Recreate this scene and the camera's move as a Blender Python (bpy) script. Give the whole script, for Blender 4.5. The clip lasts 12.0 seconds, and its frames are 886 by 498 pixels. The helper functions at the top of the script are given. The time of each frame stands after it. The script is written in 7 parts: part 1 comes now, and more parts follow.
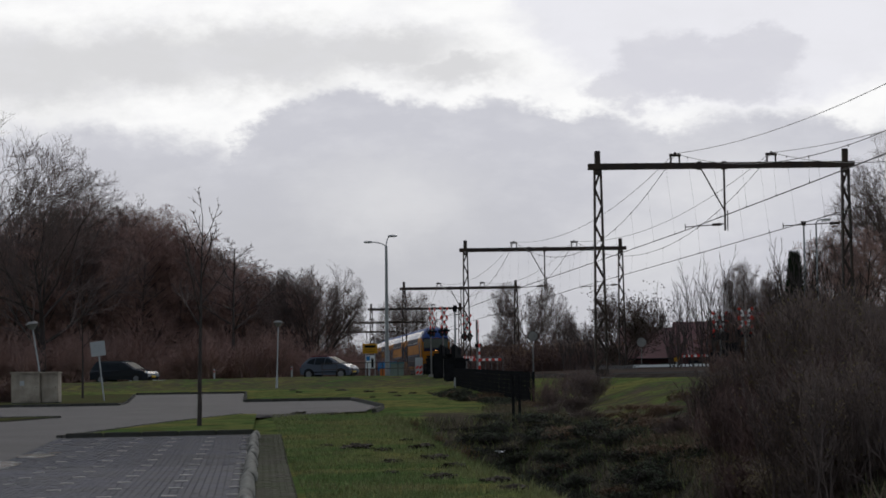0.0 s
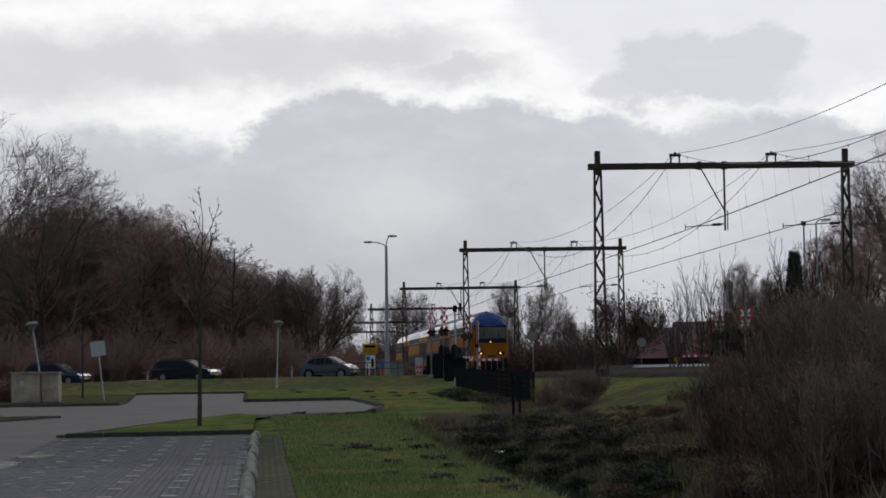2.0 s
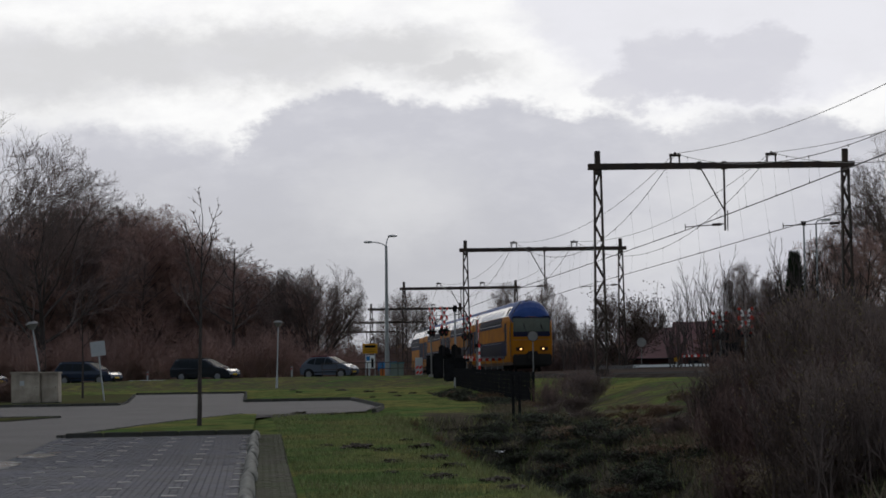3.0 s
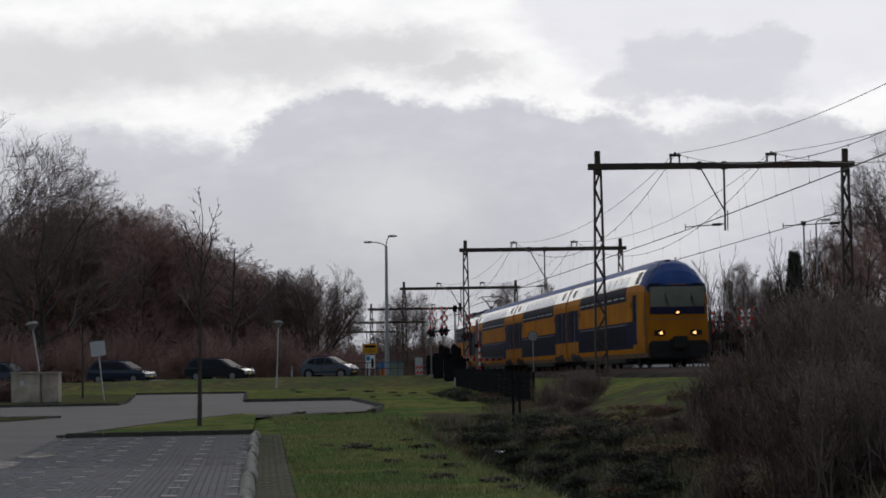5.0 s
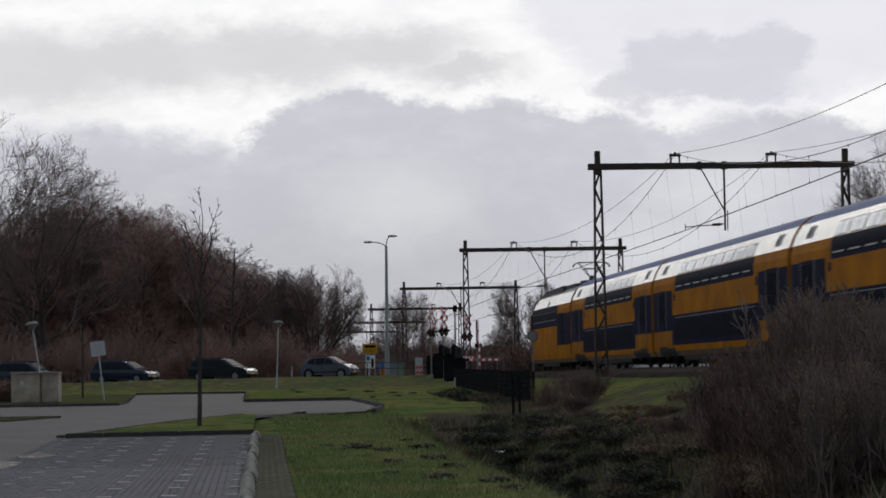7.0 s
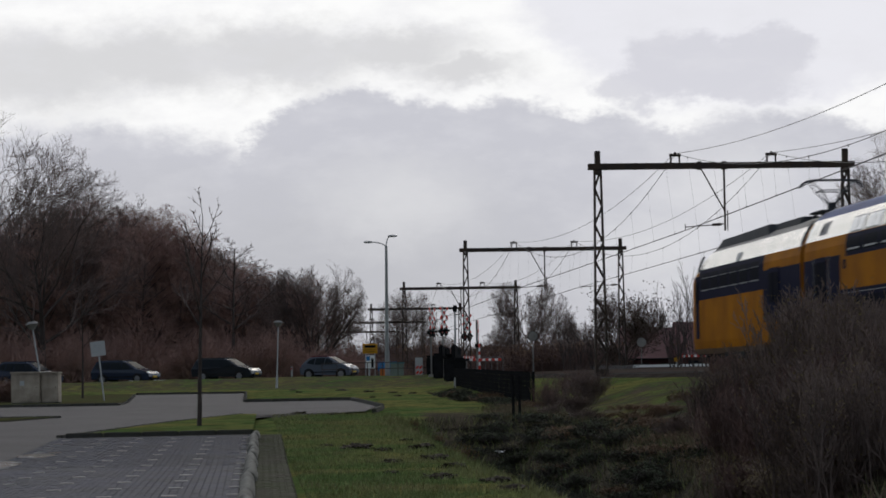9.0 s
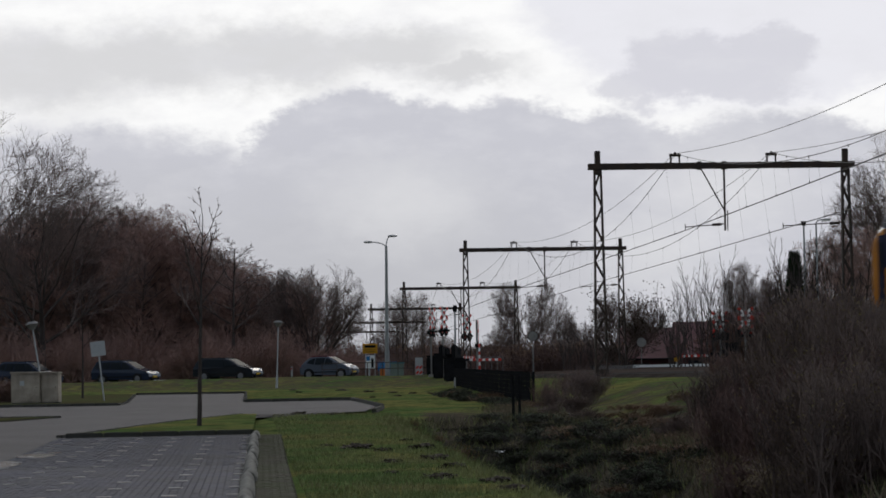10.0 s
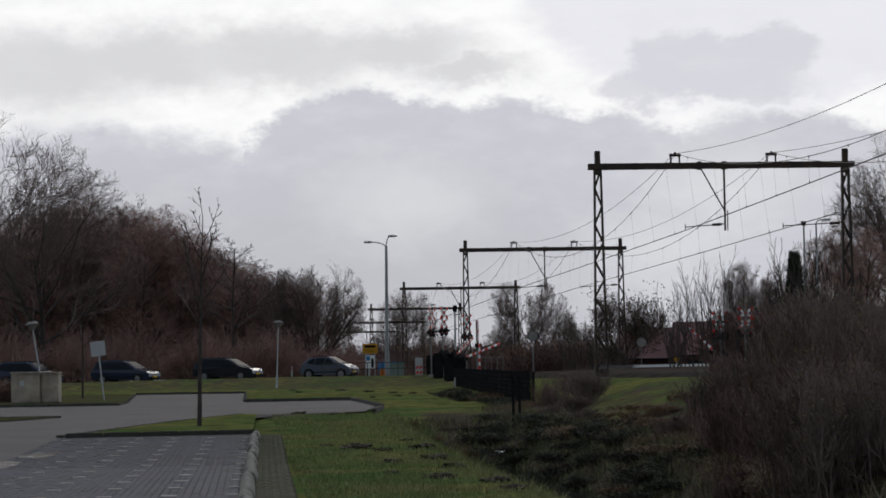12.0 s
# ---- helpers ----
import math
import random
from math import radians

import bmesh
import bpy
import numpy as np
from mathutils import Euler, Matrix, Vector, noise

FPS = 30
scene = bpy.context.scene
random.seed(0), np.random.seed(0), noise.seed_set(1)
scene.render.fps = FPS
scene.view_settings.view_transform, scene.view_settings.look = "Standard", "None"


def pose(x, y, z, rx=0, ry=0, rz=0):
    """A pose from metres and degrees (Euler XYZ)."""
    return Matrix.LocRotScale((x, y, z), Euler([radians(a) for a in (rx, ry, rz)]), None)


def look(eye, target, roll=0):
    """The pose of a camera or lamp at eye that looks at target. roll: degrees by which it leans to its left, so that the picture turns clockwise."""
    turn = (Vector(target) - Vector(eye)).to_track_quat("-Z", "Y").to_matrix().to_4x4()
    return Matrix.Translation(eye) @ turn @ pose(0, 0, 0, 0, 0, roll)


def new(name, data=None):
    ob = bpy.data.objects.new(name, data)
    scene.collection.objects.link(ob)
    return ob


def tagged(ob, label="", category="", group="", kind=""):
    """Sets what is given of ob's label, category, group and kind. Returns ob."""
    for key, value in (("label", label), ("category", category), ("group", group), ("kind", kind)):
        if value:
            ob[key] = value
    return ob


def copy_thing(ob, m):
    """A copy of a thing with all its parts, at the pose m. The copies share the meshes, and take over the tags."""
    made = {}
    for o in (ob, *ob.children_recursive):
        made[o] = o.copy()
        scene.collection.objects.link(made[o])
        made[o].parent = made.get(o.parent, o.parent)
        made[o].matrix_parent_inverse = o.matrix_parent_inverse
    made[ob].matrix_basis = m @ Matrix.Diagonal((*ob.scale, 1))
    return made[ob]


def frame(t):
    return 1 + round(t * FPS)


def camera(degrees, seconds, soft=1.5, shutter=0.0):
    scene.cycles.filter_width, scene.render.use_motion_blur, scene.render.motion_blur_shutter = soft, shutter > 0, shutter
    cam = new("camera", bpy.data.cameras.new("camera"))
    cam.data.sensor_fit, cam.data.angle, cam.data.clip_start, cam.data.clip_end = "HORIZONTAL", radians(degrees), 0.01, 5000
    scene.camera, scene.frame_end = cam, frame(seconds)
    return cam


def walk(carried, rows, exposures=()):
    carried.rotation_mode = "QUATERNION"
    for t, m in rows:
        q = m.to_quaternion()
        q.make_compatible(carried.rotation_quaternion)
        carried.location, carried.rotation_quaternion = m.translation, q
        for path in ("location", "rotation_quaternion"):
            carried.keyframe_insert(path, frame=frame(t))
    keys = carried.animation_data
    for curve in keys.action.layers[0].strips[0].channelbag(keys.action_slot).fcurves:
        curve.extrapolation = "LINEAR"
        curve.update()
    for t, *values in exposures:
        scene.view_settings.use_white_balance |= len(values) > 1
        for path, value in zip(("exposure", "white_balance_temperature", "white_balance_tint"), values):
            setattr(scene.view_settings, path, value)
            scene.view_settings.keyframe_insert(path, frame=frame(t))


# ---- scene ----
cam = camera(20.0, 12.0, soft=1.7, shutter=0.5)
EYE = (0.0, 0.0, 1.55)
walk(cam, [(0.0, look(EYE, (0, 100, 6.633), -1.0)), (12.0, look(EYE, (0, 100, 6.633), -1.0))],
     exposures=[(0.0, 0.0), (12.0, 0.0)])

# ---- daylight: a bright veiled sky, the sun hidden ahead and above ----
SUN_UP, SUN_TURN = 24.0, 3.0
world = bpy.data.worlds.new("sky")
scene.world = world
world.use_nodes = True
wn, wl = world.node_tree.nodes, world.node_tree.links
wn.clear()
w_out = wn.new("ShaderNodeOutputWorld")
w_sky = wn.new("ShaderNodeTexSky")
w_sky.sky_type, w_sky.sun_disc = "NISHITA", False
w_sky.sun_elevation, w_sky.sun_rotation = radians(SUN_UP), radians(SUN_TURN)
w_bg = wn.new("ShaderNodeBackground")
w_bg.inputs["Strength"].default_value = 0.05
w_cloud = wn.new("ShaderNodeBackground")
w_cloud.inputs["Color"].default_value = (0.60, 0.62, 0.68, 1)
w_cloud.inputs["Strength"].default_value = 0.42
# the cover is brightest round the hidden sun and dullest opposite
w_dir = wn.new("ShaderNodeTexCoord")
w_dot = wn.new("ShaderNodeVectorMath")
w_dot.operation = "DOT_PRODUCT"
w_dot.inputs[1].default_value = (math.sin(radians(SUN_TURN)) * math.cos(radians(SUN_UP)), math.cos(radians(SUN_TURN)) * math.cos(radians(SUN_UP)), math.sin(radians(SUN_UP)))
w_span = wn.new("ShaderNodeMapRange")
for w_i, w_v in enumerate((-1.0, 1.0, 0.19, 0.78)):
    w_span.inputs[1 + w_i].default_value = w_v
wl.new(w_dir.outputs["Generated"], w_dot.inputs[0])
wl.new(w_dot.outputs["Value"], w_span.inputs[0])
wl.new(w_span.outputs[0], w_cloud.inputs["Strength"])
w_add = wn.new("ShaderNodeAddShader")
wl.new(w_sky.outputs[0], w_bg.inputs["Color"])
wl.new(w_bg.outputs[0], w_add.inputs[0])
wl.new(w_cloud.outputs[0], w_add.inputs[1])
wl.new(w_add.outputs[0], w_out.inputs["Surface"])

sun = new("sun", bpy.data.lights.new("sun", "SUN"))
sun.data.energy, sun.data.angle, sun.data.color = 0.78, radians(32), (1.0, 0.95, 0.87)
sun_from = Vector((math.sin(radians(SUN_TURN)) * math.cos(radians(SUN_UP)),
                   math.cos(radians(SUN_TURN)) * math.cos(radians(SUN_UP)), math.sin(radians(SUN_UP))))
sun.matrix_world = look(sun_from * 50, (0, 0, 0))

# ---- materials ----
def mat(name, colour, rough=0.7, metal=0.0, vary=0.25, scale=6.0, bump=0.0, bump_scale=40.0, second=None,
        spec=0.2, coords="Object", glow=0.0, coat=0.0, each=0.0, stretch=(1, 1, 1)):
    """A principled surface with variation at two scales. second: colour of the large stains."""
    m = bpy.data.materials.new(name)
    m.use_nodes = True
    n, l = m.node_tree.nodes, m.node_tree.links
    p = n["Principled BSDF"]
    p.inputs["Roughness"].default_value = rough
    p.inputs["Metallic"].default_value = metal
    p.inputs["Specular IOR Level"].default_value = spec
    p.inputs["Coat Weight"].default_value = coat
    tex = n.new("ShaderNodeTexCoord")
    mp = n.new("ShaderNodeMapping")
    mp.inputs["Scale"].default_value = stretch
    l.new(tex.outputs[coords], mp.inputs[0])
    big = n.new("ShaderNodeTexNoise")
    big.inputs["Scale"].default_value, big.inputs["Detail"].default_value = scale, 5
    fine = n.new("ShaderNodeTexNoise")
    fine.inputs["Scale"].default_value, fine.inputs["Detail"].default_value = bump_scale, 4
    l.new(mp.outputs[0], big.inputs["Vector"])
    l.new(mp.outputs[0], fine.inputs["Vector"])
    ramp = n.new("ShaderNodeMapRange")
    ramp.inputs[1].default_value, ramp.inputs[2].default_value = 0.32, 0.68
    l.new(big.outputs["Fac"], ramp.inputs[0])
    mix = n.new("ShaderNodeMix")
    mix.data_type = "RGBA"
    other = second or tuple(c * (1 - vary) for c in colour)
    mix.inputs[6].default_value, mix.inputs[7].default_value = (*colour, 1), (*other, 1)
    l.new(ramp.outputs[0], mix.inputs[0])
    grain = n.new("ShaderNodeMapRange")
    grain.inputs[1].default_value, grain.inputs[2].default_value = 0.25, 0.75
    grain.inputs[3].default_value, grain.inputs[4].default_value = 1 - vary, 1 + vary
    l.new(fine.outputs["Fac"], grain.inputs[0])
    mul = n.new("ShaderNodeVectorMath")
    mul.operation = "SCALE"
    l.new(mix.outputs[2], mul.inputs[0])
    l.new(grain.outputs[0], mul.inputs["Scale"])
    out = mul.outputs[0]
    if each:
        info = n.new("ShaderNodeObjectInfo")
        r = n.new("ShaderNodeMapRange")
        r.inputs[3].default_value, r.inputs[4].default_value = 1 - each, 1 + each
        l.new(info.outputs["Random"], r.inputs[0])
        m2 = n.new("ShaderNodeVectorMath")
        m2.operation = "SCALE"
        l.new(out, m2.inputs[0])
        l.new(r.outputs[0], m2.inputs["Scale"])
        out = m2.outputs[0]
    l.new(out, p.inputs["Base Color"])
    if bump:
        b = n.new("ShaderNodeBump")
        b.inputs["Strength"].default_value, b.inputs["Distance"].default_value = bump, 0.05
        l.new(fine.outputs["Fac"], b.inputs["Height"])
        l.new(b.outputs[0], p.inputs["Normal"])
    if glow:
        p.inputs["Emission Color"].default_value = (*colour, 1)
        p.inputs["Emission Strength"].default_value = glow
    return m


M_BARK = mat("bark", (0.070, 0.056, 0.050), 0.9, vary=0.35, scale=2, bump=0.5, spec=0.2)
M_TWIG = mat("twig", (0.155, 0.112, 0.097), 0.9, vary=0.3, scale=0.8, second=(0.10, 0.078, 0.072), spec=0.2, each=0.15)
M_TWIG_RED = mat("red_twig", (0.33, 0.20, 0.165), 0.9, vary=0.3, scale=0.8, second=(0.21, 0.135, 0.116), spec=0.2, each=0.15)
M_STALK_RED = mat("red_stalk", (0.19, 0.122, 0.104), 0.9, vary=0.35, scale=2, second=(0.11, 0.08, 0.072), spec=0.05, each=0.3)
M_HEDGE = mat("hedge_twig", (0.19, 0.125, 0.108), 0.9, vary=0.3, scale=1, second=(0.12, 0.086, 0.078), spec=0.05, each=0.2)
M_STALK = mat("brown_stalk", (0.205, 0.152, 0.128), 0.9, vary=0.35, scale=2, second=(0.115, 0.091, 0.083), spec=0.05, each=0.3)
M_DRY = mat("dry_stem", (0.20, 0.130, 0.085), 0.9, vary=0.35, scale=3, second=(0.13, 0.09, 0.062), spec=0.2, each=0.2)
M_LEAF = mat("dull_leaf", (0.135, 0.120, 0.048), 0.8, vary=0.3, scale=3, second=(0.19, 0.135, 0.06), spec=0.05, each=0.2)
M_LEAF_BROWN = mat("brown_leaf", (0.22, 0.13, 0.08), 0.85, vary=0.3, scale=3, second=(0.14, 0.09, 0.06), spec=0.05, each=0.2)
M_CONIFER = mat("conifer_green", (0.022, 0.034, 0.018), 0.9, vary=0.3, scale=3, spec=0.0)
M_EVERGREEN = mat("evergreen", (0.076, 0.086, 0.056), 0.9, vary=0.3, scale=3, spec=0.0)
M_ASPHALT = mat("asphalt", (0.059, 0.055, 0.058), 0.75, vary=0.24, scale=0.35, bump=0.25, bump_scale=30, spec=0.06)
M_ROAD = mat("road_asphalt", (0.06, 0.06, 0.062), 0.8, vary=0.2, scale=0.4, bump=0.2, bump_scale=30)
M_CONCRETE = mat("concrete", (0.30, 0.29, 0.27), 0.85, vary=0.2, scale=1.2, second=(0.2, 0.195, 0.175), bump=0.2)
M_KERB = mat("kerb_concrete", (0.085, 0.08, 0.07), 0.9, vary=0.3, scale=1.5, second=(0.045, 0.045, 0.036), bump=0.3)
M_PAVER = mat("paver", (0.036, 0.040, 0.062), 0.7, spec=0.05, vary=0.12, scale=0.5, second=(0.031, 0.034, 0.046), bump=0.15, each=0.22, coords="Object")
M_PAVER_WHITE = mat("white_paver", (0.20, 0.20, 0.20), 0.7, vary=0.2, scale=3, each=0.1)
M_PATH = mat("path_paver", (0.070, 0.064, 0.048), 0.9, spec=0.03, vary=0.3, scale=1.4, second=(0.048, 0.056, 0.026), each=0.2)
M_STEEL_DARK = mat("dark_weathered_steel", (0.045, 0.038, 0.036), 0.7, 0.3, vary=0.3, scale=2, second=(0.07, 0.048, 0.036))
M_GALV = mat("galvanised_steel", (0.42, 0.43, 0.43), 0.5, 0.55, vary=0.15, scale=3)
M_WIRE = mat("wire", (0.03, 0.028, 0.028), 0.5, 0.6, vary=0.1)
M_INSUL = mat("insulator", (0.05, 0.035, 0.03), 0.4, vary=0.1)
M_BALLAST = mat("ballast", (0.065, 0.055, 0.047), 0.95, spec=0.0, vary=0.5, scale=1.0, bump=0.9, bump_scale=18)
M_RAIL = mat("rail_steel", (0.13, 0.085, 0.06), 0.55, 0.5, vary=0.3)
M_SLEEPER = mat("sleeper", (0.12, 0.11, 0.10), 0.9, vary=0.25, each=0.1)
M_WATER = mat("ditch_water", (0.012, 0.014, 0.010), 0.06, vary=0.2, scale=1, bump=0.04, bump_scale=6)
M_MOLE = mat("mole_soil", (0.058, 0.045, 0.030), 0.95, vary=0.4, scale=6, bump=0.9, bump_scale=30)
M_WHITE = mat("white_paint", (0.75, 0.75, 0.73), 0.45, vary=0.06, scale=4)
M_OFFWHITE = mat("grey_white_sheet", (0.42, 0.43, 0.43), 0.5, vary=0.08, scale=4)
M_RED = mat("red_paint", (0.62, 0.045, 0.03), 0.45, vary=0.1, scale=4)
M_BLACK = mat("black_paint", (0.014, 0.014, 0.015), 0.6, vary=0.2, scale=4, spec=0.06)
M_FENCE = mat("dark_fence", (0.019, 0.019, 0.020), 0.95, vary=0.4, scale=3, spec=0.0)
M_YELLOW_SIGN = mat("yellow_sign", (0.48, 0.235, 0.012), 0.45, vary=0.06, scale=4)
M_CABINET = mat("cabinet_concrete", (0.43, 0.37, 0.295), 0.85, vary=0.18, scale=2.0, second=(0.24, 0.20, 0.16), bump=0.1)
M_BRICK_DARK = mat("dark_red_brick", (0.105, 0.045, 0.042), 0.85, vary=0.2, scale=1.5)
M_ROOF_RED = mat("dark_red_cladding", (0.10, 0.035, 0.038), 0.7, vary=0.15, scale=0.8)
M_T_YELLOW = mat("train_yellow", (0.43, 0.162, 0.008), 0.45, vary=0.18, scale=0.7, second=(0.26, 0.10, 0.016), spec=0.06)
M_T_BLUE = mat("train_blue", (0.021, 0.022, 0.044), 0.4, vary=0.15, scale=1.2, spec=0.03)
M_T_SILVER = mat("train_silver_roof", (0.94, 0.89, 0.83), 0.24, 0.75, spec=0.6, vary=0.08, scale=0.8, second=(0.7, 0.68, 0.63))
M_T_ROOF = mat("train_roof_grey", (0.045, 0.05, 0.06), 0.6, vary=0.3, scale=1.5)
M_T_DOME = mat("train_dome_blue", (0.030, 0.062, 0.185), 0.6, vary=0.2, scale=1.2, spec=0.05)
M_T_GLASS = mat("train_window", (0.016, 0.017, 0.023), 0.3, vary=0.1, spec=0.012)
M_T_SCREEN = mat("windscreen", (0.05, 0.075, 0.07), 0.07, vary=0.2, scale=1.5, spec=0.7)
M_T_UNDER = mat("underframe", (0.022, 0.02, 0.019), 0.85, vary=0.3, scale=3)
M_T_SKIRT = mat("train_skirt_grime", (0.22, 0.13, 0.07), 0.7, vary=0.3, scale=1.2, second=(0.12, 0.08, 0.06))
M_LAMP = mat("headlamp_glow", (1.0, 0.46, 0.14), 0.3, glow=2.4, vary=0.0)
M_RED_LAMP = mat("red_lamp", (0.25, 0.01, 0.01), 0.3, vary=0.0)
M_TYRE = mat("tyre", (0.018, 0.018, 0.018), 0.85, vary=0.2)
M_RIM = mat("alloy_rim", (0.20, 0.20, 0.21), 0.45, 0.5, vary=0.1)
M_CAR_GLASS = mat("car_glass", (0.02, 0.024, 0.028), 0.04, vary=0.05, spec=0.02)
M_CAR_LIGHT = mat("car_headlight", (0.7, 0.72, 0.74), 0.12, vary=0.1, spec=0.8)
M_PLATE = mat("yellow_plate", (0.75, 0.48, 0.03), 0.5, vary=0.05)
M_C_DARK = mat("car_black_paint", (0.018, 0.021, 0.028), 0.12, 0.0, vary=0.05, spec=0.25)
M_C_NAVY = mat("car_navy_paint", (0.020, 0.028, 0.050), 0.12, 0.0, vary=0.05, spec=0.25)
M_C_GREY = mat("car_blue_grey_paint", (0.092, 0.106, 0.134), 0.18, 0.0, vary=0.06, spec=0.10)
M_C_ROOF = mat("car_dark_red_roof", (0.12, 0.018, 0.022), 0.6, vary=0.1)
M_TEAL = mat("teal_sheet", (0.10, 0.22, 0.24), 0.6, vary=0.15, scale=2)
M_BLUE_SHEET = mat("blue_sheet", (0.05, 0.20, 0.42), 0.55, vary=0.15, scale=2)
M_GREEN_BOX = mat("grey_green_box", (0.16, 0.20, 0.17), 0.7, vary=0.15, scale=2)
M_ORANGE = mat("orange_board", (0.55, 0.16, 0.03), 0.6, vary=0.1)
M_POLE = mat("lamp_pole_grey", (0.30, 0.31, 0.31), 0.5, 0.4, vary=0.12, scale=3)


def lawn_material():
    """Winter grass: green and yellowed patches, bare soil where the ground is rough and dry; its dark tone also holds
    bank shade.
    """
    m = bpy.data.materials.new("grass_ground")
    m.use_nodes = True
    n, l = m.node_tree.nodes, m.node_tree.links
    p = n["Principled BSDF"]
    p.inputs["Roughness"].default_value = 0.9
    p.inputs["Specular IOR Level"].default_value = 0.0
    tex = n.new("ShaderNodeTexCoord")

    def nz(scale, detail=5):
        t = n.new("ShaderNodeTexNoise")
        t.inputs["Scale"].default_value, t.inputs["Detail"].default_value = scale, detail
        l.new(tex.outputs["Object"], t.inputs["Vector"])
        return t

    def span(src, a, b, c=0.0, d=1.0):
        r = n.new("ShaderNodeMapRange")
        for i, v in enumerate((a, b, c, d)):
            r.inputs[1 + i].default_value = v
        l.new(src, r.inputs[0])
        return r.outputs[0]

    def blend(fac, a, b):
        x = n.new("ShaderNodeMix")
        x.data_type = "RGBA"
        l.new(fac, x.inputs[0])
        for i, v in ((6, a), (7, b)):
            if isinstance(v, tuple):
                x.inputs[i].default_value = (*v, 1)
            else:
                l.new(v, x.inputs[i])
        return x.outputs[2]

    big, mid, fine = nz(0.22), nz(1.6), nz(14, 6)
    green = blend(span(big.outputs["Fac"], 0.38, 0.62), (0.078, 0.118, 0.038), (0.158, 0.144, 0.050))
    green = blend(span(mid.outputs["Fac"], 0.48, 0.70), green, (0.034, 0.054, 0.020))
    green = blend(span(nz(0.7).outputs["Fac"], 0.60, 0.74), green, (0.075, 0.062, 0.026))
    # bare soil, toned darker to carry the shade among the ditch brambles
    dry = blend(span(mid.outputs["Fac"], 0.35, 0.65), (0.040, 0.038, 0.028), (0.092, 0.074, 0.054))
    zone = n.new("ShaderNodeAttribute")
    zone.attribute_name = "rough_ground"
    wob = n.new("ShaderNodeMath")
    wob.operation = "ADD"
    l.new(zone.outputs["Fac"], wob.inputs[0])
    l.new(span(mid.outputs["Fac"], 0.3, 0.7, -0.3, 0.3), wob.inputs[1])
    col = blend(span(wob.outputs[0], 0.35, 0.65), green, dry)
    mul = n.new("ShaderNodeVectorMath")
    mul.operation = "SCALE"
    l.new(col, mul.inputs[0])
    l.new(span(fine.outputs["Fac"], 0.25, 0.75, 0.55, 1.45), mul.inputs["Scale"])
    l.new(mul.outputs[0], p.inputs["Base Color"])
    b = n.new("ShaderNodeBump")
    b.inputs["Strength"].default_value, b.inputs["Distance"].default_value = 0.8, 0.06
    l.new(fine.outputs["Fac"], b.inputs["Height"])
    l.new(b.outputs[0], p.inputs["Normal"])
    return m


M_LAWN = lawn_material()
for m_flat in (M_CAR_GLASS, M_T_BLUE, M_T_GLASS, M_T_YELLOW):      # worn paint and tinted glass: little shine at a glance
    m_flat.node_tree.nodes["Principled BSDF"].inputs["IOR"].default_value = 1.12


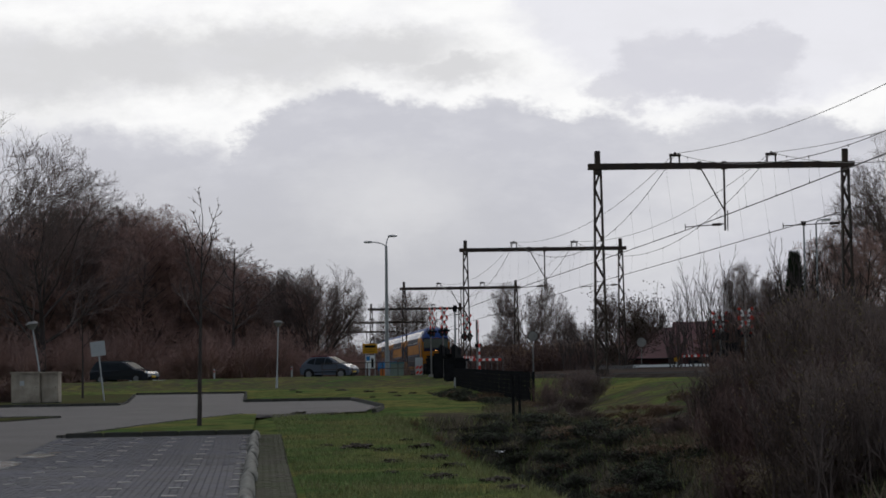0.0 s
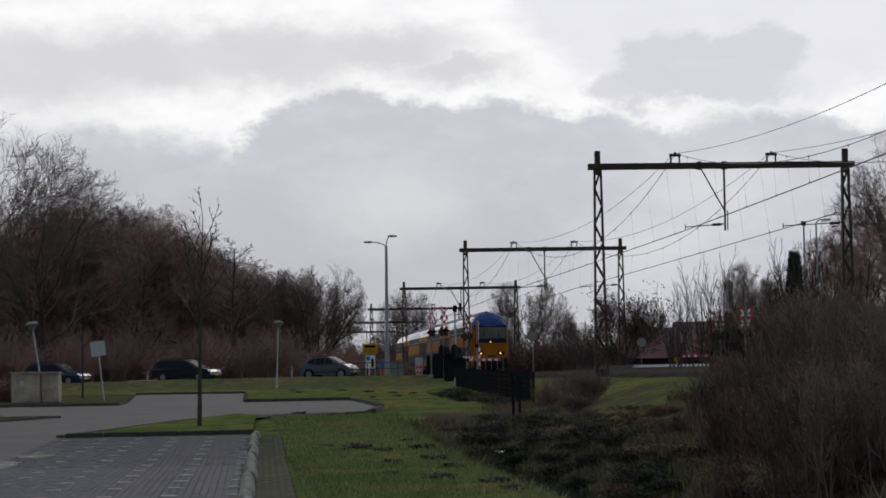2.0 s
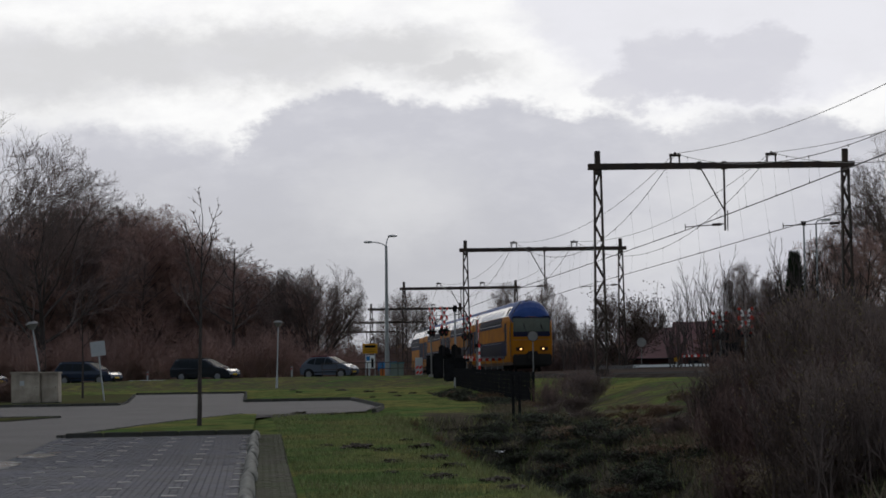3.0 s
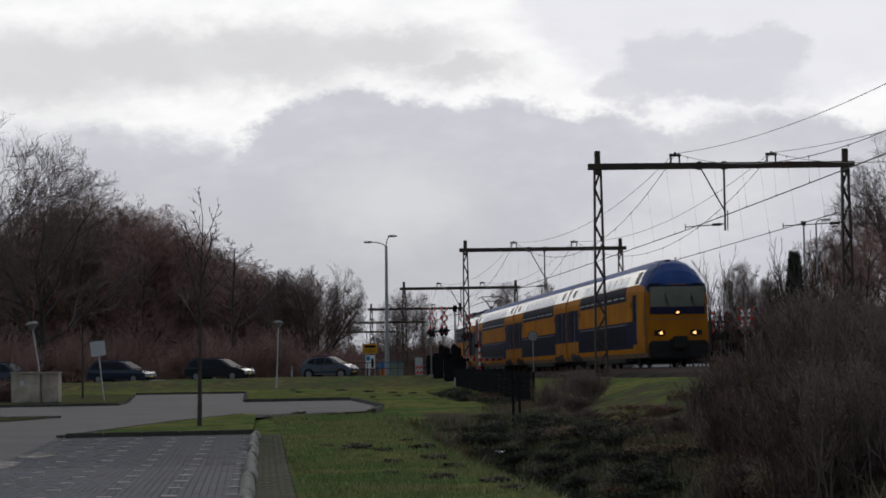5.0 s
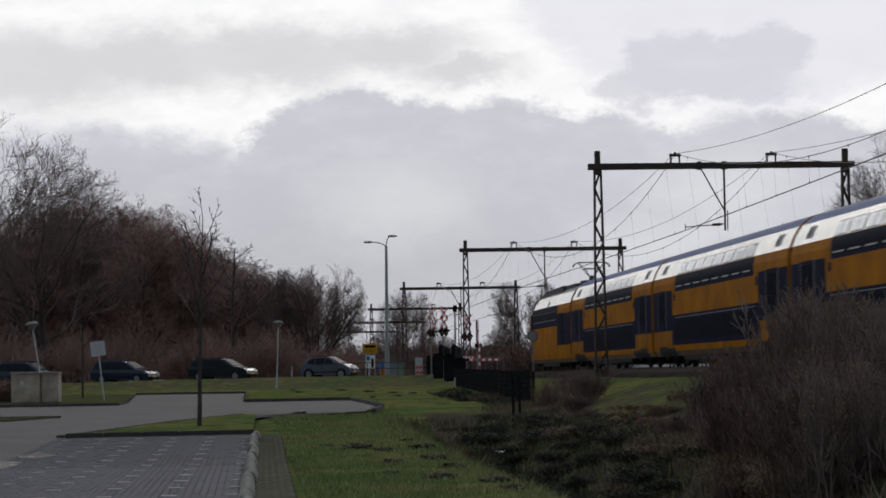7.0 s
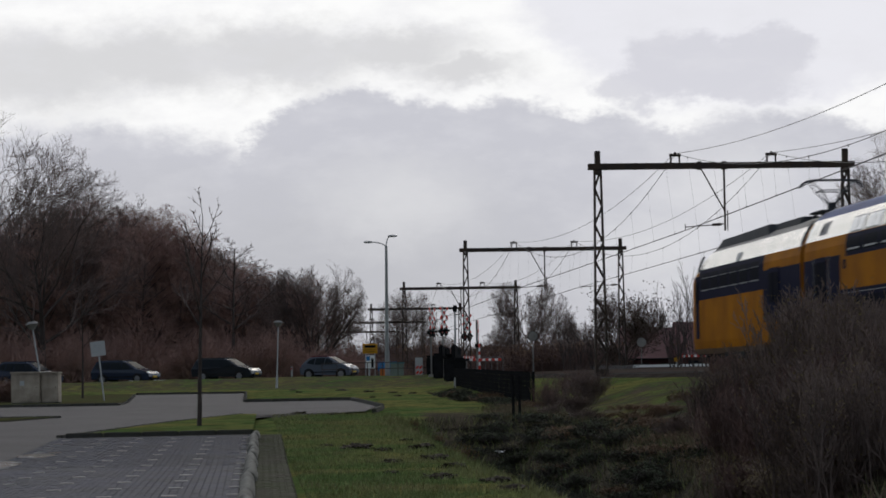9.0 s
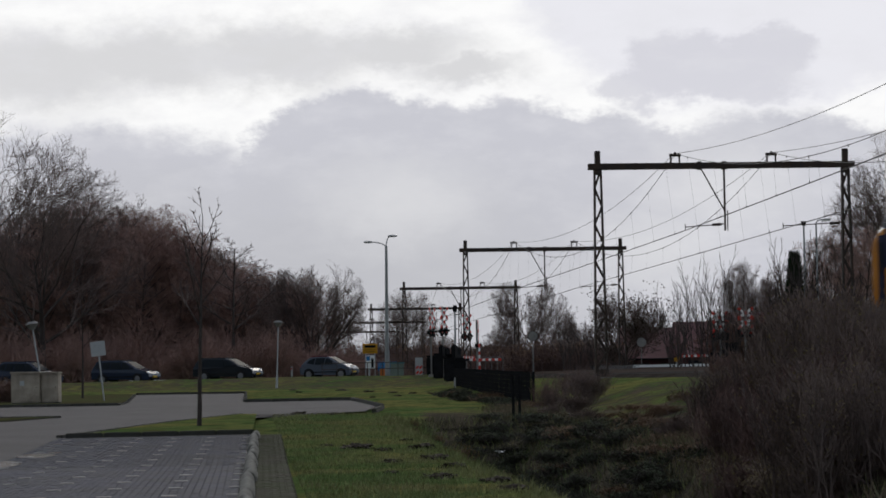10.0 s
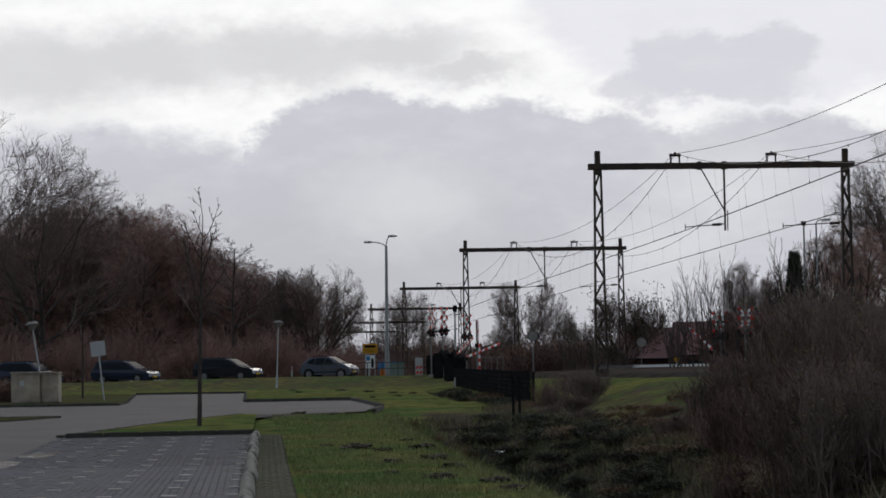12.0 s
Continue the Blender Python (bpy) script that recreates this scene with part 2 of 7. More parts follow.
def sky_material():
    """The cloud cover ahead: a grey bank with bright rims below a bright break, drifting veils."""
    m = bpy.data.materials.new("cloudy_sky")
    m.use_nodes = True
    n, l = m.node_tree.nodes, m.node_tree.links
    n.clear()
    out = n.new("ShaderNodeOutputMaterial")
    em = n.new("ShaderNodeEmission")
    l.new(em.outputs[0], out.inputs["Surface"])
    uv = n.new("ShaderNodeUVMap")
    uv.uv_map = "sky"
    sep = n.new("ShaderNodeSeparateXYZ")

    def noise_of(scale, detail, stretch, rough=0.55, off=0.0):
        mp = n.new("ShaderNodeMapping")
        mp.inputs["Scale"].default_value = (scale, scale * stretch, 1)
        mp.inputs["Location"].default_value = (off, off * 0.7, 0)
        l.new(uv.outputs[0], mp.inputs[0])
        t = n.new("ShaderNodeTexNoise")
        t.inputs["Scale"].default_value, t.inputs["Detail"].default_value = 1.0, detail
        t.inputs["Roughness"].default_value = rough
        l.new(mp.outputs[0], t.inputs["Vector"])
        return t

    # degrees: x to the right, y up from the level; billows push the outlines about
    push = noise_of(0.9, 8, 1.6, 0.66)
    shift = n.new("ShaderNodeVectorMath")
    shift.operation = "MULTIPLY_ADD"
    l.new(push.outputs["Color"], shift.inputs[0])
    shift.inputs[1].default_value = (1.6, 1.3, 0)
    shift.inputs[2].default_value = (-0.8, -0.65, 0)
    add = n.new("ShaderNodeVectorMath")
    add.operation = "ADD"
    l.new(uv.outputs[0], add.inputs[0])
    l.new(shift.outputs[0], add.inputs[1])
    l.new(add.outputs[0], sep.inputs[0])

    def math_node(op, a, b=None, c=None):
        x = n.new("ShaderNodeMath")
        x.operation = op
        for i, v in enumerate((a, b, c)):
            if v is None:
                continue
            if isinstance(v, (int, float)):
                x.inputs[i].default_value = v
            else:
                l.new(v, x.inputs[i])
        return x.outputs[0]

    def puff(cx, cy, rx, ry, soft):
        """1 inside an oval of the sky, 0 outside."""
        dx = math_node("MULTIPLY", math_node("SUBTRACT", sep.outputs[0], cx), 1 / rx)
        dy = math_node("MULTIPLY", math_node("SUBTRACT", sep.outputs[1], cy), 1 / ry)
        d = math_node("SQRT", math_node("ADD", math_node("MULTIPLY", dx, dx), math_node("MULTIPLY", dy, dy)))
        r = n.new("ShaderNodeMapRange")
        r.interpolation_type = "SMOOTHSTEP"
        r.inputs[1].default_value, r.inputs[2].default_value = 1 + soft, 1 - soft
        l.new(d, r.inputs[0])
        return r.outputs[0]

    def union(parts):
        v = parts[0]
        for q in parts[1:]:
            v = math_node("MAXIMUM", v, q)
        return v

    bank = union([puff(-2.4, 2.6, 3.3, 3.95, 0.05), puff(-0.6, 2.6, 2.6, 3.7, 0.05), puff(1.4, 2.4, 3.2, 3.85, 0.05), puff(3.6, 2.2, 3.0, 3.75, 0.05),
                  puff(7.5, 2.0, 4.6, 3.85, 0.06), puff(-8.5, 1.0, 7.5, 4.75, 0.08), puff(13, 1.5, 6, 4.6, 0.1), puff(-14, 1.5, 6, 4.2, 0.1)])
    veil = union([puff(-7.0, 7.25, 2.6, 0.75, 0.6), puff(-4.0, 7.35, 2.6, 0.75, 0.55), puff(-1.6, 7.5, 2.2, 0.55, 0.6), puff(0.2, 7.0, 1.4, 0.35, 0.7), puff(-9.3, 7.0, 2.5, 0.9, 0.6)])
    knot = union([puff(5.3, 7.05, 1.25, 0.75, 0.22), puff(7.2, 7.1, 1.1, 0.75, 0.22), puff(4.1, 6.5, 0.7, 0.45, 0.3), puff(6.2, 6.6, 1.9, 0.55, 0.3)])
    right = puff(6.8, 9.6, 5.4, 3.7, 0.10)
    gaps = noise_of(0.55, 6, 2.2, 0.6, 4.0)

    def tone(base, colour, mask, strength=1.0):
        x = n.new("ShaderNodeMix")
        x.data_type = "RGBA"
        l.new(math_node("MULTIPLY", mask, strength), x.inputs[0])
        if isinstance(base, tuple):
            x.inputs[6].default_value = (*base, 1)
        else:
            l.new(base, x.inputs[6])
        x.inputs[7].default_value = (*colour, 1)
        return x.outputs[2]

    col = tone((0.98, 0.98, 0.98), (0.82, 0.82, 0.87), right)
    col = tone(col, (0.60, 0.60, 0.62), veil, 0.75)
    col = tone(col, (0.63, 0.63, 0.69), knot, 0.75)
    col = tone(col, (0.585, 0.590, 0.645), bank)
    r = n.new("ShaderNodeMapRange")
    r.inputs[1].default_value, r.inputs[2].default_value = 0.46, 0.72
    l.new(gaps.outputs["Fac"], r.inputs[0])
    col = tone(col, (0.76, 0.76, 0.80), r.outputs[0], 0.42)
    # duller towards the horizon
    col = tone(col, (0.50, 0.505, 0.535), union([puff(-2.5, 1.6, 6.0, 2.6, 0.75), puff(-7.5, 2.2, 4.0, 2.2, 0.7)]), 0.75)
    # brighter patches low in the bank
    col = tone(col, (0.80, 0.80, 0.81), union([puff(-1.2, 4.0, 1.6, 0.9, 0.9), puff(6.2, 4.2, 1.6, 0.9, 0.9), puff(4.6, 2.8, 1.2, 0.8, 0.9)]), 0.45)
    l.new(col, em.inputs["Color"])
    em.inputs["Strength"].default_value = 1.0
    return m


M_SKY = sky_material()
M_VERGE = mat("verge_grass", (0.070, 0.082, 0.034), 0.9, vary=0.35, scale=0.7, second=(0.072, 0.056, 0.034), spec=0.0, bump=0.5, bump_scale=14)

# ---- the lie of the land ----
RX, RY = -0.07838, 0.99692          # the railway's direction
OX, OY = 10.0, 104.9                # left track's middle at the first portal
RAIL = 1.76                         # top of the rails


def rail(e, s):
    """e metres right of the left track's middle, s metres along the line."""
    return OX + e * RY + s * RX, OY - e * RX + s * RY


def rail_es(x, y):
    dx, dy = x - OX, y - OY
    return dx * RY - dy * RX, dx * RX + dy * RY


CX, CY = math.cos(math.radians(-20)), math.sin(math.radians(-20))   # the road's direction
QX, QY = -7.0, 168.6                                    # a point on its middle line


def road(a, b):
    """a metres along the road towards the crossing, b metres to its far side."""
    return QX + a * CX - b * CY, QY + a * CY + b * CX


def road_ab(x, y):
    dx, dy = x - QX, y - QY
    return dx * CX + dy * CY, -dx * CY + dy * CX


def smooth(t):
    t = min(1.0, max(0.0, t))
    return t * t * (3 - 2 * t)


def road_z(a):
    return 1.53 - 0.30 * smooth((-a - 3) / 34)


def gz(x, y):
    """Height of the ground."""
    z = 0.0 if y < 45 else 0.01 * (min(y, 150) - 45)
    e, s = rail_es(x, y)
    # ditch on the near side of the embankment
    deep = 1 - smooth((y - 70) / 9)
    mid = -12.0 + 0.004 * (y - 40)
    z -= (0.10 + 1.20 * deep) * (1 - smooth((abs(e - mid) - 0.5) / 2.0)) * (1 - smooth((y - 76) / 12))
    # embankment of the line
    if -10.5 < e < 15:
        bank = 1.36
        t = smooth((e + 9.6) / 6.0) if e < 2 else 1 - smooth((e - 7.6) / 5.0) * 0.6
        z = z + (bank - z) * t if bank > z else z
    # embankment of the road
    a, b = road_ab(x, y)
    near = (-b - 4.0) / 11.0
    far = (b - 5.0) / 8.0
    t = 1 - smooth(max(near, far))
    zr = road_z(a) - 0.03 + (0.20 * smooth((-b - 3.3) / 1.0) if b < 0 else 0.0)
    if b > 0 and t < 1:
        z = min(z, 1.1)
    z = z + (zr - z) * t
    return z


# ---- building helpers ----
def mesh_object(name, bm, materials, parent=None, smooth_faces=False):
    me = bpy.data.meshes.new(name)
    bm.to_mesh(me)
    bm.free()
    for m in (materials if isinstance(materials, (list, tuple)) else [materials]):
        me.materials.append(m)
    if smooth_faces:
        me.shade_smooth()
    ob = new(name, me)
    ob.parent = parent
    return ob


def part(name, bm, material, parent, label="", smooth_faces=False):
    ob = mesh_object(name, bm, material, parent, smooth_faces)
    return tagged(ob, label) if label else ob


def holder(name, m, label, category, group="", kind=""):
    ob = new(name)
    ob.empty_display_size = 0.2
    ob.matrix_basis = m
    return tagged(ob, label, category, group, kind)


def box(bm, x0, x1, y0, y1, z0, z1, bevel=0.0):
    r = bmesh.ops.create_cube(bm, size=1.0)
    for v in r["verts"]:
        v.co = Vector(((x0 + x1) / 2 + v.co.x * (x1 - x0), (y0 + y1) / 2 + v.co.y * (y1 - y0), (z0 + z1) / 2 + v.co.z * (z1 - z0)))
    if bevel:
        edges = list({e for v in r["verts"] for e in v.link_edges})
        bmesh.ops.bevel(bm, geom=edges, offset=bevel, segments=2, affect="EDGES")
    return bm


def one_box(x0, x1, y0, y1, z0, z1, bevel=0.0):
    return box(bmesh.new(), x0, x1, y0, y1, z0, z1, bevel)


def rod(bm, a, b, r0, r1=None, sides=8, caps=True):
    """A round bar from a to b."""
    a, b = Vector(a), Vector(b)
    r1 = r0 if r1 is None else r1
    d = (b - a).normalized()
    u = d.orthogonal().normalized()
    w = d.cross(u)
    ring = []
    for p, r in ((a, r0), (b, r1)):
        ring.append([bm.verts.new(p + (u * math.cos(k * math.tau / sides) + w * math.sin(k * math.tau / sides)) * r) for k in range(sides)])
    for k in range(sides):
        bm.faces.new((ring[0][k], ring[0][(k + 1) % sides], ring[1][(k + 1) % sides], ring[1][k]))
    if caps:
        bm.faces.new(ring[0][::-1])
        bm.faces.new(ring[1])
    return bm


def one_rod(a, b, r0, r1=None, sides=8):
    return rod(bmesh.new(), a, b, r0, r1, sides)


def chain(bm, pts, r, sides=6):
    for a, b in zip(pts, pts[1:]):
        rod(bm, a, b, r, r, sides, False)
    return bm


def beam(bm, a, b, w, h):
    """A square bar from a to b, w wide and h high."""
    a, b = Vector(a), Vector(b)
    d = (b - a).normalized()
    side = d.cross(Vector((0, 0, 1)))
    side = Vector((1, 0, 0)) if side.length < 0.01 else side.normalized()
    up = side.cross(d)
    q = [[bm.verts.new(p + side * (i * w / 2) + up * (j * h / 2)) for i, j in ((-1, -1), (1, -1), (1, 1), (-1, 1))] for p in (a, b)]
    for k in range(4):
        bm.faces.new((q[0][k], q[0][(k + 1) % 4], q[1][(k + 1) % 4], q[1][k]))
    bm.faces.new(q[0][::-1])
    bm.faces.new(q[1])
    return bm


def prism(pts, z0, z1):
    """A flat outline (counter-clockwise) drawn up from z0 to z1."""
    bm = bmesh.new()
    lo = [bm.verts.new((x, y, z0)) for x, y in pts]
    hi = [bm.verts.new((x, y, z1)) for x, y in pts]
    n = len(pts)
    for k in range(n):
        bm.faces.new((lo[k], lo[(k + 1) % n], hi[(k + 1) % n], hi[k]))
    bm.faces.new(lo[::-1])
    bm.faces.new(hi)
    return bm


def raw(name, verts, faces, materials, parent=None, index=None):
    me = bpy.data.meshes.new(name)
    me.from_pydata(verts, [], faces)
    for m in (materials if isinstance(materials, (list, tuple)) else [materials]):
        me.materials.append(m)
    if index is not None:
        me.polygons.foreach_set("material_index", index)
    me.update()
    ob = new(name, me)
    ob.parent = parent
    return ob


# ---- ground, sky ----
def steps(*spans):
    out = []
    for a, b, d in spans:
        out += list(np.arange(a, b, d))
    return out + [spans[-1][1]]


def build_ground():
    xs = steps((-2500, -300, 220), (-300, -70, 23), (-70, -32, 2.0), (-32, 24, 0.45), (24, 70, 2.3), (70, 300, 23), (300, 2500, 220))
    ys = steps((-300, 0, 60), (0, 24, 4), (24, 130, 0.7), (130, 200, 1.0), (200, 400, 10), (400, 1000, 60), (1000, 4400, 340))
    verts, dry = [], []
    for y in ys:
        for x in xs:
            e, s = rail_es(x, y)
            z = gz(x, y)
            paved = (e < -17.5 and s < 34) or (e < -12.9 and -21 < s < 5)
            if paved:
                z -= 0.06
            elif 24 < y < 200 and abs(x) < 40:
                z += 0.05 * (noise.noise((x * 0.55, y * 0.55, 0)) + 0.5 * noise.noise((x * 1.7, y * 1.7, 3)))
            verts.append((x, y, z))
            # dry soil, and painted shade along the far bank of the ditch
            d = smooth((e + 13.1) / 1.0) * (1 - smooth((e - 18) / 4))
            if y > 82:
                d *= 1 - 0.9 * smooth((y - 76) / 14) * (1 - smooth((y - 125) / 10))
            # the slope keeps half the dark tone in place of its shading
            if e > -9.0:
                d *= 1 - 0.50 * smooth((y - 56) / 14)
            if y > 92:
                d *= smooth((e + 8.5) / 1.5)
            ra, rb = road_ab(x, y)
            if -40 < rb < -3 and x < 3:       # browner, darker grass on the bank of the road
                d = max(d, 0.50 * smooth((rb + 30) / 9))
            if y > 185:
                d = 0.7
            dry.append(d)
    nx = len(xs)
    faces = [(j * nx + i, j * nx + i + 1, (j + 1) * nx + i + 1, (j + 1) * nx + i) for j in range(len(ys) - 1) for i in range(nx - 1)]
    ob = raw("ground", verts, faces, M_LAWN)
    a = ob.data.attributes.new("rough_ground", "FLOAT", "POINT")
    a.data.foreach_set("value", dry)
    ob.data.shade_smooth()
    tagged(ob, "winter grass lawn with yellowed patches and rough verges", "ground", kind="structure")


def build_sky():
    """A far curved sheet of cloud ahead of the place; it drifts slowly."""
    verts, faces, uvs = [], [], []
    n, m = 48, 16
    for j in range(m + 1):
        el = -1.0 + 19.0 * j / m
        for i in range(n + 1):
            az = -24 + 48.0 * i / n
            d = 4300.0
            verts.append((d * math.sin(radians(az)), d * math.cos(radians(az)), 1.55 + d * math.tan(radians(el))))
            uvs.append((az, el))
    for j in range(m):
        for i in range(n):
            k = j * (n + 1) + i
            faces.append((k, k + 1, k + n + 2, k + n + 1))
    ob = raw("backdrop", verts, faces, M_SKY)
    uv = ob.data.uv_layers.new(name="sky")
    for lp in ob.data.loops:
        uv.data[lp.index].uv = uvs[lp.vertex_index]
    tagged(ob, "overcast sky with grey cloud banks and bright rims", "sky", kind="structure")
    return ob


def base_z(y):
    return 0.0 if y < 45 else 0.01 * (min(y, 150) - 45)


# ---- railway ----
def build_track():
    for k, e0 in enumerate((0.0, 4.0)):
        # two running rails
        for side in (-0.7525, 0.7525):
            bm = bmesh.new()
            for s in range(-120, 420, 30):
                a, b = rail(e0 + side, s), rail(e0 + side, s + 30)
                beam(bm, (*a, RAIL - 0.02), (*b, RAIL - 0.02), 0.07, 0.04)
                beam(bm, (*a, RAIL - 0.09), (*b, RAIL - 0.09), 0.025, 0.10)
                beam(bm, (*a, RAIL - 0.15), (*b, RAIL - 0.15), 0.14, 0.025)
            tagged(mesh_object("rail", bm, M_RAIL), "rusty steel running rail on sleepers", "rail", "running rails")
        bm = bmesh.new()
        for i in range(0, 560):
            s = -100 + i * 0.62
            beam(bm, (*rail(e0 - 1.25, s), RAIL - 0.24), (*rail(e0 + 1.25, s), RAIL - 0.24), 0.24, 0.16)
        tagged(mesh_object("sleepers", bm, M_SLEEPER), "grey concrete sleepers bedded in ballast", "sleepers", kind="stuff")
    # ballast bed
    verts, faces = [], []
    prof = ((-3.3, -0.62), (-2.2, -0.24), (-1.3, -0.22), (1.3, -0.24), (2.0, -0.30), (2.7, -0.24), (5.3, -0.22), (6.2, -0.24), (7.3, -0.62))
    n = len(prof)
    ss = list(range(-120, 421, 6))
    for s in ss:
        for e, z in prof:
            x, y = rail(e, s)
            verts.append((x, y, RAIL + z + 0.04 * noise.noise((x, y * 0.5, 2))))
    for j in range(len(ss) - 1):
        for i in range(n - 1):
            faces.append((j * n + i, j * n + i + 1, (j + 1) * n + i + 1, (j + 1) * n + i))
    tagged(raw("ballast", verts, faces, M_BALLAST), "grey-brown crushed stone track ballast", "ballast", kind="structure")


BEAM_Z = RAIL + 8.43
PORTALS = (-64.0, 0.0, 64.0, 130.5, 193.0, 256.0, 318.0)


def lattice_post(bm, x, z0, z1, w0, w1):
    """Two legs with zigzag lacing on both faces; x across the line."""
    for side in (-1, 1):
        beam(bm, (x + side * w0 / 2, 0, z0), (x + side * w1 / 2, 0, z1), 0.22, 0.075)
    n = 11
    for k in range(n):
        t0, t1 = k / n, (k + 1) / n
        za, zb = z0 + 0.7 + (z1 - z0 - 0.7) * t0, z0 + 0.7 + (z1 - z0 - 0.7) * t1
        s = 1 if k % 2 else -1
        wa, wb = w0 + (w1 - w0) * t0, w0 + (w1 - w0) * t1
        for y in (-0.09, 0.09):
            beam(bm, (x + s * wa / 2, y, za), (x - s * wb / 2, y, zb), 0.02, 0.07)
    box(bm, x - w0 / 2, x + w0 / 2, -0.1, 0.1, z0, z0 + 0.75)


def portal():
    """A steel gantry over two tracks. Local x across the line from the left track's middle, y along it."""
    top = holder("catenary_portal", Matrix(), "dark steel overhead line portal with lattice posts over two tracks", "portal", "overhead line portals")
    zt = BEAM_Z
    for x in (-3.5, 7.0):
        bm = bmesh.new()
        lattice_post(bm, x, 1.0, zt - 0.14, 0.50, 0.26)
        box(bm, x - 0.115, x + 0.115, -0.11, 0.11, zt - 0.14, zt + 0.66, 0.02)
        box(bm, x - 0.16, x + 0.16, -0.16, 0.16, zt - 0.34, zt - 0.16)
        part("post", bm, M_STEEL_DARK, top)
        part("foundation", one_box(x - 0.5, x + 0.5, -0.45, 0.45, 0.7, 1.42, 0.04), M_CONCRETE, top, "mossy concrete footing")
    bm = one_box(-3.9, 7.4, -0.13, 0.13, zt - 0.13, zt + 0.13, 0.015)
    for x in np.arange(-3.2, 7.0, 1.3):
        box(bm, x - 0.02, x + 0.02, -0.15, 0.15, zt - 0.145, zt + 0.145)
    part("beam", bm, M_STEEL_DARK, top)
    for x in (-0.22, 3.86):
        bm = bmesh.new()
        for dx in (-0.18, 0.18):
            box(bm, x + dx - 0.025, x + dx + 0.025, -0.06, 0.06, zt + 0.13, zt + 0.42)
        box(bm, x - 0.24, x + 0.24, -0.05, 0.05, zt + 0.40, zt + 0.45)
        saddle = part("wire_saddle", bm, M_STEEL_DARK, top)
        bm = one_rod((x - 0.24, 0, zt + 0.47), (x - 0.02, 0, zt + 0.47), 0.055, sides=8)
        rod(bm, (x + 0.02, 0, zt + 0.47), (x + 0.24, 0, zt + 0.47), 0.055)
        rod(bm, (x, 0, zt + 0.43), (x, 0, zt + 0.58), 0.05)
        part("insulator", bm, M_INSUL, saddle)
    # hanging bracket between the tracks, with the left track's steady arm
    bm = one_rod((1.84, 0, zt), (1.84, 0, RAIL + 5.70), 0.045)
    rod(bm, (1.95, 0, RAIL + 6.55), (1.95, 0, RAIL + 5.70), 0.025)
    rod(bm, (0.80, 0, zt), (1.82, 0, RAIL + 6.55), 0.03)
    box(bm, 0.72, 0.88, -0.15, 0.15, zt - 0.17, zt + 0.17)
    box(bm, 1.76, 1.92, -0.15, 0.15, zt - 0.17, zt + 0.17)
    part("drop_bracket", bm, M_STEEL_DARK, top)
    for x0, x1 in ((1.84, 0.15), (6.85, 4.30)):
        bm = one_rod((x0, 0, RAIL + 5.98), (x1, 0, RAIL + 5.86), 0.022)
        rod(bm, (x1, 0, RAIL + 5.74), (x1, 0, RAIL + 5.98), 0.02)
        arm = part("steady_arm", bm, M_STEEL_DARK, top)
        part("insulator", one_rod((x0 - 0.15, 0, RAIL + 5.97), (x0 - 0.55, 0, RAIL + 5.945), 0.06), M_INSUL, arm)
    return top


def line_drop(s):
    """The line falls gently towards the crossing and beyond."""
    return -0.0029 * max(0.0, s)


TURN = math.degrees(math.atan2(-RX, RY))


def build_portals():
    first = portal()
    for k, s in enumerate(PORTALS):
        m = pose(*rail(0, s), line_drop(s), 0, 0, TURN)
        if k == 0:
            first.matrix_basis = m
        else:
            copy_thing(first, m)


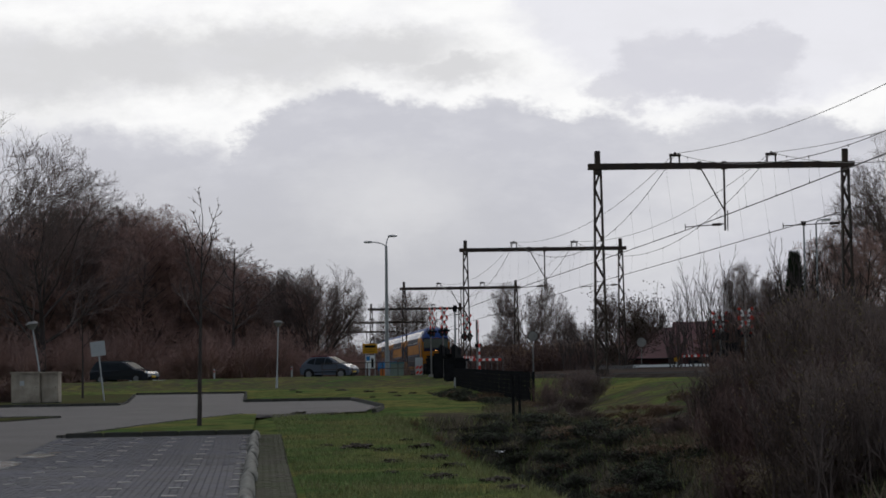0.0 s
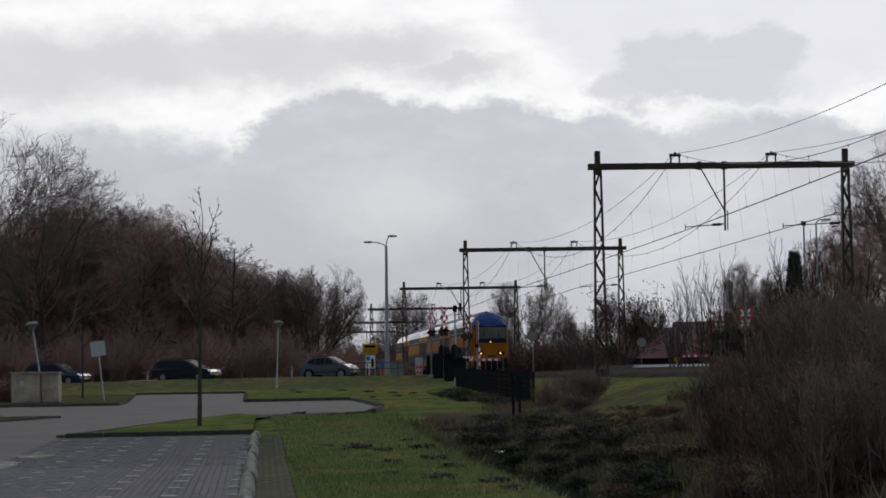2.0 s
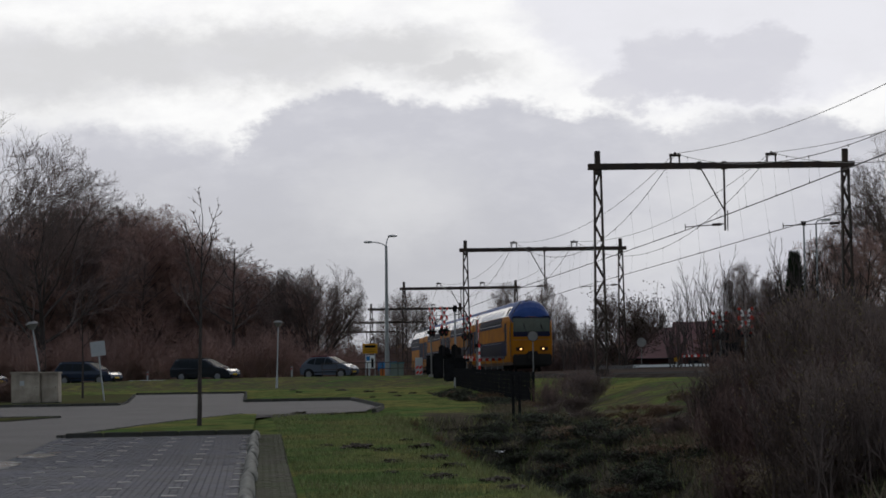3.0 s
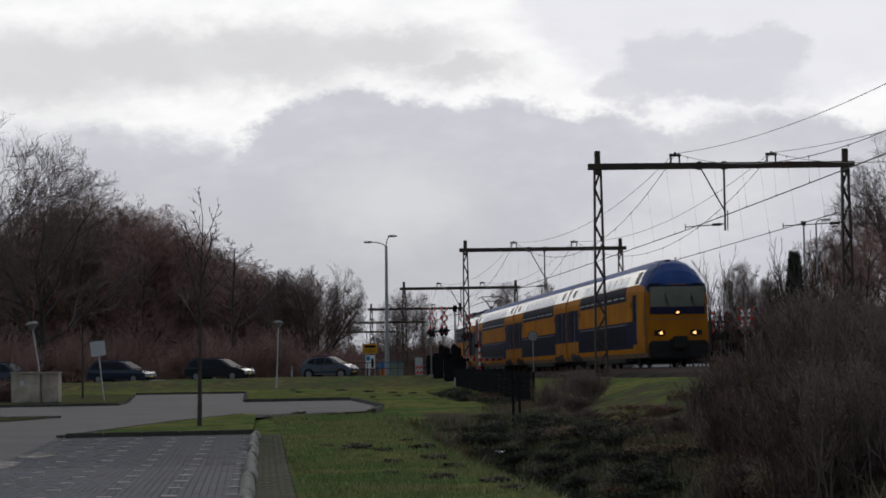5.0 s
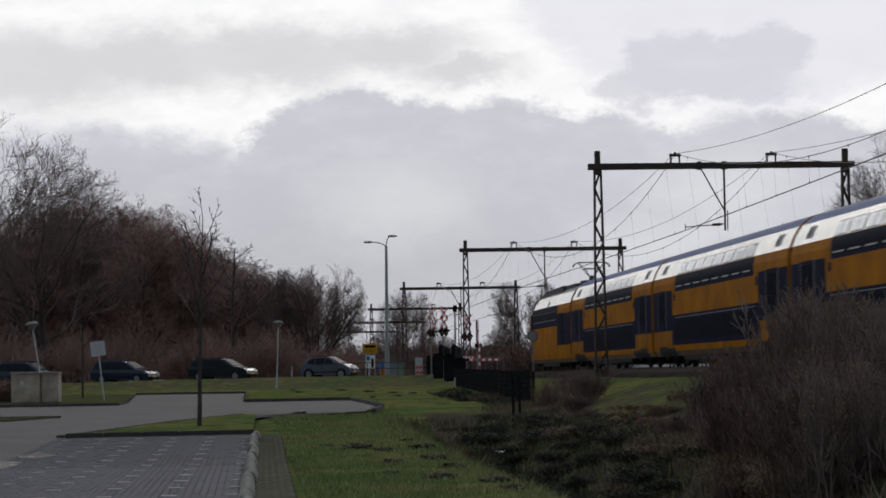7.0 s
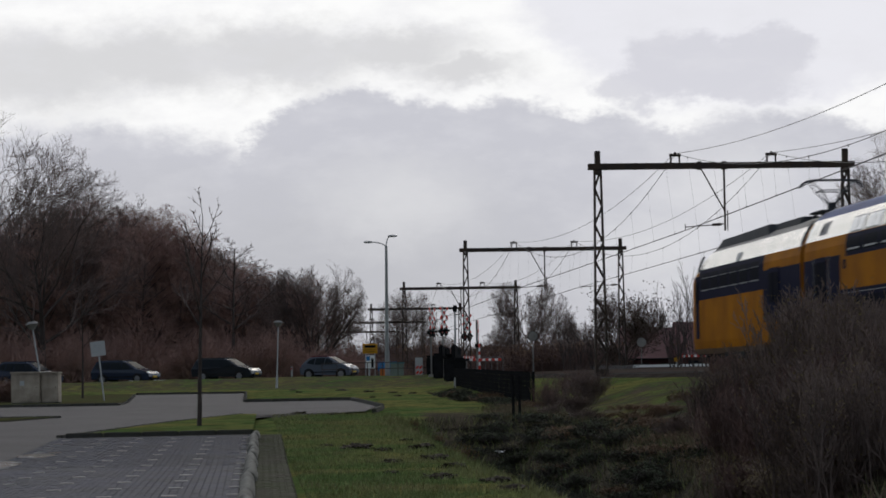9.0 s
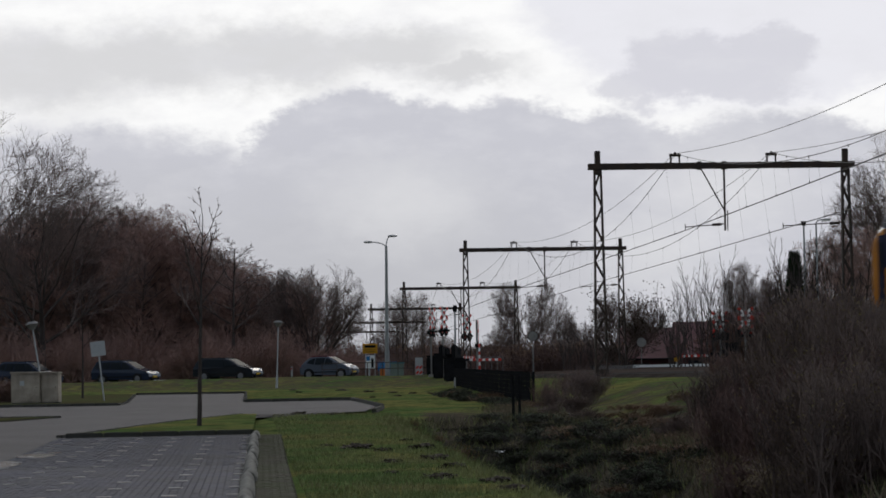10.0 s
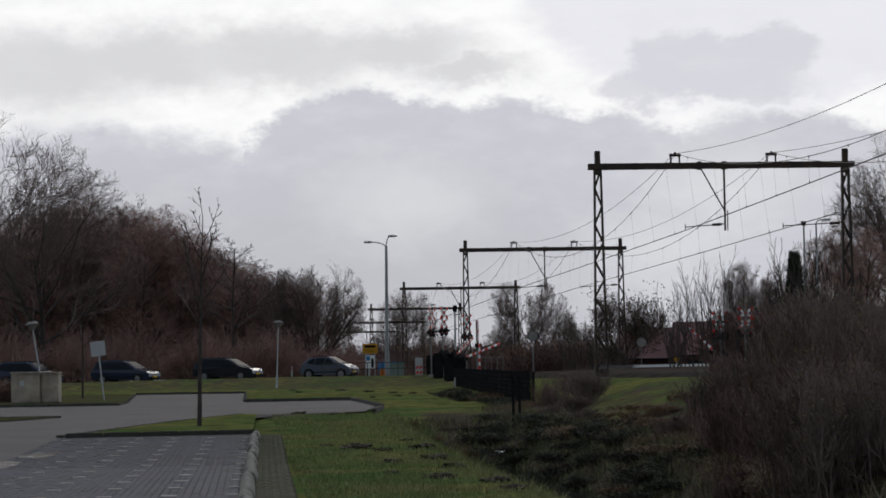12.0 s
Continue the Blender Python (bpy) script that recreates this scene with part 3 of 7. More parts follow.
def build_wires():
    """Contact wires, carrying wires that sag from portal to portal, and droppers."""
    spans = list(zip(PORTALS, PORTALS[1:]))
    for e0 in (0.0, 4.1):
        z_c, z_top = RAIL + 5.74, BEAM_Z + 0.52

        def contact(k, t):
            """The contact wire in span k: it swings from side to side and climbs a little on the near side."""
            a, b = spans[k]
            ea, eb = ((-0.30, 0.18) if k % 2 == 0 else (0.18, -0.30))
            rise = (0.34 if e0 == 0 else 0.10) * (1 - t) if k == 0 else 0.0
            s = a + (b - a) * t
            return (*rail(e0 + ea + (eb - ea) * t, s), z_c + rise - 0.03 * math.sin(math.pi * t) + line_drop(s))
        bm = bmesh.new()
        for k in range(len(spans)):
            pts = [contact(k, i / 12) for i in range(13)]
            chain(bm, pts, 0.014)
            chain(bm, [(p[0] + 0.04, p[1], p[2]) for p in pts], 0.011)
        tagged(mesh_object("contact_wire", bm, M_WIRE), "dark copper contact wire above the track", "wire", "contact wires")
        bm, drop, feed = bmesh.new(), bmesh.new(), bmesh.new()
        for k, (a, b) in enumerate(spans):
            n = 24
            pts = []
            for i in range(n + 1):
                t = i / n
                sag = 4 * t * (1 - t)
                pts.append((*rail(e0 - 0.2 * (1 - sag), a + (b - a) * t), z_top - sag * 2.4 + line_drop(a + (b - a) * t)))
            chain(bm, pts, 0.013)
            chain(feed, [(p[0] - 0.06, p[1], p[2] + 1.3 * 4 * (i / n) * (1 - i / n)) for i, p in enumerate(pts)], 0.011)
            for i in range(1, n, 2):
                p, q = Vector(pts[i]), Vector(contact(k, i / n))
                rod(drop, p, q, 0.003, sides=4)
                rod(drop, q - Vector((0, 0, 0.03)), q + Vector((0, 0, 0.05)), 0.02, sides=5)
                rod(drop, p - Vector((0, 0, 0.06)), p + Vector((0, 0, 0.03)), 0.018, sides=5)
        tagged(mesh_object("carrying_wire", bm, M_WIRE), "sagging dark carrying cable above the track", "wire", "carrying wires")
        tagged(mesh_object("feeder_wire", feed, M_WIRE), "taut dark feeder cable over the portal saddles", "wire", "feeder wires")
        tagged(mesh_object("droppers", drop, M_WIRE), "thin hanger wires with small clamps", "droppers", kind="stuff")


# ---- train ----
HALF = ((1.26, 0.42), (1.37, 0.62), (1.40, 0.9), (1.40, 1.9), (1.40, 2.9), (1.39, 3.30), (1.335, 3.58), (1.20, 3.92), (1.00, 4.24), (0.72, 4.48), (0.40, 4.62), (0.0, 4.67))


def half_width(z):
    for (y0, z0), (y1, z1) in zip(HALF, HALF[1:]):
        if z0 <= z <= z1:
            return y0 + (y1 - y0) * (z - z0) / (z1 - z0)
    return 1.3 if z < 1 else 0.0


def side_panel(x0, x1, z0, z1, side, out=0.012, n=4):
    """A panel that follows the side of the body, slightly proud of it."""
    bm = bmesh.new()
    rows = []
    for k in range(n + 1):
        z = z0 + (z1 - z0) * k / n
        y = half_width(z)
        rows.append([(x, side * y, z) for x in (x0, x1)])
    nrm = Vector((0, side * (rows[-1][0][2] - rows[0][0][2]), abs(rows[0][0][1]) - abs(rows[-1][0][1]))).normalized()
    outer = [[bm.verts.new(Vector(p) + nrm * out) for p in r] for r in rows]
    inner = [[bm.verts.new(Vector(p) - nrm * 0.03) for p in r] for r in rows]
    for k in range(n):
        bm.faces.new((outer[k][0], outer[k][1], outer[k + 1][1], outer[k + 1][0]))
        for i in (0, 1):
            bm.faces.new((outer[k][i], outer[k + 1][i], inner[k + 1][i], inner[k][i]))
    for k in (0, n):
        bm.faces.new((outer[k][0], outer[k][1], inner[k][1], inner[k][0]))
    bmesh.ops.recalc_face_normals(bm, faces=bm.faces)
    return bm


def coach_shell(length, nose, top_cut, dome):
    """Loft of the cross-section along x from 0 (back) to length. nose: which ends taper ('front', 'back')."""
    def section(x, w, top):
        pts = []
        for y, z in HALF:
            zz = z if z < 2.9 else 2.9 + (z - 2.9) * (top - 2.9) / (4.67 - 2.9)
            pts.append((x, y * w, zz))
        return pts + [(p[0], -p[1], p[2]) for p in reversed(pts[:-1])]
    cut = top_cut
    secs = []
    if "back" in nose:
        secs += [(0.0, 0.93, 3.62), (0.25, 0.965, 3.88), (0.7, 0.985, 4.12), (1.3, 1.0, 4.33), (2.2, 1.0, 4.5), (3.2, 1.0, cut)]
    else:
        secs += [(0.0, 1.0, cut)]
    if "front" in nose:
        secs += [(length - 2.6, 1.0, cut), (length - 1.7, 1.0, cut - 0.04), (length - 1.0, 0.995, 4.46), (length - 0.45, 0.975, 4.12), (length - 0.15, 0.945, 3.78), (length, 0.91, 3.52)]
    else:
        secs += [(length, 1.0, cut)]
    n = 2 * len(HALF) - 1
    verts, faces, index = [], [], []
    for x, w, t in secs:
        verts += section(x, w, t)
    for j in range(len(secs) - 1):
        xm = (secs[j][0] + secs[j + 1][0]) / 2
        for i in range(n - 1):
            faces.append((j * n + i, j * n + i + 1, (j + 1) * n + i + 1, (j + 1) * n + i))
            k = min(i, n - 2 - i)
            z = HALF[k][1]
            blue = dome == "front" and xm > length - 1.75 and z > 3.2
            index.append(3 if k < 1 else 0 if z < 3.45 else 1 if blue else 2 if z < 4.2 else 1)
    for j, flip in ((0, True), (len(secs) - 1, False)):
        ring = [j * n + i for i in range(n)]
        faces.append(tuple(ring[::-1] if flip else ring))
        index.append(0)
    return verts, faces, index


def bogie(coach, x):
    bm = one_box(x - 1.6, x + 1.6, -1.05, 1.05, 0.35, 0.62, 0.05)
    for y in (-1.08, 1.08):
        box(bm, x - 1.75, x + 1.75, y - 0.09, y + 0.09, 0.42, 0.66, 0.04)
        for dx in (-1.25, 1.25):
            box(bm, x + dx - 0.2, x + dx + 0.2, y - 0.14, y + 0.14, 0.3, 0.55, 0.03)
        rod(bm, (x - 0.3, y, 0.35), (x - 0.3, y, 0.75), 0.12)
        rod(bm, (x + 0.3, y, 0.35), (x + 0.3, y, 0.75), 0.12)
    part("bogie", bm, M_T_UNDER, coach)
    for dx in (-1.25, 1.25):
        bm = bmesh.new()
        for y in (-0.76, 0.76):
            rod(bm, (x + dx, y - 0.06, 0.46), (x + dx, y + 0.06, 0.46), 0.46, sides=20)
        rod(bm, (x + dx, -0.8, 0.46), (x + dx, 0.8, 0.46), 0.09)
        part("wheelset", bm, M_T_UNDER, coach)


def double_deck_coach(train, x0, length, cab=False):
    verts, faces, index = coach_shell(length, "front" if cab else "", 4.67, "front" if cab else "")
    body = raw("coach", verts, faces, [M_T_YELLOW, M_T_DOME, M_T_SILVER, M_T_SKIRT], train, index)
    tagged(body, "yellow and blue double-deck coach with a silver roof edge")
    body.location.x = x0
    a, b = 5.7, length - (5.6 if cab else 5.7)
    for side in (-1, 1):
        # entrances at the ends, between the decks; the doors' feet are yellow
        doors = [(0.02, 4.6)] + ([] if cab else [(length - 4.6, length - 0.02)])
        for d0, d1 in doors:
            part("entrance_band", side_panel(d0, d1, 1.42, 3.02, side, 0.008), M_T_BLUE, body, "dark blue band round the entrance")
            door = part("entrance_door", side_panel(d0 + 1.4, d1 - 1.4, 0.82, 3.06, side, 0.03), M_T_YELLOW, body, "sliding door, blue above and yellow below")
            part("door_upper", side_panel(d0 + 1.42, d1 - 1.42, 1.42, 3.04, side, 0.036), M_T_BLUE, door)
            for k in (0, 1):
                part("door_window", side_panel(d0 + 1.5 + k * 0.78, d0 + 2.14 + k * 0.78, 1.75, 2.9, side, 0.05), M_T_GLASS, door)
                part("door_edge", side_panel(d0 + 1.36 + k * 1.84, d0 + 1.40 + k * 1.84, 0.82, 3.06, side, 0.034), M_T_GREY, door)
            part("step_recess", side_panel(d0 + 1.5, d1 - 1.5, 0.66, 0.80, side, 0.02), M_T_UNDER, body)
        if cab:
            door = part("cab_door", side_panel(length - 3.3, length - 2.3, 1.0, 3.15, side, 0.02), M_T_BLUE, body, "narrow blue driver's door")
            part("door_window", side_panel(length - 3.15, length - 2.45, 2.0, 2.95, side, 0.035), M_T_GLASS, door)
            part("grab_rail", side_panel(length - 2.2, length - 2.12, 1.2, 3.0, side, 0.03), M_T_GREY, body)
            part("roof_louvre", side_panel(length - 3.0, length - 2.2, 3.62, 4.12, side, 0.02), M_T_ROOF, body, "dark slanted louvre in the roof edge")
        for u in (5.0, length - 5.0 if not cab else length - 3.9):
            part("number_mark", side_panel(u, u + 0.3, 2.6, 2.86, side, 0.012), M_T_BLUE, body)
        # lower deck: dark blue band with windows, a pale line along its upper edge
        part("lower_band", side_panel(4.5, length - (3.3 if cab else 4.5), 0.84, 2.02, side, 0.006), M_T_BLUE, body, "dark blue window band")
        part("pale_line", side_panel(5.1, b + 0.5, 1.90, 1.925, side, 0.012), M_T_GREY, body)
        n = 8
        for k in range(n):
            u0 = a - 0.3 + (b - a + 0.6) * k / n
            u1 = a - 0.3 + (b - a + 0.6) * (k + 1) / n - 0.22
            part("window", side_panel(u0, u1, 1.02, 1.80, side, 0.012), M_T_GLASS, body)
            part("window", side_panel(u0, u1, 3.04, 3.44, side, 0.014), M_T_GLASS, body)
            part("vent_line", side_panel(u0 + 0.2, u1 - 0.2, 3.10, 3.15, side, 0.018), M_OFFWHITE, body)
            surround = part("roof_window_frame", side_panel(u0 + 0.06, u1 - 0.02, 3.59, 4.04, side, 0.010), M_T_GREY, body)
            part("roof_window", side_panel(u0 + 0.13, u0 + (u1 - u0) * 0.48, 3.62, 4.01, side, 0.016), M_T_ROOFGLASS, surround, "curved roof-edge window")
            part("roof_window", side_panel(u0 + (u1 - u0) * 0.54, u1 - 0.09, 3.62, 4.01, side, 0.016), M_T_ROOFGLASS, surround, "curved roof-edge window")
        part("upper_band", side_panel(a - 0.4, b + 0.4, 2.94, 3.56, side, 0.006), M_T_BLUE, body, "dark blue window band")
        for u in (0.02, length - 0.10):
            part("end_seam", side_panel(u, u + 0.08, 0.6, 4.5, side, 0.012), M_T_ROOF, body)
        for u in (1.6, length - 2.4) if not cab else (1.6,):
            vent = part("roof_vent", side_panel(u, u + 0.9, 3.72, 4.10, side, 0.012), M_T_GREY, body)
            part("vent_grid", side_panel(u + 0.1, u + 0.55, 3.78, 4.04, side, 0.018), M_T_ROOF, vent)
        for u in (1.3,) if cab else (1.3, length - 5.1):
            part("bogie_recess", side_panel(u, u + 3.8, 0.42, 0.74, side, 0.014), M_T_UNDER, body)
    for u in ([3.2, length - 3.2] if not cab else [3.2, length - 4.2]):
        bogie(body, u)
    bm = one_box(6.2, length - 6.5, -1.25, 1.25, 0.22, 0.5, 0.05)
    part("underframe", bm, M_T_UNDER, body)
    bm = one_box(-0.55, 0.0, -0.75, 0.75, 1.0, 3.3, 0.05)
    part("gangway", bm, M_T_UNDER, body)
    if cab:
        fx = length
        part("front_mask", one_box(fx - 0.3, fx + 0.012, -1.245, 1.245, 2.18, 3.55, 0.06), M_T_BLUE, body, "dark blue surround of the windscreen")
        part("windscreen", one_box(fx - 0.2, fx + 0.03, -1.215, 1.215, 2.50, 3.46, 0.05), M_T_SCREEN, body, "wide greenish windscreen")
        for y0 in (-0.35, 0.75):
            bm = bmesh.new()
            beam(bm, (fx + 0.05, y0, 2.52), (fx + 0.05, y0 - 0.14, 3.0), 0.02, 0.03)
            beam(bm, (fx + 0.05, y0 - 0.14, 2.72), (fx + 0.05, y0 - 0.16, 3.12), 0.02, 0.035)
            part("wiper", bm, M_BLACK, body)
        for y, z, r in ((-0.72, 1.45, 0.10), (0.72, 1.45, 0.10), (0.0, 2.31, 0.085)):
            lamp = part("headlamp_housing", one_rod((fx - 0.1, y, z), (fx + 0.03, y, z), r + 0.05, sides=16), M_BLACK, body)
            part("headlamp", one_rod((fx, y, z), (fx + 0.05, y, z), r * 0.60, sides=16), M_LAMP, lamp, "glowing warm headlamp")
        for y in (-0.78, 0.78):
            part("lamp_panel", one_box(fx - 0.1, fx + 0.014, y - 0.30, y + 0.30, 1.28, 1.62, 0.06), M_T_UNDER, body)
        part("coupler_recess", one_box(fx - 0.1, fx + 0.016, -0.42, 0.42, 0.9, 1.24, 0.05), M_T_UNDER, body)
        part("front_line", one_box(fx - 0.1, fx + 0.013, -1.2, 1.2, 2.02, 2.05, 0.004), M_T_SKIRT, body)
        part("bumper", one_box(fx - 0.6, fx + 0.25, -1.25, 1.25, 0.35, 1.12, 0.08), M_T_UNDER, body)
        bm = one_box(fx - 0.2, fx + 0.55, -0.2, 0.2, 0.85, 1.2, 0.04)
        box(bm, fx + 0.4, fx + 0.7, -0.3, 0.3, 0.8, 1.3, 0.03)
        part("coupler", bm, M_T_UNDER, body)
        bm = one_rod((fx - 1.5, 0.2, 4.4), (fx - 1.5, 0.2, 4.72), 0.03)
        part("roof_aerial", bm, M_T_ROOF, body)
        part("roof_horn", one_box(fx - 1.62, fx - 1.38, -0.25, -0.02, 4.4, 4.62, 0.02), M_T_ROOF, body)
    return body


def motor_coach(train, x0, length):
    verts, faces, index = coach_shell(length, "back", 4.56, "")
    body = raw("motor_coach", verts, faces, [M_T_YELLOW, M_T_ROOF, M_T_SILVER, M_T_SKIRT], train, index)
    tagged(body, "yellow motor coach with a blue window band and silver roof")
    body.location.x = x0
    for side in (-1, 1):
        part("window_band", side_panel(1.75, length - 5.5, 2.42, 3.54, side, 0.006), M_T_BLUE, body, "dark blue window band")
        for k in range(6):
            u = 2.3 + k * 1.80
            part("window", side_panel(u, u + 1.45, 2.78, 3.38, side, 0.014), M_T_GLASS, body)
            part("vent_pane", side_panel(u + 0.05, u + 1.4, 3.19, 3.215, side, 0.02), M_T_GREY, body)
            part("window_sill", side_panel(u, u + 1.45, 2.74, 2.78, side, 0.02), M_T_GREY, body)
        part("entrance_band", side_panel(length - 5.6, length - 0.02, 1.35, 3.02, side, 0.008), M_T_BLUE, body)
        door = part("entrance_door", side_panel(length - 4.6, length - 3.0, 1.42, 3.06, side, 0.03), M_T_BLUE, body, "dark blue sliding door")
        for k in (0, 1):
            part("door_window", side_panel(length - 4.5 + 0.75 * k, length - 3.9 + 0.75 * k, 1.95, 2.9, side, 0.045), M_T_GLASS, door)
        cabdoor = part("cab_door", side_panel(1.1, 1.75, 1.0, 3.3, side, 0.02), M_T_BLUE, body, "narrow blue driver's door")
        part("door_window", side_panel(1.2, 1.65, 2.3, 3.1, side, 0.035), M_T_GLASS, cabdoor)
        part("roof_louvre", side_panel(1.35, 1.62, 3.5, 4.05, side, 0.015), M_T_ROOF, body)
        part("roof_hatch", side_panel(8.6, 9.2, 3.55, 3.85, side, 0.012), M_OFFWHITE, body)
        part("roof_seam", side_panel(length - 0.2, length - 0.1, 3.4, 4.3, side, 0.01), M_T_ROOF, body)
    bm = bmesh.new()         # low fairing with a sloping rear end
    side_line = ((2.0, 4.10), (2.3, 4.28), (3.9, 4.56), (11.9, 4.64), (12.1, 4.20))
    rows = [[bm.verts.new((x, y, z)) for x, z in side_line] for y in (-0.84, 0.84)]
    for k in range(5):
        bm.faces.new((rows[0][k], rows[0][(k + 1) % 5], rows[1][(k + 1) % 5], rows[1][k]))
    bm.faces.new(rows[0][::-1])
    bm.faces.new(rows[1])
    bmesh.ops.bevel(bm, geom=bm.edges[:], offset=0.05, segments=2, affect="EDGES")
    part("roof_equipment", bm, M_T_ROOF, body, "dark grey roof fairing")
    part("roof_equipment", one_box(12.5, length - 2.8, -0.7, 0.7, 4.2, 4.62, 0.08), M_T_ROOF, body)
    # pantograph, raised to the wire: two frames that meet in a narrow foot
    px, z0, z1 = length - 1.6, 4.62, 5.66
    bm = one_box(px - 0.8, px + 0.8, -0.55, 0.55, z0, z0 + 0.07, 0.03)
    for y in (-0.4, 0.4):
        for dx in (-0.6, 0.6):
            rod(bm, (px + dx, y, 4.3), (px + dx, y, z0 + 0.05), 0.06)
    box(bm, px - 0.12, px + 0.12, -0.12, 0.12, z0 + 0.05, z0 + 0.34, 0.04)
    panto = part("pantograph", bm, M_T_ROOF, body, "raised dark pantograph")
    bm = bmesh.new()
    for y in (-0.55, 0.55):
        for dx in (-0.45, 0.45):
            rod(bm, (px + dx * 0.2, y * 0.22, z0 + 0.32), (px + dx, y * 0.75, z0 + 0.70), 0.024)
            rod(bm, (px + dx, y * 0.75, z0 + 0.70), (px + dx * 0.3, y * 1.25, z1 - 0.05), 0.019)
        rod(bm, (px - 0.45, y * 0.75, z0 + 0.70), (px + 0.45, y * 0.75, z0 + 0.70), 0.016)
    for dx in (-0.45, 0.45):
        rod(bm, (px + dx, -0.41, z0 + 0.70), (px + dx, 0.41, z0 + 0.70), 0.018)
    part("pantograph_arm", bm, M_T_ROOF, panto)
    bm = bmesh.new()
    for dx in (-0.16, 0.16):
        chain(bm, [(px + dx, -0.98, z1 - 0.24), (px + dx, -0.92, z1 - 0.12), (px + dx, -0.75, z1 - 0.02), (px + dx, -0.5, z1), (px + dx, 0.5, z1), (px + dx, 0.75, z1 - 0.02), (px + dx, 0.92, z1 - 0.12), (px + dx, 0.98, z1 - 0.24)], 0.026)
    for y in (-0.45, 0.45):
        rod(bm, (px - 0.16, y, z1 - 0.03), (px + 0.16, y, z1 - 0.03), 0.022)
    part("contact_bow", bm, M_T_ROOF, panto)
    for u in (3.4, length - 3.2):
        bogie(body, u)
    part("underframe", one_box(5.8, length - 5.6, -1.28, 1.28, 0.2, 0.55, 0.05), M_T_UNDER, body)
    part("end_mask", one_box(-0.02, 0.3, -1.12, 1.12, 2.2, 3.4, 0.08), M_T_BLUE, body)
    part("rear_window", one_box(-0.035, 0.2, -1.1, 1.1, 2.45, 3.3, 0.04), M_T_SCREEN, body)
    for y in (-0.7, 0.7):
        part("tail_lamp", one_rod((-0.03, y, 1.45), (0.1, y, 1.45), 0.1, sides=14), M_RED_LAMP, body)
    part("bumper", one_box(-0.2, 0.4, -1.2, 1.2, 0.4, 1.1, 0.06), M_T_UNDER, body)
    return body


def build_train():
    """Local x forward along the train, its front end at x = 0, z = 0 at the rails."""
    train = holder("train", Matrix(), "yellow and blue double-deck electric train passing at speed", "train")
    x = -COACH
    double_deck_coach(train, x, COACH, cab=True)
    for k in (1, 2):
        x -= COACH + 0.5
        double_deck_coach(train, x, COACH)
    motor_coach(train, x - MOTOR - 0.5, MOTOR)
    return train


COACH, MOTOR = 26.0, 19.0
M_T_ROOFGLASS = mat("roof_edge_window", (0.62, 0.63, 0.65), 0.10, 0.6, vary=0.1, spec=0.8)
M_T_GREY = mat("train_grey_trim", (0.20, 0.20, 0.21), 0.5, vary=0.1)


# ---- car park, lane, road ----
def sheet(name, outline, lift, material, label, category="pavement"):
    """A paved sheet with a straight-sided outline given in railway coordinates, laid on the ground."""
    bm = bmesh.new()
    vs = []
    for e, s in outline:
        x, y = rail(e, s)
        vs.append(bm.verts.new((x, y, base_z(y) + lift)))
    f = bm.faces.new(vs)
    if f.calc_area() and sum((vs[i].co.x * vs[(i + 1) % len(vs)].co.y - vs[(i + 1) % len(vs)].co.x * vs[i].co.y) for i in range(len(vs))) < 0:
        f.normal_flip()
    bmesh.ops.triangulate(bm, faces=[f])
    for k in range(40):          # cuts, so that the sheet bends with the ground
        y = 45.0 + (0.0 if k == 0 else k * 4.0)
        bmesh.ops.bisect_plane(bm, geom=bm.verts[:] + bm.edges[:] + bm.faces[:], plane_co=(0, y, 0), plane_no=(0, 1, 0))
    for v in bm.verts:
        v.co.z = base_z(v.co.y) + lift
    return tagged(mesh_object(name, bm, material), label, category, kind="structure")


def kerb(path, group, height=0.15, width=0.16, piece=1.0, material=None, label="grey concrete kerb stone edging the paving"):
    """Kerb stones laid end to end along a path in railway coordinates."""
    run = holder("kerb", Matrix(), label, "kerb", group, "structure")
    share = {}
    for (e0, s0), (e1, s1) in zip(path, path[1:]):
        a, b = Vector((*rail(e0, s0), 0)), Vector((*rail(e1, s1), 0))
        n = max(1, round((b - a).length / piece))
        ln = (b - a).length / n
        key = round(ln, 2)
        if key not in share:
            me = bpy.data.meshes.new("kerb_stone")
            bm = one_box(0.006, ln - 0.006, -width / 2, width / 2, -0.15, height, 0.02)
            bm.to_mesh(me)
            bm.free()
            me.materials.append(material or M_KERB)
            share[key] = me
        ang = math.atan2(b.y - a.y, b.x - a.x)
        for k in range(n):
            p = a + (b - a) * (k / n)
            ob = new("kerb_stone", share[key])
            ob.parent = run
            ob.matrix_basis = Matrix.Translation((p.x, p.y, base_z(p.y) + 0.03)) @ Matrix.Rotation(ang, 4, "Z")
    return run


def bay_e(e, s):
    """The bays' edge leans slightly away from the railway's direction."""
    return e + 0.0066 * (s + 45)


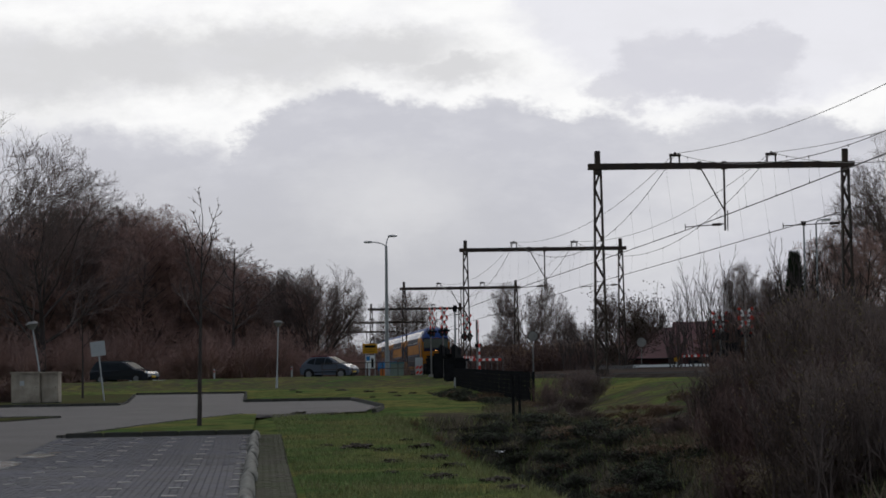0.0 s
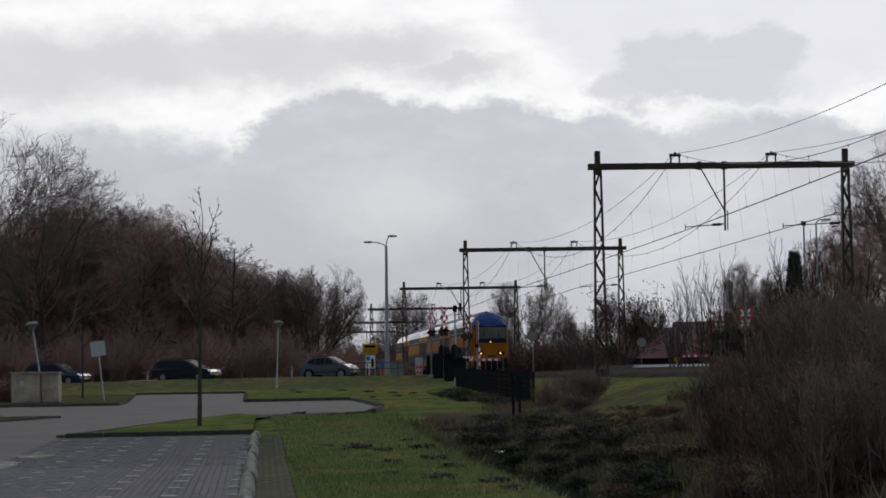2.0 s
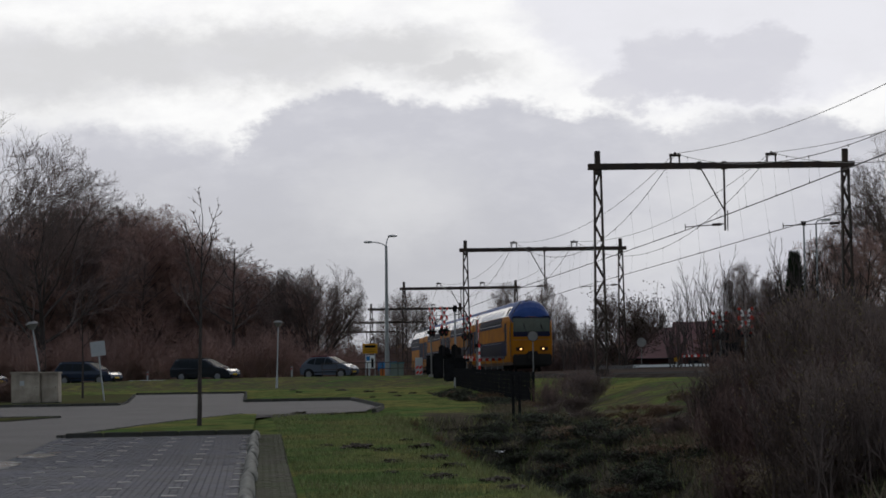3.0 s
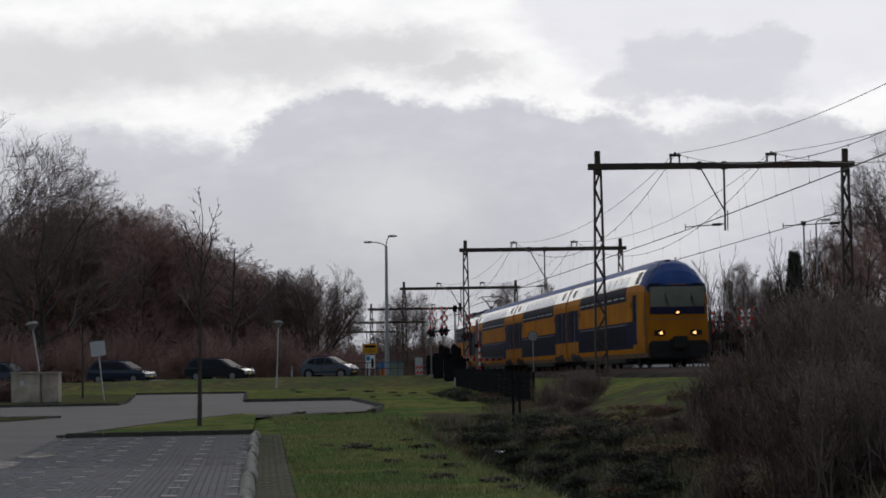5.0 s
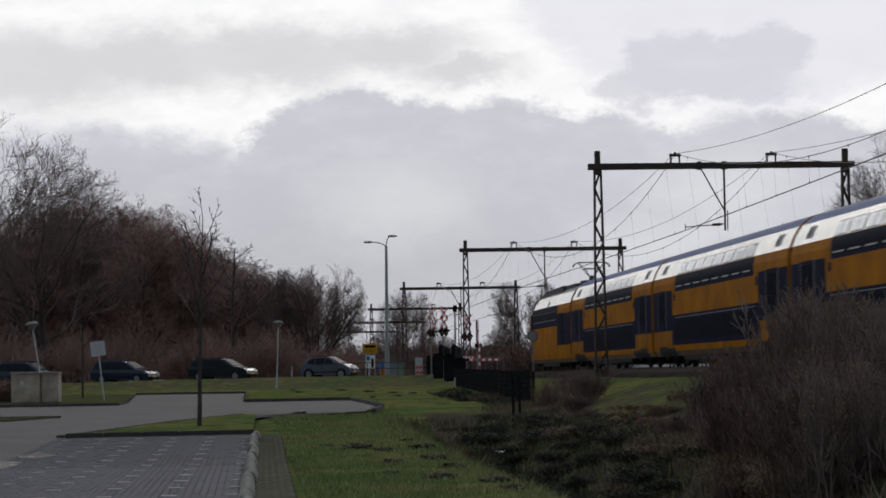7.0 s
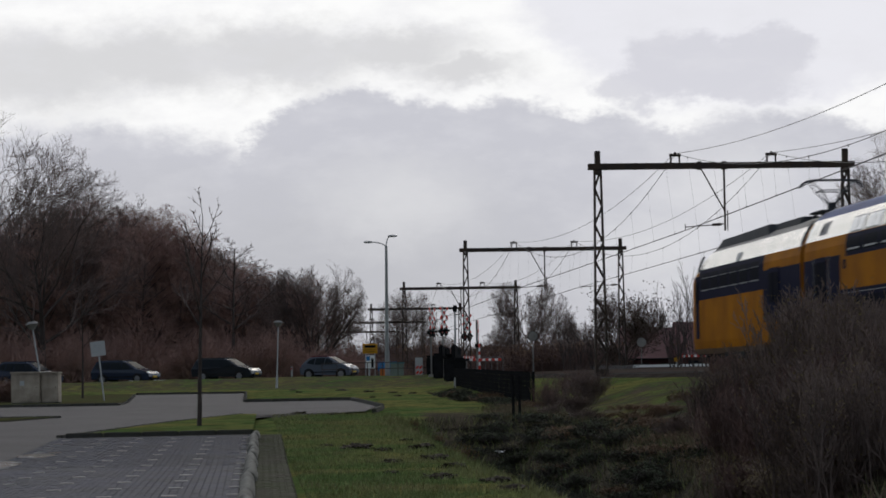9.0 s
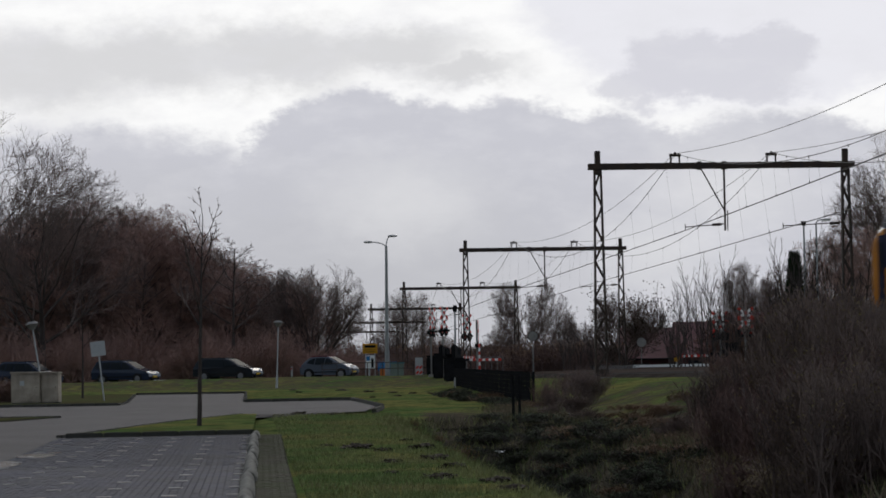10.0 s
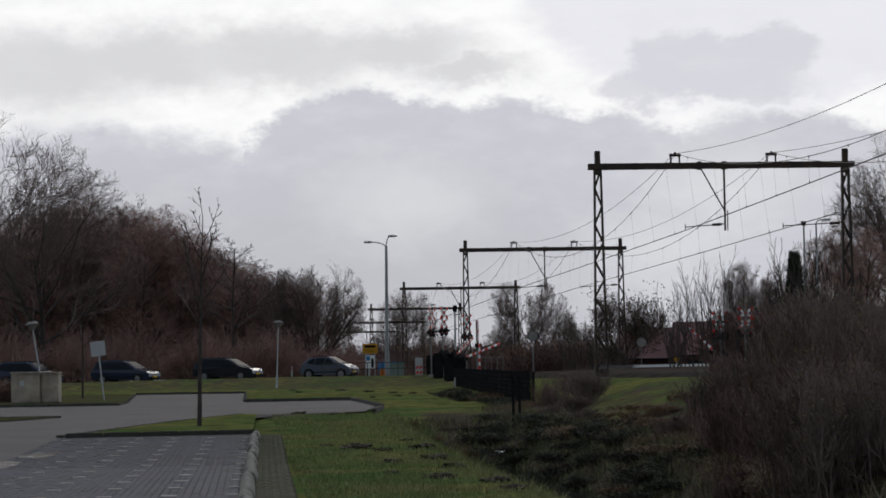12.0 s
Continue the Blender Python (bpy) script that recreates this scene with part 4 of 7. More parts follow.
def build_paving():
    sheet("pavement_lane", [(-31, -150), (-22.9, -150), (-22.9, -41), (-20.6, -29), (-18.4, -20), (-14.2, -18), (-13.4, -10), (-13.9, 2.5), (-18.3, 2.5), (-18.3, 27),
                            (-24.0, 28), (-23.4, 6), (-24, 2), (-60, 2), (-60, -18), (-27.0, -18.5), (-24.6, -19.5), (-26.8, -26), (-31, -31)],
          0.015, M_ASPHALT, "worn grey asphalt lane of a car park, damp in places", "lane")
    sheet("pavement_bays", [(-22.9, -150), (bay_e(-18.1, -150), -150), (-18.1, -41), (-22.9, -41)], 0.02, M_PAVER_BED, "sunk joints between the grey pavers of the parking bays", "pavement")
    kerb([(-22.7, -41), (-18.05, -40.6)], "car park kerbs", 0.11, 0.2)
    kerb([(-22.9, -40.4), (-20.6, -29), (-18.4, -20)], "car park kerbs", 0.05)
    kerb([(-13.3, -12), (-13.8, 2.6), (-18.3, 2.6)], "car park kerbs", 0.11)
    kerb([(-13.3, -12), (-13.9, -18)], "car park kerbs", 0.06)
    kerb([(-18.3, 2.8), (-18.3, 27.2), (-24.0, 28.2)], "car park kerbs", 0.09)
    kerb([(-23.5, 0.4), (-42, 1.6)], "car park kerbs", 0.10)
    kerb([(-23.5, 0.5), (-23.4, 6), (-24.0, 27)], "car park kerbs", 0.05)
    kerb([(-24.4, -19), (-27, -19), (-44, -19.0)], "car park kerbs", 0.05)
    # island of grass beside the lane, and the verge before the cabinets
    sheet("verge", [(-24.5, -19.2), (-27, -26), (-31.5, -31), (-44, -31), (-44, -19.2), (-27, -19.2)], 0.05, M_VERGE, "strip of short winter grass beside the lane", "verge")
    sheet("verge", [(-23.6, 0.6), (-23.5, 6), (-24.1, 28), (-44, 28), (-44, 1.7)], 0.07, M_VERGE, "strip of short winter grass with fallen leaves", "verge")
    sheet("verge", [(-22.7, -40.8), (-18.1, -40.4), (-17.9, -20.5), (-18.5, -20.2), (-20.6, -28.9)], 0.06, M_LAWN, "grass island with a young tree", "verge")

    # rounded concrete wheel stops in a row, one after another
    bm = bmesh.new()
    n = 10
    prof = [(-0.105 + 0.21 * k / n, 0.17 * math.sin(math.pi * (0.06 + 0.88 * k / n)) ** 0.6) for k in range(n + 1)]
    L = 1.74
    rings = []
    for u, sc in ((0, 0.80), (0.03, 0.92), (0.10, 1.0), (L - 0.10, 1.0), (L - 0.03, 0.92), (L, 0.80)):
        rings.append([bm.verts.new((x * sc, u, z * sc)) for x, z in [(-0.105, -0.05)] + prof + [(0.105, -0.05)]])
    for a, b in zip(rings, rings[1:]):
        for k in range(len(a) - 1):
            bm.faces.new((a[k], a[k + 1], b[k + 1], b[k]))
    bm.faces.new(rings[0])
    bm.faces.new(rings[-1][::-1])
    bmesh.ops.recalc_face_normals(bm, faces=bm.faces)
    stop = tagged(mesh_object("kerb_block", bm, M_BLOCK), "rounded grey concrete kerb block at the parking bays", "kerb block", "rounded kerb blocks")
    for k in range(22):
        s = -77.6 + k * 1.95 - 0.0
        if s > -42.5:
            break
        x, y = rail(bay_e(-18.05 + 0.02 * math.sin(k * 2.3), s), s)
        m = pose(x, y, base_z(y) + 0.03, 0, 0, TURN - 0.38 + 0.5 * math.sin(k * 5.1))
        if k == 0:
            stop.matrix_basis = m
        else:
            copy_thing(stop, m)

    # pavers of the bays: rows across, white ones mark the bays
    bays = bpy.data.objects["pavement_bays"]
    def paver(name, pw, pl, material, h):
        bm = one_box(0.004, pw - 0.004, 0.005, pl - 0.005, -0.03, h, 0.003)
        me = bpy.data.meshes.new(name)
        bm.to_mesh(me)
        bm.free()
        me.materials.append(material)
        return me
    plain = paver("paver", 0.105, 0.21, M_PAVER, 0.010)
    white = paver("white_paver", 0.21, 0.26, M_PAVER_WHITE, 0.018)
    for k in range(16):          # bay lines
        s = -75.2 + k * 2.45
        for i in range(6):
            e = bay_e(-22.75 + i * 0.86 + 0.12, s)
            x, y = rail(e, s)
            if s > -42.5:
                continue
            ob = new("white_paver", white)
            ob.parent = bays
            ob.matrix_basis = pose(x, y, base_z(y) + 0.024, 0, 0, TURN)
    count = 0
    verts, faces = [], []
    rnd = random.Random(4)
    s = -78.0
    while s < -41.3:
        e = -22.85
        while e < bay_e(-18.25, s):
            sh = 0.105 if round((e + 22.85) / 0.105) % 2 else 0.0
            x, y = rail(e, s + sh)
            z = base_z(y) + 0.02 + rnd.uniform(-0.0015, 0.0015)
            if s < -70.5 and count < 290 and e > -20.6:
                ob = new("paver", plain)
                ob.parent = bays
                ob.matrix_basis = pose(x, y, z, rnd.uniform(-0.3, 0.3), rnd.uniform(-0.3, 0.3), TURN)
                count += 1
            else:
                i = len(verts)
                tl = rnd.uniform(-0.0012, 0.0012)
                for du, dv, dz in ((0.005, 0.004, 0), (0.100, 0.004, tl), (0.100, 0.206, 0), (0.005, 0.206, -tl)):
                    verts.append((*rail(e + du, s + sh + dv), z + 0.010 + dz))
                for du, dv in ((0, 0), (0.105, 0), (0.105, 0.21), (0, 0.21)):
                    verts.append((*rail(e + du, s + sh + dv), z - 0.012))
                faces += [(i, i + 1, i + 2, i + 3), (i, i + 4, i + 5, i + 1), (i + 1, i + 5, i + 6, i + 2), (i + 2, i + 6, i + 7, i + 3), (i + 3, i + 7, i + 4, i)]
            e += 0.105
        s += 0.21
    tagged(raw("pavers", verts, faces, M_PAVER_I, bays), kind="stuff")

    # narrow path of small pavers behind the blocks
    path = sheet("pavement_path", [(bay_e(-17.98, -150), -150), (bay_e(-17.42, -150), -150), (-17.42, -41.5), (-17.98, -41.5)], 0.03, M_PAVER_BED, "narrow mossy brick path beside the lawn", "path")
    verts, faces = [], []
    s, row = -78.0, 0
    while s < -42:
        for i in range(5):
            e = bay_e(-17.96, s) + i * 0.108 + (0.03 if row % 2 else 0)
            x, y = rail(e, s)
            z = base_z(y) + 0.032 + rnd.uniform(-0.003, 0.003)
            k = len(verts)
            for du, dv in ((0.004, 0.006), (0.102, 0.006), (0.102, 0.204), (0.004, 0.204)):
                verts.append((*rail(e + du, s + dv), z + 0.014))
            for du, dv in ((0, 0), (0.106, 0), (0.106, 0.21), (0, 0.21)):
                verts.append((*rail(e + du, s + dv), z - 0.01))
            faces += [(k, k + 1, k + 2, k + 3), (k, k + 4, k + 5, k + 1), (k + 1, k + 5, k + 6, k + 2), (k + 2, k + 6, k + 7, k + 3), (k + 3, k + 7, k + 4, k)]
        s += 0.21
        row += 1
    tagged(raw("path_pavers", verts, faces, M_PATH, path), kind="stuff")

    # puddles at the edge of the lane
    for e, s, rx, ry in ((-22.85, -56.4, 0.42, 1.3), (-22.5, -52.4, 0.36, 1.1), (-22.2, -50.9, 0.14, 0.4)):
        bm = bmesh.new()
        vs = []
        for k in range(28):
            a = k * math.tau / 28
            r = 1 + 0.3 * noise.noise((math.cos(a) * 1.6 + s, math.sin(a) * 1.6, e))
            x, y = rail(e + rx * r * math.cos(a), s + ry * r * math.sin(a))
            vs.append(bm.verts.new((x, y, base_z(y) + 0.040)))
        bm.faces.new(vs)
        tagged(mesh_object("puddle", bm, M_PUDDLE), "shallow rain puddle reflecting the sky on the paving", "puddle", "puddles")

    # the road over the crossing
    verts, faces = [], []
    aa = list(np.arange(-90, 40, 3.0))
    for a in aa:
        for b in (-3.1, 3.1):
            x, y = road(a, b)
            verts.append((x, y, max(road_z(a), gz(x, y)) + 0.02 if a > 14 else road_z(a) + 0.02))
    for k in range(len(aa) - 1):
        faces.append((2 * k, 2 * k + 2, 2 * k + 3, 2 * k + 1))
    tagged(raw("road", verts, faces, M_ROAD), "dark asphalt road rising to a level crossing", "road", kind="structure")
    # water in the ditch
    verts, faces = [], []
    for k in range(11):
        y = 26 + k * 4.6
        for d in (-1.3, 1.3):
            e = -12.0 + 0.004 * (y - 40) + d
            x, _ = rail(e, (y - OY) / RY)
            verts.append((x, y, -1.02 + 0.003 * (y - 26)))
    for k in range(10):
        faces.append((2 * k, 2 * k + 1, 2 * k + 3, 2 * k + 2))
    tagged(raw("water", verts, faces, M_WATER), "dark still water at the bottom of the ditch", "water", kind="structure")


def build_scrap():
    """A scrap of white wrapping caught in the ditch."""
    x, y = at_bearing(878, 70)
    bm = bmesh.new()
    bmesh.ops.create_grid(bm, x_segments=6, y_segments=6, size=0.11)
    for v in bm.verts:
        v.co.z = 0.10 + 0.07 * noise.noise(v.co * 14) + 0.5 * abs(v.co.x)
    bmesh.ops.solidify(bm, geom=bm.faces[:], thickness=0.006)
    ob = put(mesh_object("litter", bm, M_WHITE), x, y, 30, 0.35)
    tagged(ob, "crumpled scrap of white wrapping caught in the brambles", "litter")


def build_molehills():
    rnd = random.Random(7)
    spots = [(-0.2, 47.0, 0.42), (-1.3, 51.5, 0.28), (-1.9, 53.0, 0.5), (-0.5, 52.5, 0.45), (0.1, 43.2, 0.36), (-0.1, 38.5, 0.40), (0.7, 37.0, 0.35),
             (-2.6, 54.5, 0.25), (-1.0, 46.0, 0.3), (-4.9, 84.0, 0.4), (-3.7, 82.5, 0.3), (-6.6, 82.0, 0.3), (-4.3, 76.5, 0.2), (-3.9, 128, 0.45),
             (-2.6, 124, 0.35), (-1.6, 122, 0.3), (-5.5, 133, 0.5), (-7.6, 131, 0.3), (-0.4, 118, 0.3), (0.6, 112, 0.3), (-2.2, 116, 0.25), (-8.4, 138, 0.3),
             (0.3, 104, 0.3), (-3.3, 113, 0.22), (0.9, 34.5, 0.3), (-0.9, 40.8, 0.22), (-0.9, 57.0, 0.25)]
    for x, y, r in spots:
        r *= 0.52
        bm = bmesh.new()
        bmesh.ops.create_icosphere(bm, subdivisions=4, radius=1.0)
        for v in bm.verts:
            q = 1 + 0.55 * noise.noise(v.co * 2.0 + Vector((x, y, 0))) + 0.35 * noise.noise(v.co * 5 + Vector((y, x, 0)))
            v.co = Vector((v.co.x * r * q * 1.2, v.co.y * r * q * 1.6, max(v.co.z, -0.2) * r * 0.34 * q * (1 + 0.6 * noise.noise(v.co * 4))))
        ob = mesh_object("molehill", bm, M_MOLE, smooth_faces=False)
        ob.location = (x, y, gz(x, y))
        tagged(ob, "low heap of dark loose soil on the lawn", "molehill", "molehills")


M_PAVER_BED = mat("paver_joint", (0.028, 0.028, 0.028), 0.95, vary=0.3, scale=3)
M_BLOCK = mat("block_concrete", (0.17, 0.165, 0.145), 0.9, vary=0.25, scale=2, second=(0.11, 0.11, 0.09), bump=0.3, each=0.12)
M_PUDDLE = mat("puddle_water", (0.03, 0.03, 0.03), 0.05, vary=0.1, spec=0.9, bump=0.75, bump_scale=2.5)


def island_varied(base):
    """The paver surface with its shade varied from piece to piece of a joined mesh."""
    m = base.copy()
    m.name = base.name + "_joined"
    n, l = m.node_tree.nodes, m.node_tree.links
    geo = n.new("ShaderNodeNewGeometry")
    for node in list(n):
        if node.type == "OBJECT_INFO":
            for lk in list(node.outputs["Random"].links):
                l.new(geo.outputs["Random Per Island"], lk.to_socket)
    return m


M_PAVER_I = island_varied(M_PAVER)
M_PATH = island_varied(M_PATH)


# ---- trees and shrubs ----
class Wood:
    """Collects tapered, three- or five-sided branch pieces and small leaves."""

    def __init__(self, seed):
        self.r = random.Random(seed)
        self.v, self.f, self.thick = [], [], []
        self.lv, self.lf = [], []

    def piece(self, a, b, r0, r1, sides):
        d = (b - a)
        if d.length < 1e-4:
            return
        d.normalize()
        u = d.orthogonal().normalized()
        w = d.cross(u)
        i = len(self.v)
        for p, r in ((a, r0), (b, r1)):
            for k in range(sides):
                c = math.tau * k / sides
                self.v.append(p + (u * math.cos(c) + w * math.sin(c)) * r)
        for k in range(sides):
            self.f.append((i + k, i + (k + 1) % sides, i + sides + (k + 1) % sides, i + sides + k))

    def leaf(self, p, size):
        r = self.r
        u = Vector((r.gauss(0, 1), r.gauss(0, 1), r.gauss(0, 1))).normalized()
        w = u.orthogonal().normalized()
        i = len(self.lv)
        self.lv += [p - u * size * 0.5, p + w * size * 0.32, p + u * size * 0.5, p - w * size * 0.32]
        self.lf.append((i, i + 1, i + 2, i + 3))

    def branch(self, p, d, length, r0, level, plan):
        """plan: for each level (pieces, wobble, lift, children, child angle, child length, sides, start, shortening towards the tip)."""
        n, wob, lift, kids, ang, frac, sides, start = plan[level][:8]
        fall = plan[level][8] if len(plan[level]) > 8 else 0.55
        r = self.r
        pts, dirs = [p], [d]
        q, v = p.copy(), d.copy()
        for k in range(n):
            v = (v + Vector((r.gauss(0, wob), r.gauss(0, wob), r.gauss(0, wob) + lift))).normalized()
            q = q + v * (length / n)
            pts.append(q.copy())
            dirs.append(v.copy())
        tip = 0.25 if level else 0.12
        for k in range(n):
            ra = r0 * (1 - (1 - tip) * k / n)
            rb = r0 * (1 - (1 - tip) * (k + 1) / n)
            self.piece(pts[k], pts[k + 1], ra, rb, sides)
            self.thick += [1 if level < 2 else 0] * sides
        if level + 1 >= len(plan):
            self.ends.append(q)
            return
        spin = r.uniform(0, math.tau)
        for c in range(kids):
            t = start + (1 - start) * (c + r.uniform(0.1, 0.9)) / kids
            k = min(n - 1, int(t * n))
            base = pts[k].lerp(pts[k + 1], t * n - k)
            axis = dirs[k + 1].orthogonal().normalized()
            spin += 2.4 + r.uniform(-0.4, 0.4)
            axis = Matrix.Rotation(spin, 3, dirs[k + 1]) @ axis
            a = radians(ang + r.uniform(-12, 12)) * (1.0 - 0.25 * t)
            nd = (Matrix.Rotation(a, 3, axis) @ dirs[k + 1]).normalized()
            shrink = (1 - fall * (t - start) / (1 - start + 0.01))
            self.branch(base, nd, length * frac * shrink * r.uniform(0.75, 1.2), r0 * (1 - 0.8 * t) * 0.52 + 0.0075, level + 1, plan)

    ends = None


def round_off(w):
    """Holds long shoots back, so that the crown ends in one rounded outline."""
    zs, rs = sorted(v.z for v in w.v), sorted(math.hypot(v.x, v.y) for v in w.v)
    top, wide = zs[int(0.985 * len(zs))], rs[int(0.975 * len(rs))]
    zc = 0.42 * top
    for v in w.v:
        up = max(0.0, v.z - zc) / (top - zc)
        rho = math.sqrt(up * up + (v.x * v.x + v.y * v.y) / wide ** 2)
        if rho > 0.75:
            f = (0.75 + 0.32 * math.tanh((rho - 0.75) / 0.42)) / rho
            v.x, v.y = v.x * f, v.y * f
            if v.z > zc:
                v.z = zc + (v.z - zc) * f


def make_tree(name, seed, height, radius, plan, label, twig, leaves=0, leaf_material=None, leaf_size=0.08, category="tree", group="", multi=1, lean=0.03, spread=0.4):
    """A tree at the origin: a trunk part and a crown part of limbs, branches and twigs."""
    w = Wood(seed)
    w.ends = []
    r = w.r
    for k in range(multi):
        d = Vector((r.gauss(0, lean), r.gauss(0, lean), 1)).normalized()
        off = Vector((r.uniform(-spread, spread), r.uniform(-spread, spread), 0)) * (0 if multi == 1 else 1)
        w.branch(off + Vector((0, 0, -0.25)), d, height * (1 if k == 0 else r.uniform(0.7, 1.0)), radius, 0, plan)
    top = holder(name, Matrix(), label, category, group)
    if multi == 1:
        round_off(w)
    TALL[name, seed] = max(v.z for v in w.v)
    n0 = plan[0][0] * multi if multi == 1 else 0
    s0 = plan[0][6]
    if multi == 1:
        nv, nf = n0 * 2 * s0, n0 * s0
        raw("trunk", w.v[:nv], w.f[:nf], M_BARK, top)
        raw("crown", w.v[nv:], [tuple(i - nv for i in f) for f in w.f[nf:]], [twig, M_BARK], top, w.thick[nf:])
    else:
        tagged(raw("branchwork", w.v, w.f, twig, top), kind="stuff")
    if leaves:
        for k in range(leaves):
            p = r.choice(w.ends) + Vector((r.gauss(0, 0.12), r.gauss(0, 0.12), r.gauss(0, 0.12)))
            w.leaf(p, leaf_size * r.uniform(0.6, 1.4))
        tagged(raw("foliage", w.lv, w.lf, leaf_material, top), kind="stuff")
    return top


TALL = {}
#        pieces wobble lift children angle length sides start
BROAD = [(6, 0.05, 0.03, 14, 58, 1.00, 8, 0.22, 0.15), (8, 0.08, 0.03, 10, 40, 0.52, 5, 0.30, 0.35), (5, 0.11, 0.03, 8, 38, 0.56, 4, 0.25, 0.4), (4, 0.13, 0.03, 7, 36, 0.58, 3, 0.2, 0.4), (2, 0.14, 0.03, 0, 0, 0, 3, 0)]
SLIM = [(8, 0.04, 0.05, 24, 50, 0.36, 6, 0.10, 0.3), (5, 0.09, 0.05, 9, 42, 0.52, 4, 0.25, 0.35), (3, 0.12, 0.04, 7, 40, 0.56, 3, 0.2, 0.4), (2, 0.15, 0.03, 6, 38, 0.6, 3, 0.15, 0.4), (1, 0.15, 0.03, 0, 0, 0, 3, 0)]
FAN = [(4, 0.04, 0.03, 20, 50, 1.9, 6, 0.08, 0.05), (6, 0.06, 0.015, 11, 32, 0.46, 4, 0.28, 0.35), (4, 0.1, 0.025, 8, 34, 0.52, 3, 0.2, 0.4), (3, 0.12, 0.03, 6, 34, 0.6, 3, 0.15, 0.4), (1, 0.13, 0.03, 0, 0, 0, 3, 0)]
YOUNG = [(8, 0.02, 0.04, 10, 44, 0.36, 8, 0.45, 0.5), (5, 0.05, 0.07, 5, 34, 0.40, 4, 0.25), (3, 0.08, 0.06, 3, 32, 0.5, 3, 0.2), (2, 0.1, 0.05, 0, 0, 0, 3, 0)]
FLAT = [(8, 0.05, 0.05, 16, 72, 0.42, 6, 0.35), (5, 0.09, 0.03, 9, 45, 0.45, 4, 0.2), (3, 0.12, 0.02, 7, 42, 0.5, 3, 0.15), (2, 0.15, 0.02, 3, 40, 0.55, 3, 0.2), (1, 0.15, 0.02, 0, 0, 0, 3, 0)]
SHRUB = [(4, 0.13, 0.07, 7, 34, 0.55, 4, 0.2), (3, 0.14, 0.06, 5, 36, 0.5, 3, 0.2), (2, 0.18, 0.05, 3, 36, 0.5, 3, 0.2), (1, 0.2, 0.03, 0, 0, 0, 3, 0)]
STALK = [(5, 0.06, 0.05, 8, 20, 0.42, 4, 0.2), (3, 0.09, 0.05, 5, 26, 0.45, 3, 0.15), (2, 0.12, 0.04, 3, 28, 0.5, 3, 0.1), (1, 0.15, 0.03, 0, 0, 0, 3, 0)]
WHIP = [(5, 0.05, 0.05, 6, 24, 0.42, 4, 0.3), (3, 0.08, 0.06, 3, 28, 0.45, 3, 0.2), (2, 0.1, 0.04, 0, 0, 0, 3, 0)]


def sized(x, y, turn, sx, sz):
    return Matrix.Translation((x, y, gz(x, y))) @ Matrix.Rotation(turn, 4, "Z") @ Matrix.Diagonal((sx, sx, sz, 1))


def plant(kinds, spots, seed):
    """spots: (x, y, width factor, height factor, kind)."""
    rnd = random.Random(seed)
    used = set()
    for x, y, sx, sz, k in spots:
        m = sized(x, y, rnd.uniform(0, math.tau), sx, sz)
        if k not in used:
            kinds[k].matrix_basis = m
            used.add(k)
        else:
            copy_thing(kinds[k], m)


def place(bearing, d):
    """Metres right of the view's middle line, for a bearing (in 1/4446 rad) and a distance."""
    return bearing * d / 4446.3


